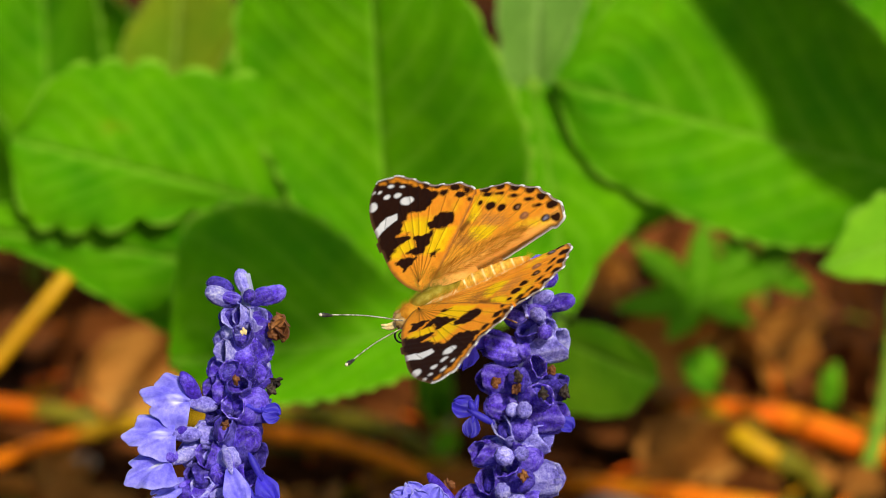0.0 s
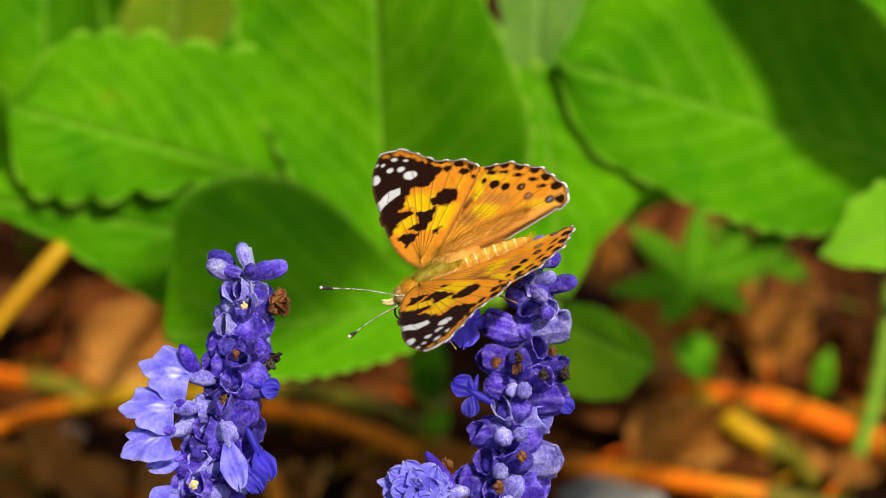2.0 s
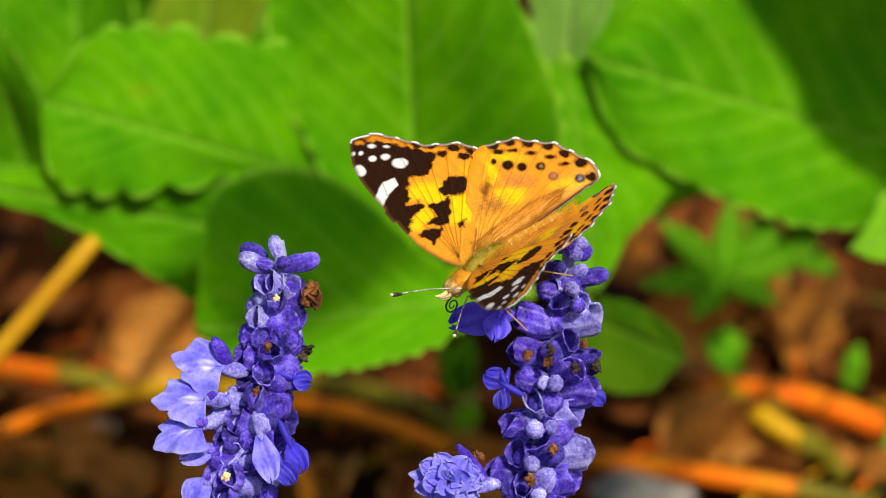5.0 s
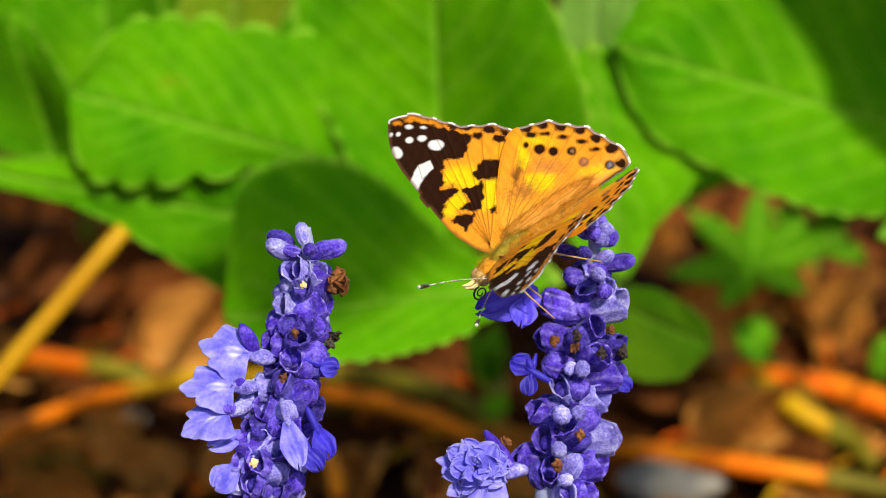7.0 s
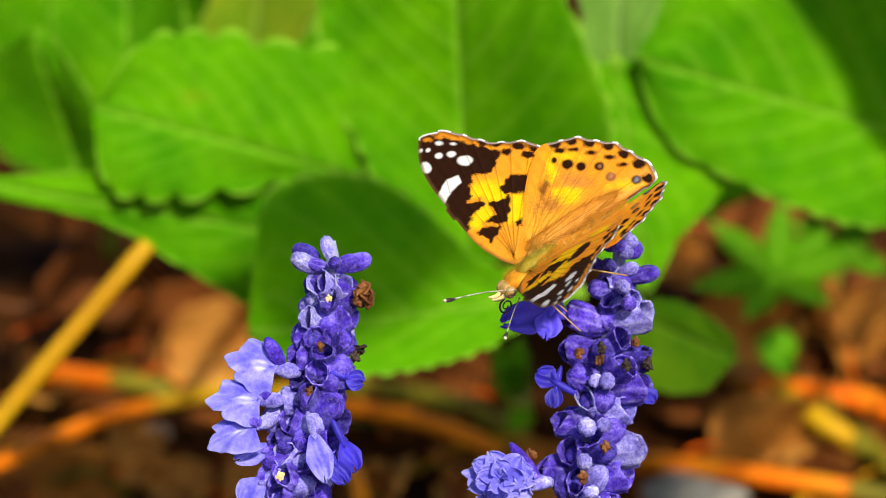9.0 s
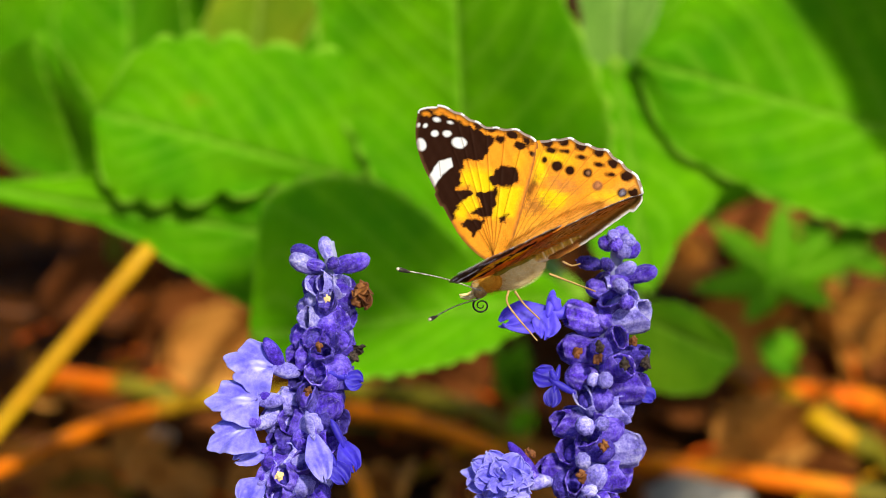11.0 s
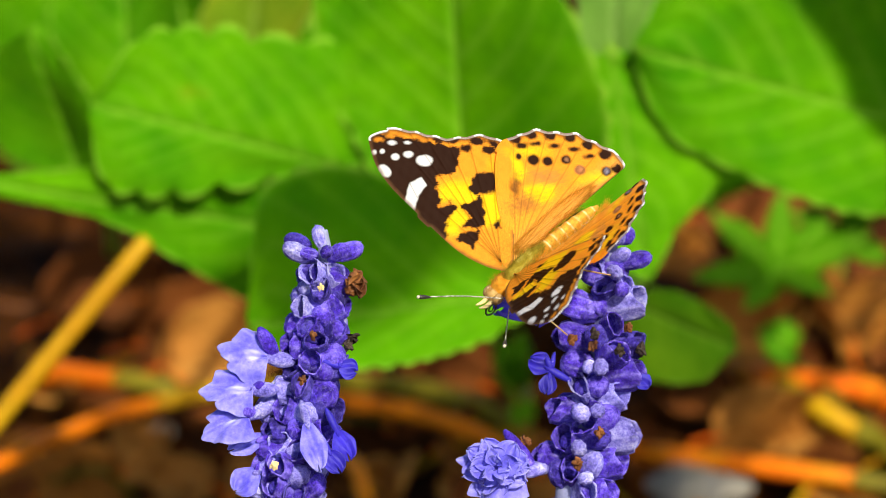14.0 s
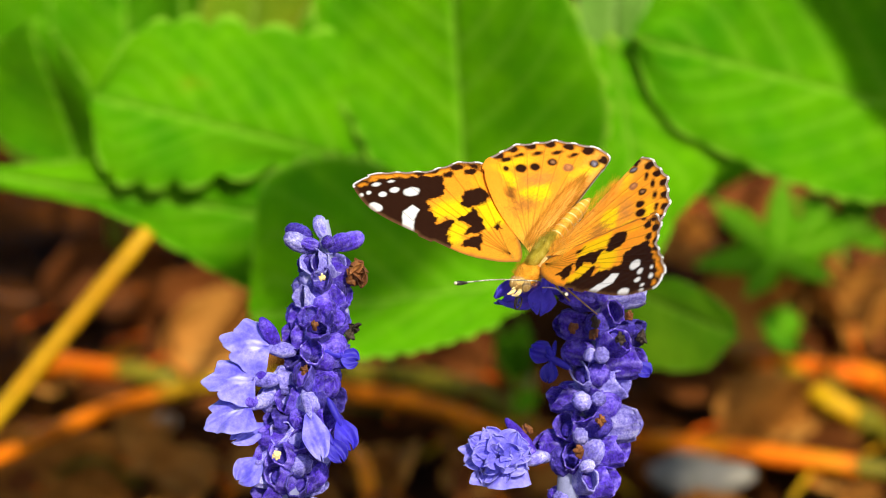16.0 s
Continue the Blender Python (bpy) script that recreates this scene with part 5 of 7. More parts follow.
    lay(col, oval(a, b, 13.7, 13.0, 0.5) + 0.2 * n1, DARK, 0.2)
    for k, (ca, cb, r) in enumerate(((15.3, 11.1, 0.85), (16.9, 9.5, 0.74), (19.4, 7.8, 0.70), (20.1, 5.1, 0.78), (23.3, 2.2, 0.75))):
        lay(col, oval(a, b, ca, cb, r * 1.15, r, -0.8) + 0.15 * n1, DARK if k != 3 else np.array((0.34, 0.13, 0.05)), 0.2)
        if k > 1:
            lay(col, oval(a, b, ca + 0.05, cb, r * (0.2 + 0.11 * k)) + 0.35 * n1 - 0.05, (np.array((0.40, 0.20, 0.10)), PINK, BLUE)[k - 2], 0.25, 0.85)
    for ca, cb, r in ((15.4, 14.0, 0.8), (17.4, 12.8, 0.62), (19.5, 10.6, 0.7), (21.6, 8.2, 0.7), (22.7, 5.8, 0.6)):
        lay(col, oval(a, b, ca, cb, r * 1.35, r * 0.6, -0.6) + 0.25 * n1, DARK, 0.2)
    for ca, cb, r in ((15.2, 15.5, 0.9), (17.7, 14.4, 0.9), (20.0, 12.4, 0.95), (22.4, 10.1, 0.95), (23.8, 7.3, 0.9), (25.0, 4.4, 0.95), (24.9, 1.4, 0.8)):
        lay(col, oval(a, b, ca, cb, r * 1.1, r * 0.9, -0.8) + 0.3 * n1, DARK, 0.22)
    for x, y in HIND_VEINS:
        lay(col, 0.06 - near_line(a, b, 3.0, 1.5, x, y), DUSK, 0.1, 0.6)
    fringe(col, a, b, edge, HIND_VEINS, (a > 14.2) & (b > -1.4), 0.36)
    return col


def wing_mesh(name, outline, pattern, veins, side, drop, groove=False):
    """A wing as a thin closed sheet, patterned above and below; side 1 is the right wing, -1 the left."""
    e = glide(outline + outline[:1], 600)[:-1] if len(outline[0]) == 3 else glide([(x, y, 0) for x, y in outline + outline[:1]], 601)[:-1]
    e = e[:, :2]
    # scallops: the margin bows out between the veins
    d = np.full(len(e), 9.0)
    for x, y in veins:
        d = np.minimum(d, np.hypot(e[:, 0] - x, e[:, 1] - y))
    mid = e.mean(0)
    out = e - mid
    e = e + out / np.linalg.norm(out, axis=1, keepdims=True) * (0.42 * np.clip(d, 0, 1.6) / 1.6 * (d < 3.2))[:, None]
    nr, nt = 140, len(e)
    r = (np.linspace(0, 1, nr) ** 0.85)[:, None, None]
    g = mid + (e - mid)[None] * r
    a, b = g[..., 0], g[..., 1]
    edge = np.full(a.shape, 9.0)
    for k in range(0, nt, 4):
        p, q = e[k], e[(k + 4) % nt]
        edge = np.minimum(edge, near_line(a, b, *p, *q))
    z = drop + 0.35 * np.sin(np.clip(b / 30, 0, 1) * np.pi) * 0.6
    for x, y in veins:
        z = z + 0.07 * np.exp(-((near_line(a, b, 0.6, 1.6, x, y) / 0.22) ** 2))
    z = z + 0.05 * rough_noise(a, b, 5.0, 3)
    thick = 0.10 * np.clip(edge / 0.5, 0.15, 1)
    up, low = pattern(a, b, edge, False), pattern(a, b, edge, True)
    if groove:
        # the inner margin folds down along the abdomen
        k = np.clip((a - 5) / 5, 0, 1)
        u = np.clip(1.6 - b, 0, None)
        phi = np.clip(u / 0.8, 0, np.pi / 2)
        rest = np.clip(u - 0.4 * np.pi, 0, None)
        z = z - k * (0.8 * (1 - np.cos(phi)) + rest)
        b = np.where(u > 0, b * (1 - k) + k * (1.6 - 0.8 * np.sin(phi)), b)
    tv = np.stack([a, side * b, z + thick], 2).reshape(-1, 3)
    lv = np.stack([a, side * b, z - thick], 2).reshape(-1, 3)
    idx = np.arange(nr * nt).reshape(nr, nt)
    nx = np.roll(idx, -1, 1)
    f = np.stack([idx[:-1].ravel(), idx[1:].ravel(), nx[1:].ravel(), nx[:-1].ravel()], 1)
    rim = np.stack([idx[-1], idx[-1] + nr * nt, nx[-1] + nr * nt, nx[-1]], 1)
    f = np.concatenate([f, f[:, ::-1] + nr * nt, rim])
    if side * poly_sign(e) < 0:
        f = f[:, ::-1]
    return mesh_of(name, np.concatenate([tv, lv]) * 0.001, f, {"pigment": np.concatenate([up.reshape(-1, 3), low.reshape(-1, 3)]), "underside": np.repeat([0.0, 1.0], nr * nt)})


def poly_sign(e):
    q = np.roll(e, -1, 0)
    return np.sign((e[:, 0] * q[:, 1] - q[:, 0] * e[:, 1]).sum())


def hairs(name, centre, radii, count, length, seed, lean=(0.6, 0, 0.2)):
    """Many fine hairs standing off an ellipsoid body, joined in one mesh; millimetres."""
    rng = np.random.default_rng(seed)
    n = rng.normal(size=(count, 3))
    n /= np.linalg.norm(n, axis=1, keepdims=True)
    root = np.array(centre) + n * np.array(radii) * 0.96
    way = n / np.array(radii)
    way /= np.linalg.norm(way, axis=1, keepdims=True)
    way = way + np.array(lean) + 0.3 * rng.normal(size=(count, 3))
    way /= np.linalg.norm(way, axis=1, keepdims=True)
    size = length * rng.uniform(0.5, 1.2, (count, 1))
    s = np.cross(way, rng.normal(size=(count, 3)))
    s /= np.linalg.norm(s, axis=1, keepdims=True)
    w = 0.022
    v = np.stack([root - s * w, root + s * w, root + way * size * 0.6 + s * w * 0.6, root + way * size], 1).reshape(-1, 3)
    k = np.arange(count)[:, None] * 4
    f = np.concatenate([k + [0, 1, 2], k + [0, 2, 3]])
    return mesh_of(name, v * 0.001, f)


def butterfly():
    ob = thing("butterfly", (0, 0, 0.25), "orange and black butterfly with white-spotted wing tips feeding on the sage", "butterfly")
    mm = 0.001
    body = part("thorax", lump("thorax", mm, 3, 0.06, 4, (4.5, 1.3, 1.3), (0.0032, 0, -0.0003)), FUR, ob, "olive-haired thorax")
    part("fur", hairs("fur", (3.2, 0, -0.1), (4.4, 1.2, 1.2), 1500, 1.1, 1, (1.2, 0, 0.9)), FUR, body)
    breast = part("breast", lump("breast", mm, 4, 0.06, 4, (4.7, 1.9, 2.4), (0.0032, 0, -0.0021)), FUR_CREAM, ob, "cream-haired underside")
    part("fur", hairs("fur", (3.2, 0, -2.2), (4.7, 1.9, 2.4), 2600, 0.7, 12, (1.3, 0, -0.2)), FUR_CREAM, breast)
    collar = part("collar", lump("collar", mm, 5, 0.06, 3, (2.5, 1.9, 1.6), (-0.0012, 0, -0.0014)), FUR_ORANGE, ob)
    part("fur", hairs("fur", (-1.2, 0, -1.4), (2.5, 1.9, 1.6), 1100, 1.1, 2, (0.3, 0, 0.4)), FUR_ORANGE, collar)
    head = part("head", lump("head", mm, 6, 0.05, 3, (1.35, 1.45, 1.25), (-0.0033, 0, -0.0017)), FUR_TAN, ob)
    part("fur", hairs("fur", (-3.3, 0, -1.7), (1.35, 1.45, 1.25), 500, 0.6, 13, (0.3, 0, 0.3)), FUR_TAN, head)
    for s in (1, -1):
        part("eye", lump("eye", mm, 7, 0.01, 3, (1.05, 0.6, 1.05), (-0.0036, s * 0.00115, -0.0016)), EYE, head, "striped brown compound eye")
        part("palp", tube("palp", [(-0.0042, s * 0.0005, -0.0020), (-0.0056, s * 0.0005, -0.0020), (-0.0068, s * 0.0004, -0.0012)], [0.0004, 0.00035, 0.00012]), FUR_CREAM, head, "cream palp")
    # abdomen of ringed segments
    n, m = 60, 24
    t = np.linspace(0, 1, n)[:, None]
    th = np.linspace(0, 2 * np.pi, m, endpoint=False)[None]
    r = np.interp(t, [0, 0.08, 0.3, 0.6, 0.85, 1], [0.7, 1.0, 1.2, 1.1, 0.8, 0.12]) * (1 + 0.05 * np.sin(t * 2 * np.pi * 8))
    g = np.stack([6.0 + 13.0 * t + 0 * th, r * np.cos(th), r * np.sin(th) - 1.2 - 0.6 * t**2], 2)
    ring = np.clip(np.sin(t * 2 * np.pi * 8 - 0.6), 0, 1) ** 14 * (np.sin(th) > -0.2) + 0 * th
    grain = np.random.default_rng(8).uniform(0.75, 1.25, (n, m, 1))
    col = (np.array((0.60, 0.33, 0.04)) * (1 - ring[..., None]) + np.array((0.90, 0.74, 0.40)) * ring[..., None]) * grain
    belly = np.clip(-np.sin(th) * 1.5 + 0.25, 0, 1)[..., None] * np.ones((n, m, 1))
    col = col * (1 - belly) + np.array((0.92, 0.80, 0.58)) * belly
    tail = part("abdomen", sheet("abdomen", g[:, ::-1] * mm, 0.0003, {"pigment": col[:, ::-1]}, wrap=True), pigment_material("abdomen scales", 0.7, 0.0, 2600.0), ob, "orange-brown ringed abdomen")
    part("fur", hairs("fur", (9, 0, -1.3), (5, 1.1, 1.1), 700, 0.7, 4, (1.4, 0, 0.2)), FUR_ORANGE, tail)
    wings = []
    for s in (1, -1):
        f = part("forewing", wing_mesh("forewing", FORE_EDGE, fore_pattern, FORE_VEINS, s, 0.12), WING, ob, "orange forewing with a black white-spotted tip")
        h = part("hindwing", wing_mesh("hindwing", HIND_EDGE, hind_pattern, HIND_VEINS, s, -0.12, True), WING, ob, "orange hindwing with a row of dark eye-spots")
        part("fur", hairs("fur", (11.0, s * 1.9, 0.30), (9.0, 1.4, 0.2), 1500, 1.9, 21, (1.6, -0.10 * s, 0.12)), FUR_ORANGE, h)
        part("fur", hairs("fur", (2.0, s * 2.0, 0.3), (2.2, 2.0, 0.25), 260, 0.9, 22, (0.9, s * 0.8, 0.2)), FUR, f)
        wings.append((f, h))
    feelers = []
    for k in (1, 2):
        b, d = Vector((-0.0146, 0, 0)), Vector((-1, 0, 0))
        an = part("antenna", tube("antenna", [(0, 0, 0), (-0.0073, 0, 0.0004), b], [0.00012, 0.00009, 0.00010], 8, 40), HORN_GREY, ob, "thin ringed antenna")
        part("club", tube("club", [b - d * 0.0018, b - d * 0.0008, b, b + d * 0.0003], [0.00014, 0.00031, 0.00036, 0.00022], 10, 16), HORN, an)
        part("club_tip", lump("club_tip", 0.00027, 9, 0.02, 2, at=b + d * 0.0004), HORN_PALE, an)
        feelers.append(an)
    for k, p in enumerate(LEGS):
        part("leg", tube("leg", [Vector(q) * mm for q in p], [0.00021, 0.00017, 0.00011], 8, 30), LEG, ob, "thin tan leg")
    coil = [(-4.2, 0.0, -2.4)]
    for k in range(26):
        th = k / 25 * 3.4 * math.pi
        rad = 1.2 * (1 - k / 25) + 0.32
        coil.append((-5.0 - rad * math.sin(th) * 0.9 + 0.4, 0.0, -5.2 + rad * math.cos(th) + 0.6))
    part("proboscis", tube("proboscis", [Vector(q) * mm for q in coil], [0.00017, 0.00013, 0.00009], 8, 120), HORN, ob, "coiled black proboscis")
    return ob, wings, feelers



LEGS = [[(0.7, -3.2, -2.4), (-0.1, -6.1, -3.1), (1.5, -10.4, -8.5)], [(1.5, -2.8, -3.3), (1.8, -3.4, -5.7), (2.9, -4.7, -8.9)], [(7.5, -1.8, -3.9), (9.2, -3.1, -5.2), (13.1, -8.5, -6.4)], [(10.1, 0.1, -4.1), (11.1, -0.8, -5.0), (12.5, -1.2, -5.2)]]
INSECT, WINGS, FEELERS = butterfly()

BODY_ROWS = [
    (0.0, pose(0.00733, -0.00334, 0.24805, 10.4, -25.4, 3.1)),
    (0.5, pose(0.00736, -0.00293, 0.24786, 11.5, -25.2, 3.0)),
    (1.0, pose(0.00734, -0.00227, 0.24764, 11.2, -25.3, 2.9)),
    (1.5, pose(0.00735, -0.00164, 0.24734, 11.5, -25.3, 3.0)),
    (2.0, pose(0.00723, -0.00106, 0.24738, 9.8, -24.7, 2.3)),
    (2.2, pose(0.00707, -0.00058, 0.24736, 11.8, -25.9, 1.0)),
    (2.5, pose(0.00703, -0.00046, 0.24736, 12.3, -26.3, 0.7)),
    (3.0, pose(0.00686, -0.00024, 0.24906, 7.4, -24.7, -9.9)),
    (3.1, pose(0.00686, -0.00024, 0.24906, 7.4, -24.7, -9.9)),
    (3.2, pose(0.00745, -0.00069, 0.24809, -8.6, -26.3, 6.8)),
    (3.3, pose(0.00825, -0.00092, 0.24728, 8.1, -22.4, 34.0)),
    (3.5, pose(0.00825, -0.00092, 0.24728, 8.1, -22.4, 34.0)),
    (4.0, pose(0.00939, -0.00090, 0.24796, 8.6, -19.5, 35.3)),
    (6.5, pose(0.01043, -0.00307, 0.24812, 15.2, -30.3, 27.3)),
    (7.0, pose(0.01026, -0.00300, 0.24816, 14.3, -27.8, 27.5)),
    (7.5, pose(0.01024, -0.00395, 0.24830, 14.8, -28.5, 27.5)),
    (8.0, pose(0.01037, -0.00395, 0.24849, 12.4, -27.2, 29.1)),
    (8.5, pose(0.01041, -0.00385, 0.24855, 12.3, -26.1, 28.3)),
    (9.0, pose(0.01047, -0.00415, 0.24866, 11.6, -25.2, 29.5)),
    (11.4, pose(0.00570, -0.00530, 0.24848, 12.4, -27.0, 0.9)),
    (11.5, pose(0.00551, -0.00549, 0.24835, 13.6, -26.9, 1.1)),
    (11.6, pose(0.00532, -0.00568, 0.24822, 14.8, -26.8, 1.3)),
    (11.7, pose(0.00548, -0.00552, 0.24833, 13.8, -26.9, 1.1)),
    (11.8, pose(0.00560, -0.00540, 0.24842, 13.0, -26.9, 1.0)),
    (11.9, pose(0.00583, -0.00517, 0.24857, 11.6, -27.0, 0.7)),
    (12.0, pose(0.00614, -0.00486, 0.24879, 9.7, -27.2, 0.3)),
    (12.1, pose(0.00614, -0.00486, 0.24879, 9.7, -27.2, 0.3)),
    (12.2, pose(0.00617, -0.00490, 0.24887, 9.6, -27.0, 0.2)),
    (12.3, pose(0.00627, -0.00505, 0.24921, 9.1, -26.3, -0.2)),
    (12.4, pose(0.00639, -0.00522, 0.24961, 8.6, -25.4, -0.8)),
    (12.5, pose(0.00640, -0.00523, 0.24963, 8.6, -25.4, -0.8)),
    (12.6, pose(0.00634, -0.00516, 0.24958, 8.3, -25.6, -0.6)),
    (12.7, pose(0.00629, -0.00512, 0.24954, 8.2, -25.7, -0.4)),
    (12.8, pose(0.00616, -0.00498, 0.24943, 7.7, -26.0, 0.0)),
    (12.9, pose(0.00589, -0.00470, 0.24921, 6.6, -26.6, 0.9)),
    (13.0, pose(0.00586, -0.00467, 0.24919, 6.5, -26.7, 1.0)),
    (13.1, pose(0.00586, -0.00467, 0.24919, 6.5, -26.7, 1.0)),
    (13.2, pose(0.00602, -0.00484, 0.24932, 7.1, -26.3, 0.5)),
    (13.3, pose(0.00635, -0.00517, 0.24958, 8.4, -25.5, -0.6)),
    (13.4, pose(0.00702, -0.00533, 0.24967, 5.3, -24.6, 7.9)),
    (13.5, pose(0.00853, -0.00579, 0.24998, 0.9, -21.6, 28.7)),
    (13.6, pose(0.00879, -0.00588, 0.24935, 7.5, -23.4, 30.3)),
    (13.7, pose(0.00940, -0.00557, 0.24678, 20.8, -28.0, 30.8)),
    (14.0, pose(0.00960, -0.00547, 0.24592, 25.3, -29.6, 30.7)),
    (14.2, pose(0.00992, -0.00555, 0.24593, 23.2, -29.0, 33.2)),
    (14.3, pose(0.01094, -0.00579, 0.24599, 16.6, -26.9, 41.4)),
    (14.4, pose(0.01207, -0.00606, 0.24605, 9.2, -24.6, 50.4)),
    (14.5, pose(0.01228, -0.00611, 0.24606, 7.8, -24.1, 52.1)),
    (14.6, pose(0.01229, -0.00615, 0.24617, 7.7, -23.8, 52.3)),
    (14.7, pose(0.01231, -0.00626, 0.24643, 7.5, -22.9, 52.6)),
    (14.8, pose(0.01232, -0.00635, 0.24666, 7.3, -22.1, 52.9)),
    (15.0, pose(0.01233, -0.00641, 0.24681, 7.2, -21.7, 53.1)),
    (15.1, pose(0.01239, -0.00650, 0.24681, 7.2, -21.5, 53.4)),
    (15.2, pose(0.01246, -0.00659, 0.24681, 7.2, -21.4, 53.8)),
    (15.4, pose(0.01258, -0.00677, 0.24681, 7.2, -21.2, 54.5)),
    (15.5, pose(0.01265, -0.00686, 0.24681, 7.1, -21.0, 54.9)),
    (15.6, pose(0.01271, -0.00695, 0.24681, 7.1, -20.9, 55.2)),
    (15.8, pose(0.01284, -0.00713, 0.24682, 7.1, -20.7, 56.0)),
    (15.9, pose(0.01271, -0.00695, 0.24681, 7.1, -20.9, 55.2)),
    (16.0, pose(0.01296, -0.00731, 0.24682, 7.1, -20.4, 56.7)),
]
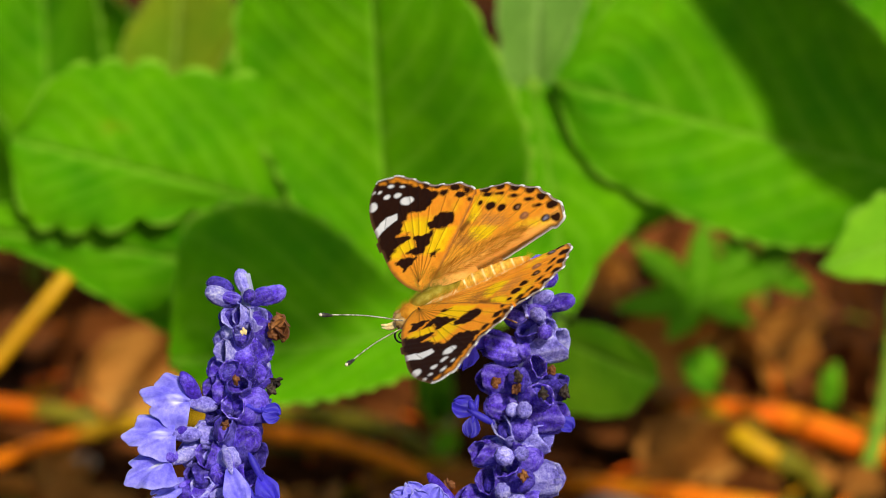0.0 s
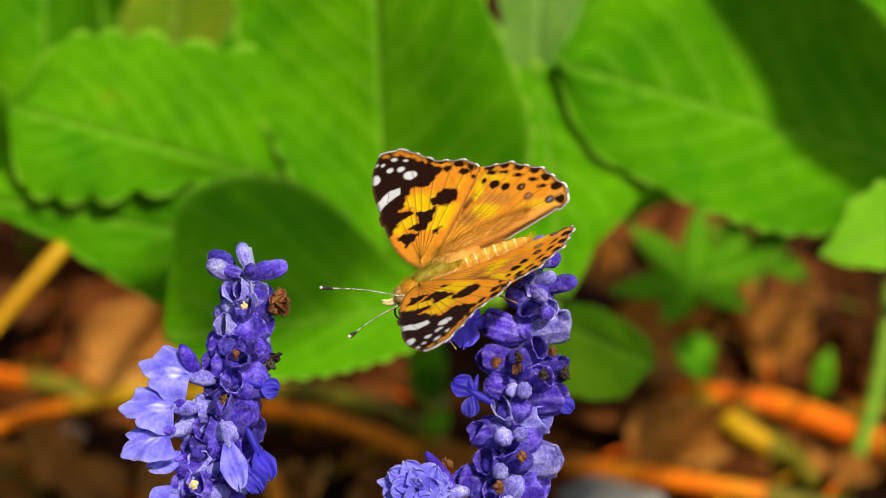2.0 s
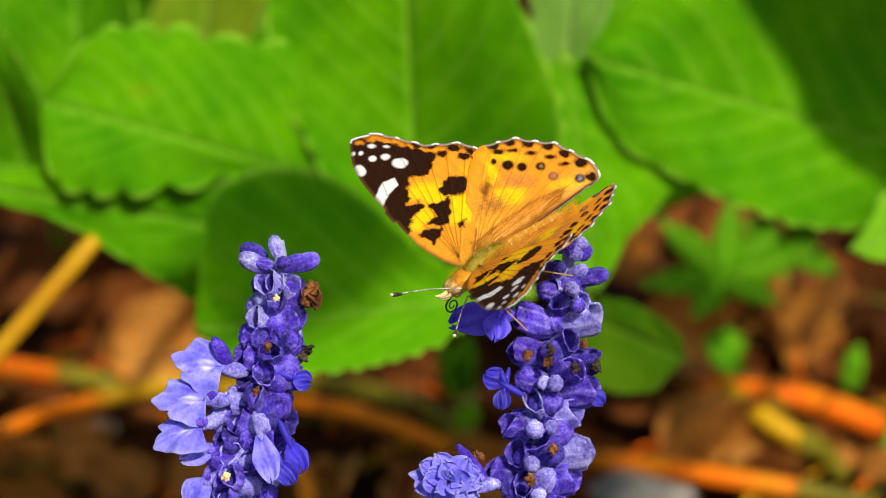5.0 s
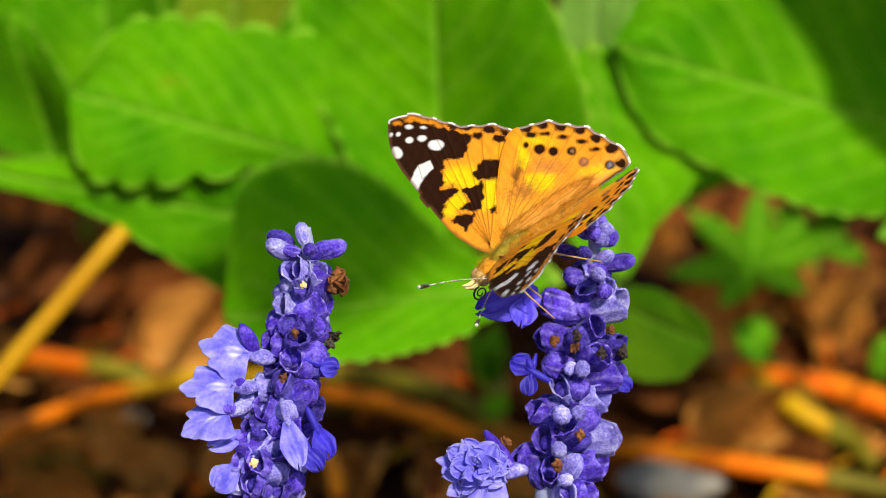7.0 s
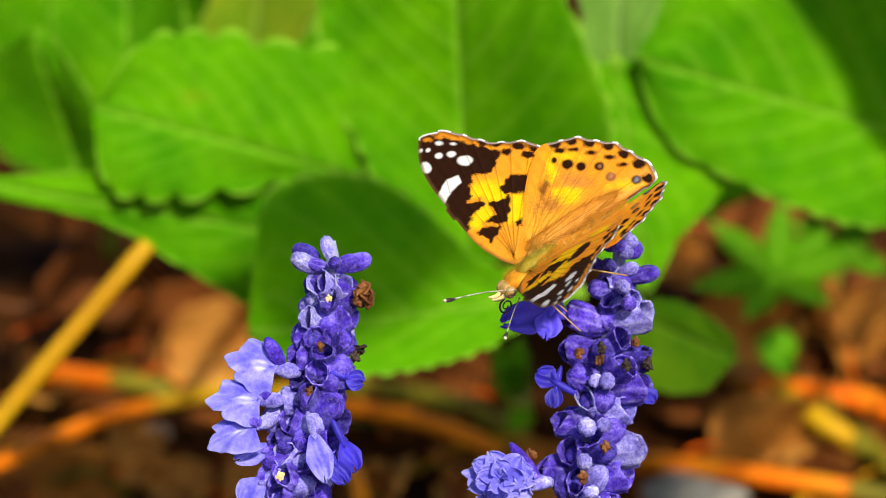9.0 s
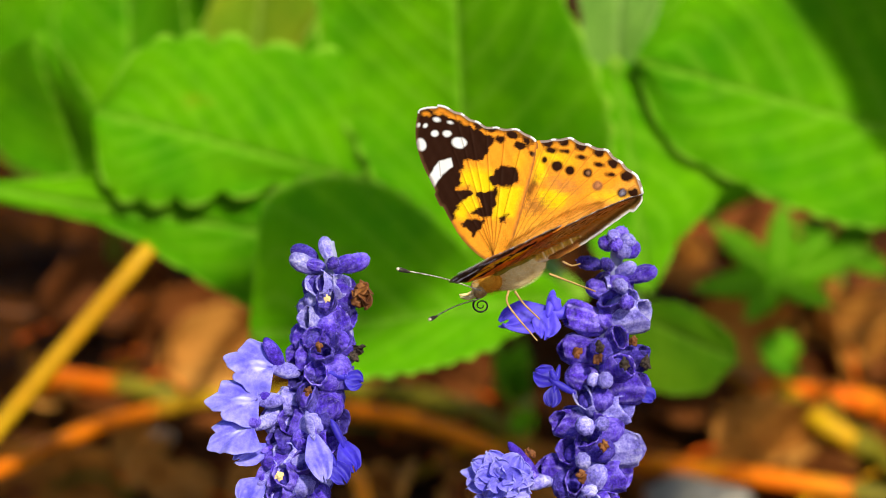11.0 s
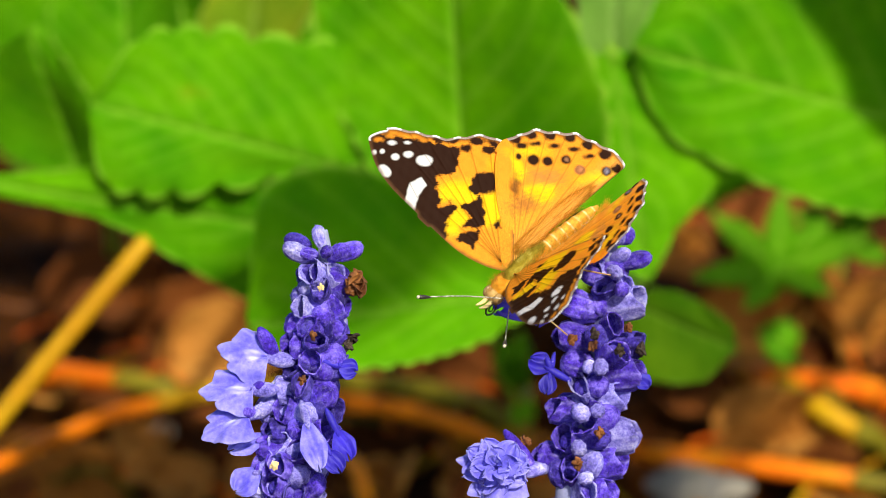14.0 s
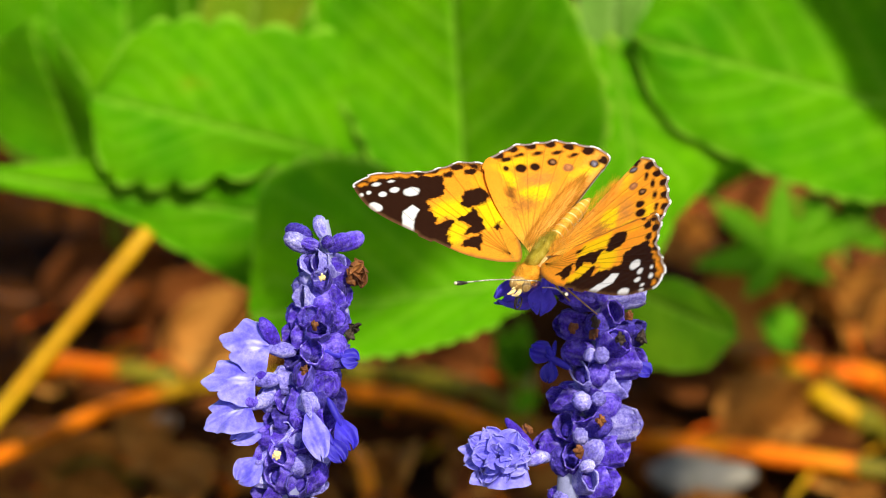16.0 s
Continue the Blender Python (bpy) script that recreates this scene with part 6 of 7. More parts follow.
RIGHT_FORE_ROWS = [
    (0.0, pose(0.00082, 0.00048, 0.00071, 9.6, -4.7, -4.8)),
    (0.5, pose(0.00072, 0.00044, 0.00062, 12.6, -4.7, -4.3)),
    (1.0, pose(0.00079, 0.00047, 0.00067, 13.0, -4.6, -4.3)),
    (1.5, pose(0.00073, 0.00047, 0.00066, 13.5, -4.9, -4.7)),
    (2.0, pose(0.00082, 0.00045, 0.00066, 11.9, -4.7, -4.6)),
    (2.2, pose(0.00060, 0.00036, 0.00047, 20.5, -3.7, -4.1)),
    (2.5, pose(0.00054, 0.00034, 0.00043, 22.7, -3.4, -4.1)),
    (3.0, pose(0.00049, 0.00028, 0.00031, 18.4, -2.4, -1.5)),
    (3.1, pose(0.00049, 0.00028, 0.00031, 18.4, -2.4, -1.5)),
    (3.2, pose(0.00018, 0.00007, 0.00027, 42.4, -0.1, -0.9)),
    (3.3, pose(-0.00029, 0.00077, -0.00060, 30.3, -2.7, -7.4)),
    (3.5, pose(-0.00029, 0.00077, -0.00060, 30.3, -2.7, -7.4)),
    (4.0, pose(-0.00065, 0.00098, -0.00045, 20.8, -4.4, -8.7)),
    (6.5, pose(-0.00012, 0.00085, -0.00060, 19.3, -6.9, -11.9)),
    (7.0, pose(-0.00005, 0.00081, -0.00066, 19.5, -7.2, -12.6)),
    (7.5, pose(-0.00008, 0.00088, -0.00057, 18.8, -7.1, -13.0)),
    (8.0, pose(-0.00011, 0.00094, -0.00048, 18.1, -7.1, -13.4)),
    (8.5, pose(-0.00016, 0.00100, -0.00039, 17.4, -7.1, -13.8)),
    (9.0, pose(-0.00019, 0.00107, -0.00031, 16.7, -7.0, -14.3)),
    (11.4, pose(0.00042, 0.00025, 0.00031, 36.9, -1.3, -2.5)),
    (11.5, pose(0.00045, 0.00026, 0.00030, 33.0, -1.4, -1.8)),
    (11.6, pose(0.00048, 0.00027, 0.00029, 29.1, -1.5, -1.1)),
    (11.7, pose(0.00046, 0.00026, 0.00030, 32.4, -1.4, -1.7)),
    (11.8, pose(0.00043, 0.00026, 0.00030, 35.0, -1.3, -2.1)),
    (11.9, pose(0.00040, 0.00024, 0.00031, 39.5, -1.2, -2.9)),
    (12.0, pose(0.00034, 0.00023, 0.00032, 46.0, -1.0, -4.0)),
    (12.1, pose(0.00034, 0.00023, 0.00032, 46.0, -1.0, -4.0)),
    (12.2, pose(0.00034, 0.00023, 0.00032, 44.2, -1.0, -3.6)),
    (12.3, pose(0.00032, 0.00022, 0.00033, 36.9, -1.2, -1.8)),
    (12.4, pose(0.00029, 0.00022, 0.00034, 28.1, -1.4, 0.4)),
    (12.5, pose(0.00029, 0.00022, 0.00034, 27.7, -1.4, 0.5)),
    (12.6, pose(0.00028, 0.00022, 0.00034, 29.5, -1.2, 0.3)),
    (12.7, pose(0.00027, 0.00021, 0.00034, 30.6, -1.1, 0.2)),
    (12.8, pose(0.00024, 0.00021, 0.00034, 34.3, -0.8, -0.1)),
    (12.9, pose(0.00020, 0.00019, 0.00035, 41.7, -0.2, -0.8)),
    (13.0, pose(0.00019, 0.00019, 0.00035, 42.4, -0.1, -0.9)),
    (13.1, pose(0.00019, 0.00019, 0.00035, 42.4, -0.1, -0.9)),
    (13.2, pose(0.00022, 0.00020, 0.00035, 38.0, -0.5, -0.5)),
    (13.3, pose(0.00028, 0.00021, 0.00034, 29.1, -1.2, 0.3)),
    (13.4, pose(0.00009, 0.00018, 0.00035, 27.3, -1.0, 2.5)),
    (13.5, pose(-0.00037, 0.00036, 0.00007, 20.2, -1.9, 3.5)),
    (13.6, pose(-0.00032, 0.00044, -0.00018, 16.1, -3.3, -0.2)),
    (13.7, pose(-0.00014, 0.00053, -0.00018, 22.6, -1.5, -1.5)),
    (14.0, pose(-0.00008, 0.00056, -0.00019, 24.6, -1.0, -2.1)),
    (14.2, pose(-0.00012, 0.00058, -0.00025, 25.1, -0.9, -2.2)),
    (14.3, pose(-0.00025, 0.00062, -0.00042, 26.9, -0.5, -2.5)),
    (14.4, pose(-0.00040, 0.00066, -0.00061, 28.7, -0.1, -2.9)),
    (14.5, pose(-0.00043, 0.00067, -0.00065, 29.1, -0.0, -2.9)),
    (14.6, pose(-0.00048, 0.00073, -0.00060, 27.7, -0.2, -2.9)),
    (14.7, pose(-0.00061, 0.00088, -0.00048, 24.4, -0.5, -2.9)),
    (14.8, pose(-0.00071, 0.00101, -0.00037, 21.6, -0.8, -2.9)),
    (15.0, pose(-0.00079, 0.00110, -0.00030, 19.7, -0.9, -2.9)),
    (15.1, pose(-0.00061, 0.00088, -0.00048, 24.4, -0.5, -2.9)),
    (15.2, pose(-0.00045, 0.00069, -0.00063, 28.6, -0.1, -2.9)),
    (15.4, pose(-0.00045, 0.00069, -0.00063, 28.6, -0.1, -2.9)),
    (15.5, pose(-0.00057, 0.00084, -0.00051, 25.3, -0.4, -2.9)),
    (15.6, pose(-0.00061, 0.00088, -0.00048, 24.4, -0.5, -2.9)),
    (15.8, pose(-0.00062, 0.00090, -0.00046, 23.9, -0.5, -2.9)),
    (15.9, pose(-0.00091, 0.00146, -0.00022, 14.6, -2.4, -4.8)),
    (16.0, pose(-0.00099, 0.00169, -0.00017, 11.1, -3.3, -6.0)),
]
RIGHT_HIND_ROWS = [
    (0.0, pose(0.00082, 0.00048, 0.00071, 9.6, -4.7, -4.8)),
    (0.5, pose(0.00072, 0.00044, 0.00062, 12.6, -4.7, -4.3)),
    (1.0, pose(0.00079, 0.00047, 0.00067, 13.0, -4.6, -4.3)),
    (1.5, pose(0.00073, 0.00047, 0.00066, 13.5, -4.9, -4.7)),
    (2.0, pose(0.00082, 0.00045, 0.00066, 11.9, -4.7, -4.6)),
    (2.2, pose(0.00060, 0.00036, 0.00047, 20.5, -3.7, -4.1)),
    (2.5, pose(0.00054, 0.00034, 0.00043, 22.7, -3.4, -4.1)),
    (3.0, pose(0.00049, 0.00028, 0.00031, 18.4, -2.4, -1.5)),
    (3.1, pose(0.00049, 0.00028, 0.00031, 18.4, -2.4, -1.5)),
    (3.2, pose(0.00018, 0.00007, 0.00027, 42.4, -0.1, -0.9)),
    (3.3, pose(0.00038, 0.00044, -0.00079, 31.1, -5.1, -7.4)),
    (3.5, pose(0.00038, 0.00044, -0.00079, 31.1, -5.1, -7.4)),
    (4.0, pose(0.00002, 0.00065, -0.00064, 21.6, -6.8, -8.7)),
    (6.5, pose(-0.00002, 0.00115, -0.00069, 21.5, -10.2, -14.4)),
    (7.0, pose(0.00005, 0.00111, -0.00075, 21.7, -10.5, -15.1)),
    (7.5, pose(0.00002, 0.00118, -0.00066, 21.0, -10.4, -15.5)),
    (8.0, pose(-0.00001, 0.00124, -0.00057, 20.3, -10.4, -15.9)),
    (8.5, pose(-0.00006, 0.00130, -0.00048, 19.6, -10.4, -16.3)),
    (9.0, pose(-0.00009, 0.00137, -0.00040, 18.9, -10.3, -16.8)),
    (11.4, pose(0.00042, 0.00025, 0.00031, 36.9, -1.3, -2.5)),
    (11.5, pose(0.00045, 0.00026, 0.00030, 33.0, -1.4, -1.8)),
    (11.6, pose(0.00048, 0.00027, 0.00029, 29.1, -1.5, -1.1)),
    (11.7, pose(0.00046, 0.00026, 0.00030, 32.4, -1.4, -1.7)),
    (11.8, pose(0.00043, 0.00026, 0.00030, 35.0, -1.3, -2.1)),
    (11.9, pose(0.00040, 0.00024, 0.00031, 39.5, -1.2, -2.9)),
    (12.0, pose(0.00034, 0.00023, 0.00032, 46.0, -1.0, -4.0)),
    (12.1, pose(0.00034, 0.00023, 0.00032, 46.0, -1.0, -4.0)),
    (12.2, pose(0.00034, 0.00023, 0.00032, 44.2, -1.0, -3.6)),
    (12.3, pose(0.00032, 0.00022, 0.00033, 36.9, -1.2, -1.8)),
    (12.4, pose(0.00029, 0.00022, 0.00034, 28.1, -1.4, 0.4)),
    (12.5, pose(0.00029, 0.00022, 0.00034, 27.7, -1.4, 0.5)),
    (12.6, pose(0.00028, 0.00022, 0.00034, 29.5, -1.2, 0.3)),
    (12.7, pose(0.00027, 0.00021, 0.00034, 30.6, -1.1, 0.2)),
    (12.8, pose(0.00024, 0.00021, 0.00034, 34.3, -0.8, -0.1)),
    (12.9, pose(0.00020, 0.00019, 0.00035, 41.7, -0.2, -0.8)),
    (13.0, pose(0.00019, 0.00019, 0.00035, 42.4, -0.1, -0.9)),
    (13.1, pose(0.00019, 0.00019, 0.00035, 42.4, -0.1, -0.9)),
    (13.2, pose(0.00022, 0.00020, 0.00035, 38.0, -0.5, -0.5)),
    (13.3, pose(0.00028, 0.00021, 0.00034, 29.1, -1.2, 0.3)),
    (13.4, pose(0.00009, 0.00018, 0.00035, 27.3, -1.0, 2.5)),
    (13.5, pose(-0.00018, 0.00033, 0.00003, 22.7, -1.3, 4.5)),
    (13.6, pose(0.00006, 0.00039, -0.00027, 21.1, -2.0, 1.8)),
    (13.7, pose(0.00024, 0.00048, -0.00027, 27.6, -0.2, 0.5)),
    (14.0, pose(0.00030, 0.00051, -0.00028, 29.6, 0.3, -0.1)),
    (14.2, pose(0.00028, 0.00055, -0.00028, 29.8, -0.2, -0.3)),
    (14.3, pose(0.00021, 0.00067, -0.00029, 30.4, -1.8, -0.9)),
    (14.4, pose(0.00013, 0.00081, -0.00030, 31.1, -3.6, -1.5)),
    (14.5, pose(0.00011, 0.00083, -0.00031, 31.3, -3.9, -1.7)),
    (14.6, pose(0.00009, 0.00079, -0.00031, 29.9, -3.9, -1.7)),
    (14.7, pose(0.00005, 0.00069, -0.00034, 26.8, -3.9, -1.7)),
    (14.8, pose(0.00001, 0.00061, -0.00035, 24.1, -4.0, -1.7)),
    (15.0, pose(-0.00001, 0.00055, -0.00036, 22.3, -4.0, -1.7)),
    (15.1, pose(0.00005, 0.00069, -0.00034, 26.8, -3.9, -1.7)),
    (15.2, pose(0.00011, 0.00082, -0.00031, 30.8, -3.9, -1.7)),
    (15.4, pose(0.00011, 0.00082, -0.00031, 30.8, -3.9, -1.7)),
    (15.5, pose(0.00006, 0.00072, -0.00033, 27.7, -3.9, -1.7)),
    (15.6, pose(0.00005, 0.00069, -0.00034, 26.8, -3.9, -1.7)),
    (15.8, pose(0.00004, 0.00068, -0.00034, 26.3, -3.9, -1.7)),
    (15.9, pose(-0.00008, 0.00061, -0.00034, 17.9, -4.2, -3.3)),
    (16.0, pose(-0.00013, 0.00065, -0.00032, 15.1, -4.4, -4.4)),
]
LEFT_FORE_ROWS = [
    (0.0, pose(-0.00082, -0.00048, -0.00071, -8.8, 4.7, 4.8)),
    (0.5, pose(-0.00072, -0.00044, -0.00062, -11.9, 4.7, 4.3)),
    (1.0, pose(-0.00079, -0.00047, -0.00067, -12.3, 4.6, 4.3)),
    (1.5, pose(-0.00073, -0.00047, -0.00066, -12.7, 4.9, 4.7)),
    (2.0, pose(-0.00082, -0.00045, -0.00066, -11.1, 4.7, 4.6)),
    (2.2, pose(-0.00060, -0.00036, -0.00047, -20.0, 3.7, 4.1)),
    (2.5, pose(-0.00054, -0.00034, -0.00043, -22.2, 3.4, 4.1)),
    (3.0, pose(-0.00049, -0.00028, -0.00031, -18.3, 2.4, 1.5)),
    (3.1, pose(-0.00049, -0.00028, -0.00031, -18.3, 2.4, 1.5)),
    (3.2, pose(-0.00018, -0.00007, -0.00027, -42.4, 0.1, 0.9)),
    (3.3, pose(0.00116, 0.00059, -0.00061, -35.4, -9.9, -17.7)),
    (3.5, pose(0.00116, 0.00059, -0.00061, -35.4, -9.9, -17.7)),
    (4.0, pose(0.00152, 0.00038, -0.00076, -26.0, -8.2, -16.4)),
    (6.5, pose(0.00016, 0.00010, -0.00104, -35.1, -8.8, -5.4)),
    (7.0, pose(0.00009, 0.00014, -0.00098, -35.2, -8.5, -4.7)),
    (7.5, pose(0.00012, 0.00007, -0.00107, -34.4, -8.6, -4.3)),
    (8.0, pose(0.00015, 0.00001, -0.00116, -33.7, -8.6, -3.9)),
    (8.5, pose(0.00020, -0.00005, -0.00125, -32.9, -8.6, -3.5)),
    (9.0, pose(0.00023, -0.00012, -0.00133, -32.2, -8.7, -3.0)),
    (11.4, pose(-0.00042, -0.00025, -0.00031, -36.8, 1.3, 2.5)),
    (11.5, pose(-0.00045, -0.00026, -0.00030, -32.9, 1.4, 1.8)),
    (11.6, pose(-0.00048, -0.00027, -0.00029, -29.0, 1.5, 1.1)),
    (11.7, pose(-0.00046, -0.00026, -0.00030, -32.2, 1.4, 1.7)),
    (11.8, pose(-0.00043, -0.00026, -0.00030, -34.8, 1.3, 2.1)),
    (11.9, pose(-0.00040, -0.00024, -0.00031, -39.4, 1.2, 2.9)),
    (12.0, pose(-0.00034, -0.00023, -0.00032, -45.9, 1.0, 4.0)),
    (12.1, pose(-0.00034, -0.00023, -0.00032, -45.9, 1.0, 4.0)),
    (12.2, pose(-0.00034, -0.00023, -0.00032, -44.1, 1.0, 3.6)),
    (12.3, pose(-0.00032, -0.00022, -0.00033, -36.8, 1.2, 1.8)),
    (12.4, pose(-0.00029, -0.00022, -0.00034, -28.1, 1.4, -0.4)),
    (12.5, pose(-0.00029, -0.00022, -0.00034, -27.7, 1.4, -0.5)),
    (12.6, pose(-0.00028, -0.00022, -0.00034, -29.5, 1.2, -0.3)),
    (12.7, pose(-0.00027, -0.00021, -0.00034, -30.6, 1.1, -0.2)),
    (12.8, pose(-0.00024, -0.00021, -0.00034, -34.3, 0.8, 0.1)),
    (12.9, pose(-0.00020, -0.00019, -0.00035, -41.7, 0.2, 0.8)),
    (13.0, pose(-0.00019, -0.00019, -0.00035, -42.4, 0.1, 0.9)),
    (13.1, pose(-0.00019, -0.00019, -0.00035, -42.4, 0.1, 0.9)),
    (13.2, pose(-0.00022, -0.00020, -0.00035, -38.0, 0.5, 0.5)),
    (13.3, pose(-0.00028, -0.00021, -0.00034, -29.1, 1.2, -0.3)),
    (13.4, pose(-0.00009, -0.00018, -0.00035, -27.4, 1.0, -2.5)),
    (13.5, pose(0.00050, -0.00005, -0.00073, -29.4, -2.6, -6.9)),
    (13.6, pose(0.00058, 0.00016, -0.00113, -34.2, -5.9, -6.6)),
    (13.7, pose(0.00040, 0.00007, -0.00113, -40.3, -7.7, -5.3)),
    (14.0, pose(0.00034, 0.00004, -0.00112, -42.4, -8.2, -4.7)),
    (14.2, pose(0.00046, 0.00009, -0.00113, -42.5, -8.7, -7.0)),
    (14.3, pose(0.00087, 0.00022, -0.00114, -42.7, -10.2, -14.3)),
    (14.4, pose(0.00131, 0.00037, -0.00115, -43.0, -12.0, -22.4)),
    (14.5, pose(0.00140, 0.00040, -0.00115, -43.0, -12.3, -23.9)),
    (14.6, pose(0.00126, 0.00036, -0.00109, -41.1, -11.2, -21.6)),
    (14.7, pose(0.00095, 0.00025, -0.00094, -36.5, -8.7, -16.0)),
    (14.8, pose(0.00068, 0.00016, -0.00082, -32.6, -6.5, -11.2)),
    (15.0, pose(0.00050, 0.00010, -0.00073, -30.0, -5.0, -8.0)),
    (15.1, pose(0.00095, 0.00025, -0.00094, -36.5, -8.7, -16.0)),
    (15.2, pose(0.00135, 0.00039, -0.00113, -42.4, -11.9, -23.1)),
    (15.4, pose(0.00135, 0.00039, -0.00113, -42.4, -11.9, -23.1)),
    (15.5, pose(0.00104, 0.00028, -0.00098, -37.8, -9.4, -17.6)),
    (15.6, pose(0.00095, 0.00025, -0.00094, -36.5, -8.7, -16.0)),
    (15.8, pose(0.00090, 0.00024, -0.00092, -35.9, -8.3, -15.2)),
    (15.9, pose(0.00051, -0.00045, -0.00115, -27.4, -6.8, -8.8)),
    (16.0, pose(0.00052, -0.00082, -0.00143, -25.7, -8.0, -9.4)),
]
LEFT_HIND_ROWS = [
    (0.0, pose(-0.00082, -0.00048, -0.00071, -8.8, 4.7, 4.8)),
    (0.5, pose(-0.00072, -0.00044, -0.00062, -11.9, 4.7, 4.3)),
    (1.0, pose(-0.00079, -0.00047, -0.00067, -12.3, 4.6, 4.3)),
    (1.5, pose(-0.00073, -0.00047, -0.00066, -12.7, 4.9, 4.7)),
    (2.0, pose(-0.00082, -0.00045, -0.00066, -11.1, 4.7, 4.6)),
    (2.2, pose(-0.00060, -0.00036, -0.00047, -20.0, 3.7, 4.1)),
    (2.5, pose(-0.00054, -0.00034, -0.00043, -22.2, 3.4, 4.1)),
    (3.0, pose(-0.00049, -0.00028, -0.00031, -18.3, 2.4, 1.5)),
    (3.1, pose(-0.00049, -0.00028, -0.00031, -18.3, 2.4, 1.5)),
    (3.2, pose(-0.00018, -0.00007, -0.00027, -42.4, 0.1, 0.9)),
    (3.3, pose(0.00006, 0.00086, -0.00101, -32.3, -12.0, -18.7)),
    (3.5, pose(0.00006, 0.00086, -0.00101, -32.3, -12.0, -18.7)),
    (4.0, pose(0.00042, 0.00065, -0.00116, -22.9, -10.3, -17.4)),
    (6.5, pose(0.00007, 0.00061, -0.00083, -31.1, -7.5, -11.9)),
    (7.0, pose(-0.00000, 0.00065, -0.00077, -31.2, -7.2, -11.2)),
    (7.5, pose(0.00003, 0.00058, -0.00086, -30.4, -7.3, -10.8)),
    (8.0, pose(0.00006, 0.00052, -0.00095, -29.7, -7.3, -10.4)),
    (8.5, pose(0.00011, 0.00046, -0.00104, -28.9, -7.3, -10.0)),
    (9.0, pose(0.00014, 0.00039, -0.00112, -28.2, -7.4, -9.5)),
    (11.4, pose(-0.00042, -0.00025, -0.00031, -36.8, 1.3, 2.5)),
    (11.5, pose(-0.00045, -0.00026, -0.00030, -32.9, 1.4, 1.8)),
    (11.6, pose(-0.00048, -0.00027, -0.00029, -29.0, 1.5, 1.1)),
    (11.7, pose(-0.00046, -0.00026, -0.00030, -32.2, 1.4, 1.7)),
    (11.8, pose(-0.00043, -0.00026, -0.00030, -34.8, 1.3, 2.1)),
    (11.9, pose(-0.00040, -0.00024, -0.00031, -39.4, 1.2, 2.9)),
    (12.0, pose(-0.00034, -0.00023, -0.00032, -45.9, 1.0, 4.0)),
    (12.1, pose(-0.00034, -0.00023, -0.00032, -45.9, 1.0, 4.0)),
    (12.2, pose(-0.00034, -0.00023, -0.00032, -44.1, 1.0, 3.6)),
    (12.3, pose(-0.00032, -0.00022, -0.00033, -36.8, 1.2, 1.8)),
    (12.4, pose(-0.00029, -0.00022, -0.00034, -28.1, 1.4, -0.4)),
    (12.5, pose(-0.00029, -0.00022, -0.00034, -27.7, 1.4, -0.5)),
    (12.6, pose(-0.00028, -0.00022, -0.00034, -29.5, 1.2, -0.3)),
    (12.7, pose(-0.00027, -0.00021, -0.00034, -30.6, 1.1, -0.2)),
    (12.8, pose(-0.00024, -0.00021, -0.00034, -34.3, 0.8, 0.1)),
    (12.9, pose(-0.00020, -0.00019, -0.00035, -41.7, 0.2, 0.8)),
    (13.0, pose(-0.00019, -0.00019, -0.00035, -42.4, 0.1, 0.9)),
    (13.1, pose(-0.00019, -0.00019, -0.00035, -42.4, 0.1, 0.9)),
    (13.2, pose(-0.00022, -0.00020, -0.00035, -38.0, 0.5, 0.5)),
    (13.3, pose(-0.00028, -0.00021, -0.00034, -29.1, 1.2, -0.3)),
    (13.4, pose(-0.00009, -0.00018, -0.00035, -27.4, 1.0, -2.5)),
    (13.5, pose(0.00026, -0.00013, -0.00097, -26.6, -4.0, -8.8)),
    (13.6, pose(0.00009, 0.00001, -0.00162, -28.6, -8.7, -10.3)),
    (13.7, pose(-0.00009, -0.00008, -0.00162, -34.7, -10.5, -9.0)),
    (14.0, pose(-0.00015, -0.00011, -0.00161, -36.8, -11.0, -8.4)),
    (14.2, pose(-0.00009, -0.00007, -0.00161, -36.9, -11.3, -8.9)),
    (14.3, pose(0.00012, 0.00007, -0.00160, -37.1, -12.5, -10.5)),
    (14.4, pose(0.00035, 0.00023, -0.00159, -37.3, -13.8, -12.3)),
    (14.5, pose(0.00040, 0.00026, -0.00159, -37.3, -14.1, -12.6)),
    (14.6, pose(0.00045, 0.00018, -0.00146, -34.7, -13.1, -11.9)),
    (14.7, pose(0.00057, -0.00000, -0.00117, -28.7, -11.0, -10.1)),
    (14.8, pose(0.00067, -0.00016, -0.00092, -23.5, -9.2, -8.5)),
    (15.0, pose(0.00074, -0.00027, -0.00075, -20.0, -8.0, -7.5)),
    (15.1, pose(0.00057, -0.00000, -0.00117, -28.7, -11.0, -10.1)),
    (15.2, pose(0.00042, 0.00023, -0.00155, -36.5, -13.8, -12.4)),
    (15.4, pose(0.00042, 0.00023, -0.00155, -36.5, -13.8, -12.4)),
    (15.5, pose(0.00053, 0.00005, -0.00126, -30.4, -11.6, -10.6)),
    (15.6, pose(0.00057, -0.00000, -0.00117, -28.7, -11.0, -10.1)),
    (15.8, pose(0.00058, -0.00003, -0.00113, -27.8, -10.7, -9.8)),
    (15.9, pose(0.00067, -0.00006, -0.00083, -17.4, -9.2, -10.1)),
    (16.0, pose(0.00062, 0.00008, -0.00088, -15.6, -10.0, -11.8)),
]
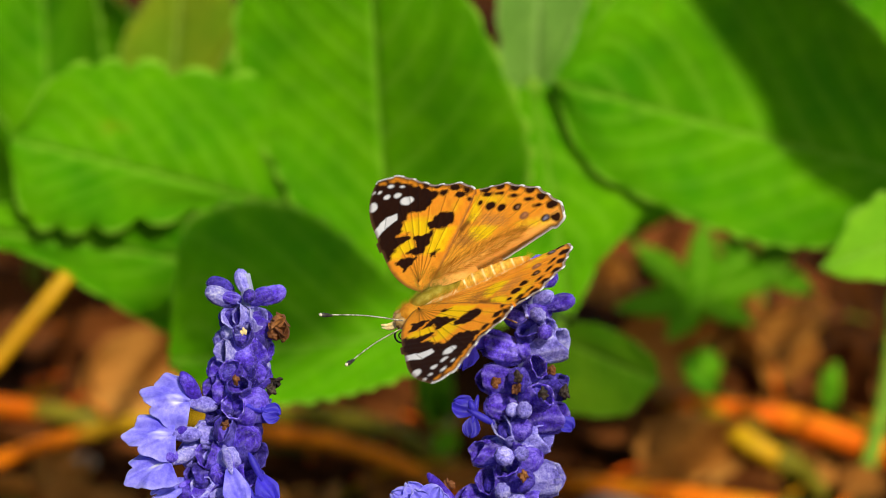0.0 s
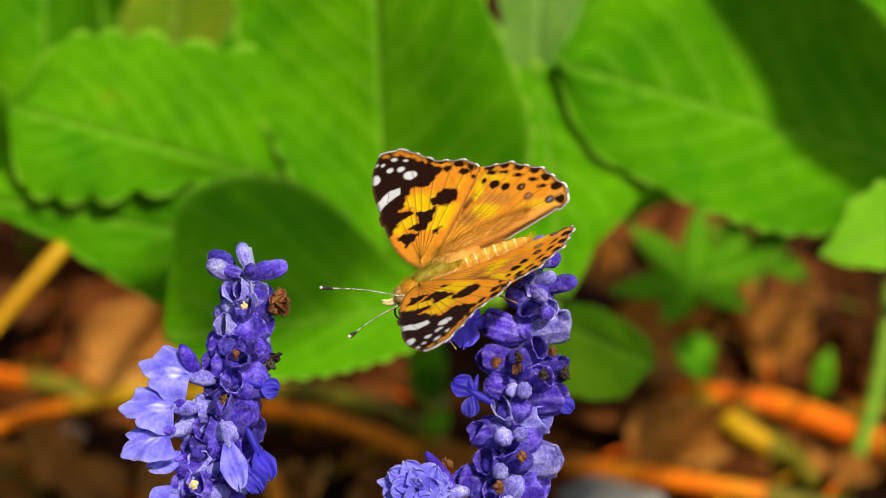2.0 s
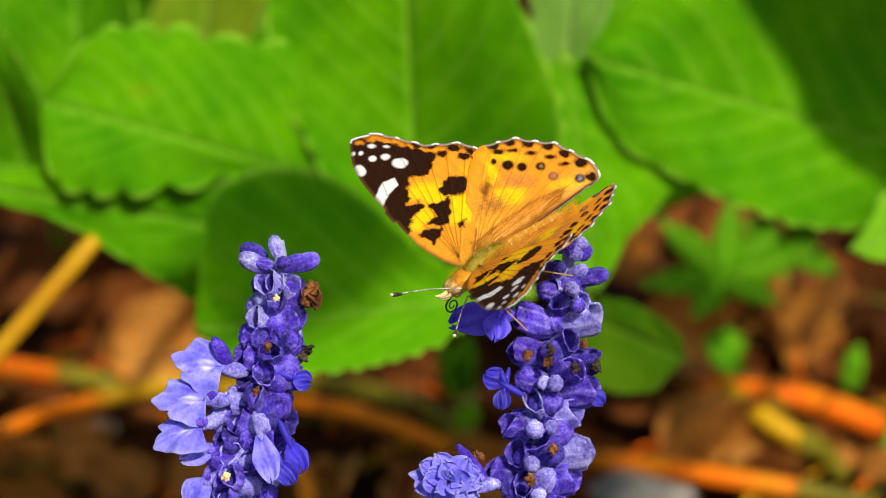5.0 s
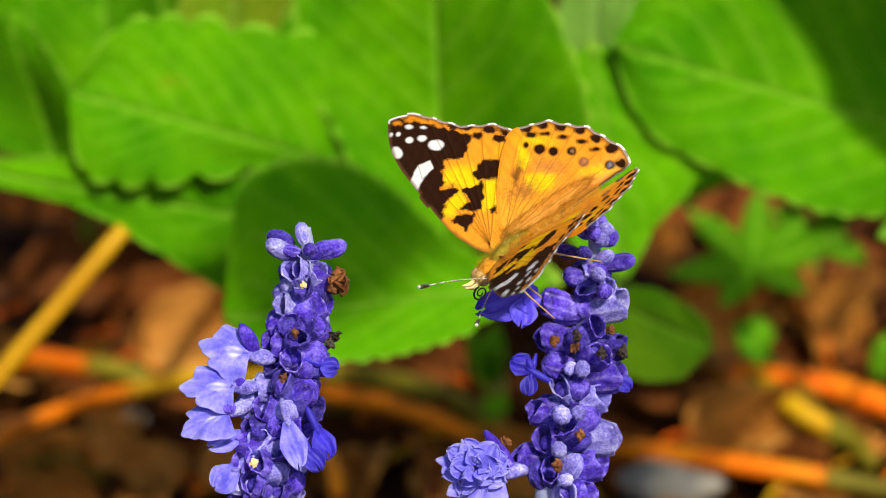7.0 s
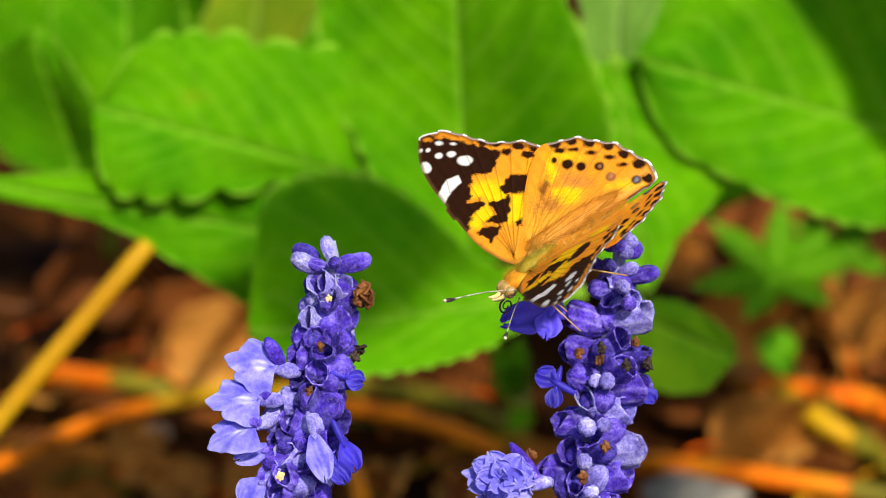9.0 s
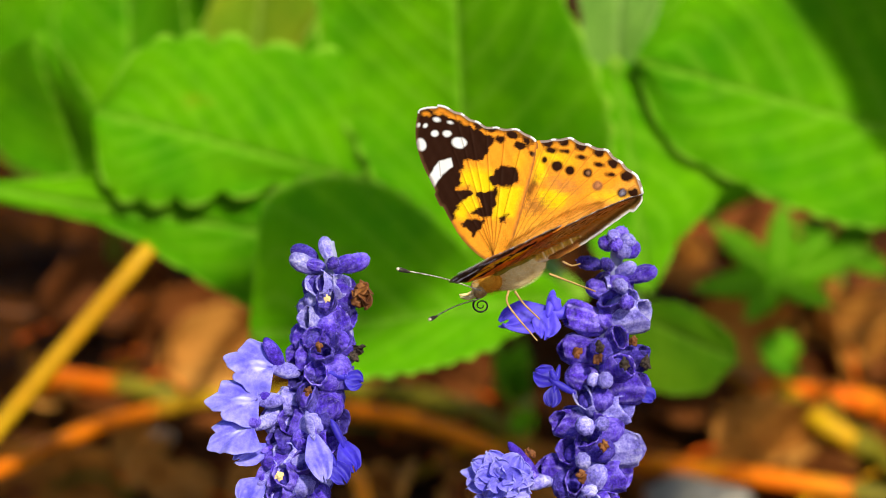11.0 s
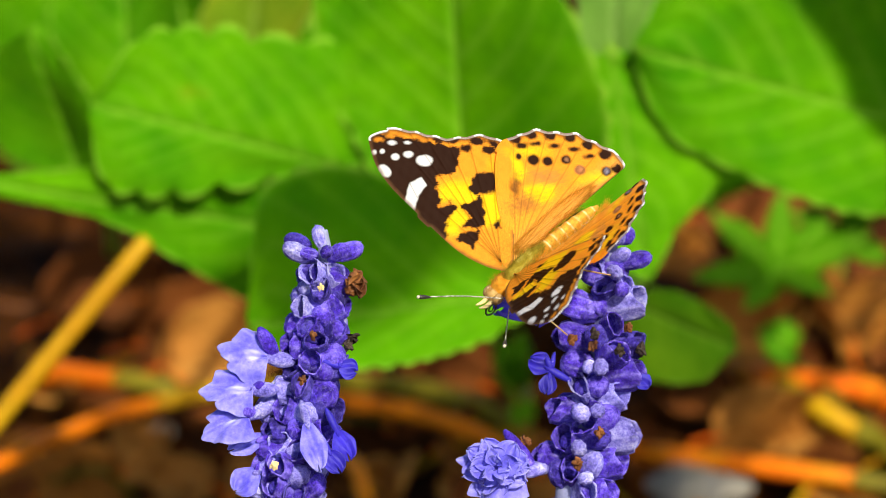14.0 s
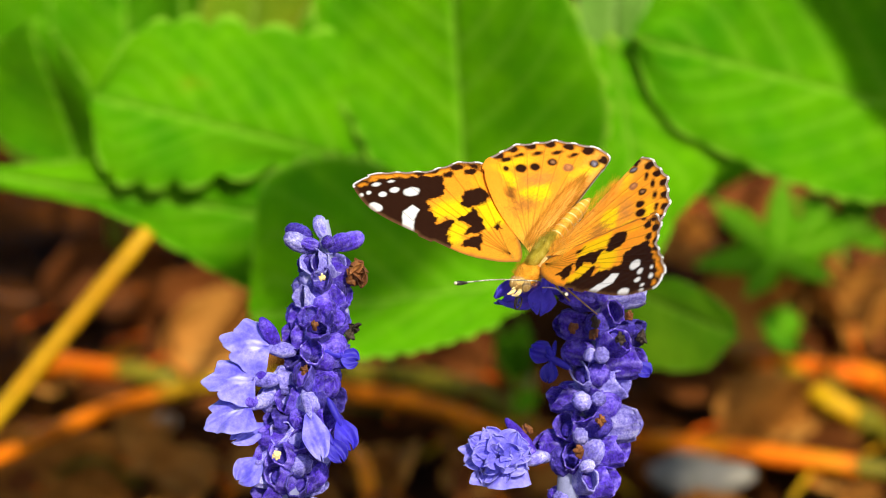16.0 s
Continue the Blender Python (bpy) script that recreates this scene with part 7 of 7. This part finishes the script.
FEELER_RIGHT_ROWS = [
    (0.0, pose(-0.00302, -0.00279, -0.00039, 9.1, 42.2, 23.4)),
    (1.0, pose(-0.00302, -0.00279, -0.00039, 7.9, 42.4, 20.2)),
    (2.0, pose(-0.00302, -0.00279, -0.00039, 9.3, 41.9, 23.9)),
    (2.5, pose(-0.00302, -0.00279, -0.00039, 9.9, 41.5, 25.7)),
    (3.0, pose(-0.00302, -0.00279, -0.00039, -24.5, -19.6, 103.1)),
    (3.1, pose(-0.00302, -0.00279, -0.00039, -24.5, -19.6, 103.1)),
    (3.3, pose(-0.00302, -0.00279, -0.00039, 0.2, 33.4, 0.6)),
    (3.5, pose(-0.00302, -0.00279, -0.00039, 0.2, 33.4, 0.7)),
    (4.0, pose(-0.00302, -0.00279, -0.00039, -0.2, 30.4, -0.6)),
    (6.5, pose(-0.00302, -0.00279, -0.00039, 1.4, 38.4, 4.0)),
    (8.0, pose(-0.00302, -0.00279, -0.00039, 2.2, 36.2, 6.6)),
    (9.0, pose(-0.00302, -0.00279, -0.00039, 1.5, 33.6, 5.1)),
    (11.5, pose(-0.00302, -0.00279, -0.00039, 9.2, 53.4, 18.2)),
    (12.0, pose(-0.00302, -0.00279, -0.00039, 18.6, 50.9, 38.0)),
    (12.5, pose(-0.00302, -0.00279, -0.00039, 11.6, 47.9, 25.8)),
    (13.0, pose(-0.00302, -0.00279, -0.00039, 25.3, 47.3, 54.2)),
    (13.2, pose(-0.00302, -0.00279, -0.00039, 11.8, 48.3, 26.0)),
    (13.4, pose(-0.00302, -0.00279, -0.00039, 0.6, 32.1, 2.2)),
    (13.5, pose(-0.00302, -0.00279, -0.00039, -4.0, 28.1, -16.1)),
    (14.0, pose(-0.00302, -0.00279, -0.00039, -7.8, 30.3, -28.3)),
    (14.5, pose(-0.00302, -0.00279, -0.00039, -6.5, 26.8, -26.9)),
    (15.0, pose(-0.00302, -0.00279, -0.00039, -7.1, 21.8, -35.9)),
    (16.0, pose(-0.00302, -0.00279, -0.00039, -7.4, 25.2, -32.2)),
]
FEELER_LEFT_ROWS = [
    (0.0, pose(-0.00376, -0.00424, -0.00065, 9.8, 19.9, 52.0)),
    (1.0, pose(-0.00376, -0.00424, -0.00065, 10.5, 21.4, 51.9)),
    (2.0, pose(-0.00376, -0.00424, -0.00065, 10.9, 20.4, 55.9)),
    (2.5, pose(-0.00376, -0.00424, -0.00065, 10.9, 21.3, 54.0)),
    (3.0, pose(-0.00376, -0.00424, -0.00065, -37.6, -30.8, 102.0)),
    (3.1, pose(-0.00376, -0.00424, -0.00065, -37.6, -30.8, 102.0)),
    (3.3, pose(-0.00376, -0.00424, -0.00065, 8.2, 18.4, 47.6)),
    (3.5, pose(-0.00376, -0.00424, -0.00065, 8.2, 18.4, 47.6)),
    (4.0, pose(-0.00376, -0.00424, -0.00065, 7.3, 17.0, 46.1)),
    (6.5, pose(-0.00376, -0.00424, -0.00065, 13.0, 26.7, 51.2)),
    (8.0, pose(-0.00376, -0.00424, -0.00065, 10.6, 22.6, 49.8)),
    (9.0, pose(-0.00376, -0.00424, -0.00065, 10.0, 21.2, 50.2)),
    (11.5, pose(-0.00376, -0.00424, -0.00065, 18.7, 31.1, 61.2)),
    (12.0, pose(-0.00376, -0.00424, -0.00065, 16.4, 27.1, 61.7)),
    (12.5, pose(-0.00376, -0.00424, -0.00065, 15.3, 26.1, 60.1)),
    (13.0, pose(-0.00376, -0.00424, -0.00065, 14.8, 25.5, 59.8)),
    (13.2, pose(-0.00376, -0.00424, -0.00065, 15.0, 25.8, 59.7)),
    (13.4, pose(-0.00376, -0.00424, -0.00065, 17.3, 22.5, 74.7)),
    (13.5, pose(-0.00376, -0.00424, -0.00065, 11.4, 21.7, 55.1)),
    (14.0, pose(-0.00376, -0.00424, -0.00065, 17.5, 35.5, 51.4)),
    (14.5, pose(-0.00376, -0.00424, -0.00065, 15.8, 33.8, 49.2)),
    (15.0, pose(-0.00376, -0.00424, -0.00065, 16.2, 35.5, 47.9)),
    (16.0, pose(-0.00376, -0.00424, -0.00065, 16.6, 34.9, 49.9)),
]


def motions():
    walk(INSECT, BODY_ROWS)
    walk(FEELERS[0], FEELER_RIGHT_ROWS)
    walk(FEELERS[1], FEELER_LEFT_ROWS)
    walk(WINGS[0][0], RIGHT_FORE_ROWS)
    walk(WINGS[0][1], RIGHT_HIND_ROWS)
    walk(WINGS[1][0], LEFT_FORE_ROWS)
    walk(WINGS[1][1], LEFT_HIND_ROWS)


motions()
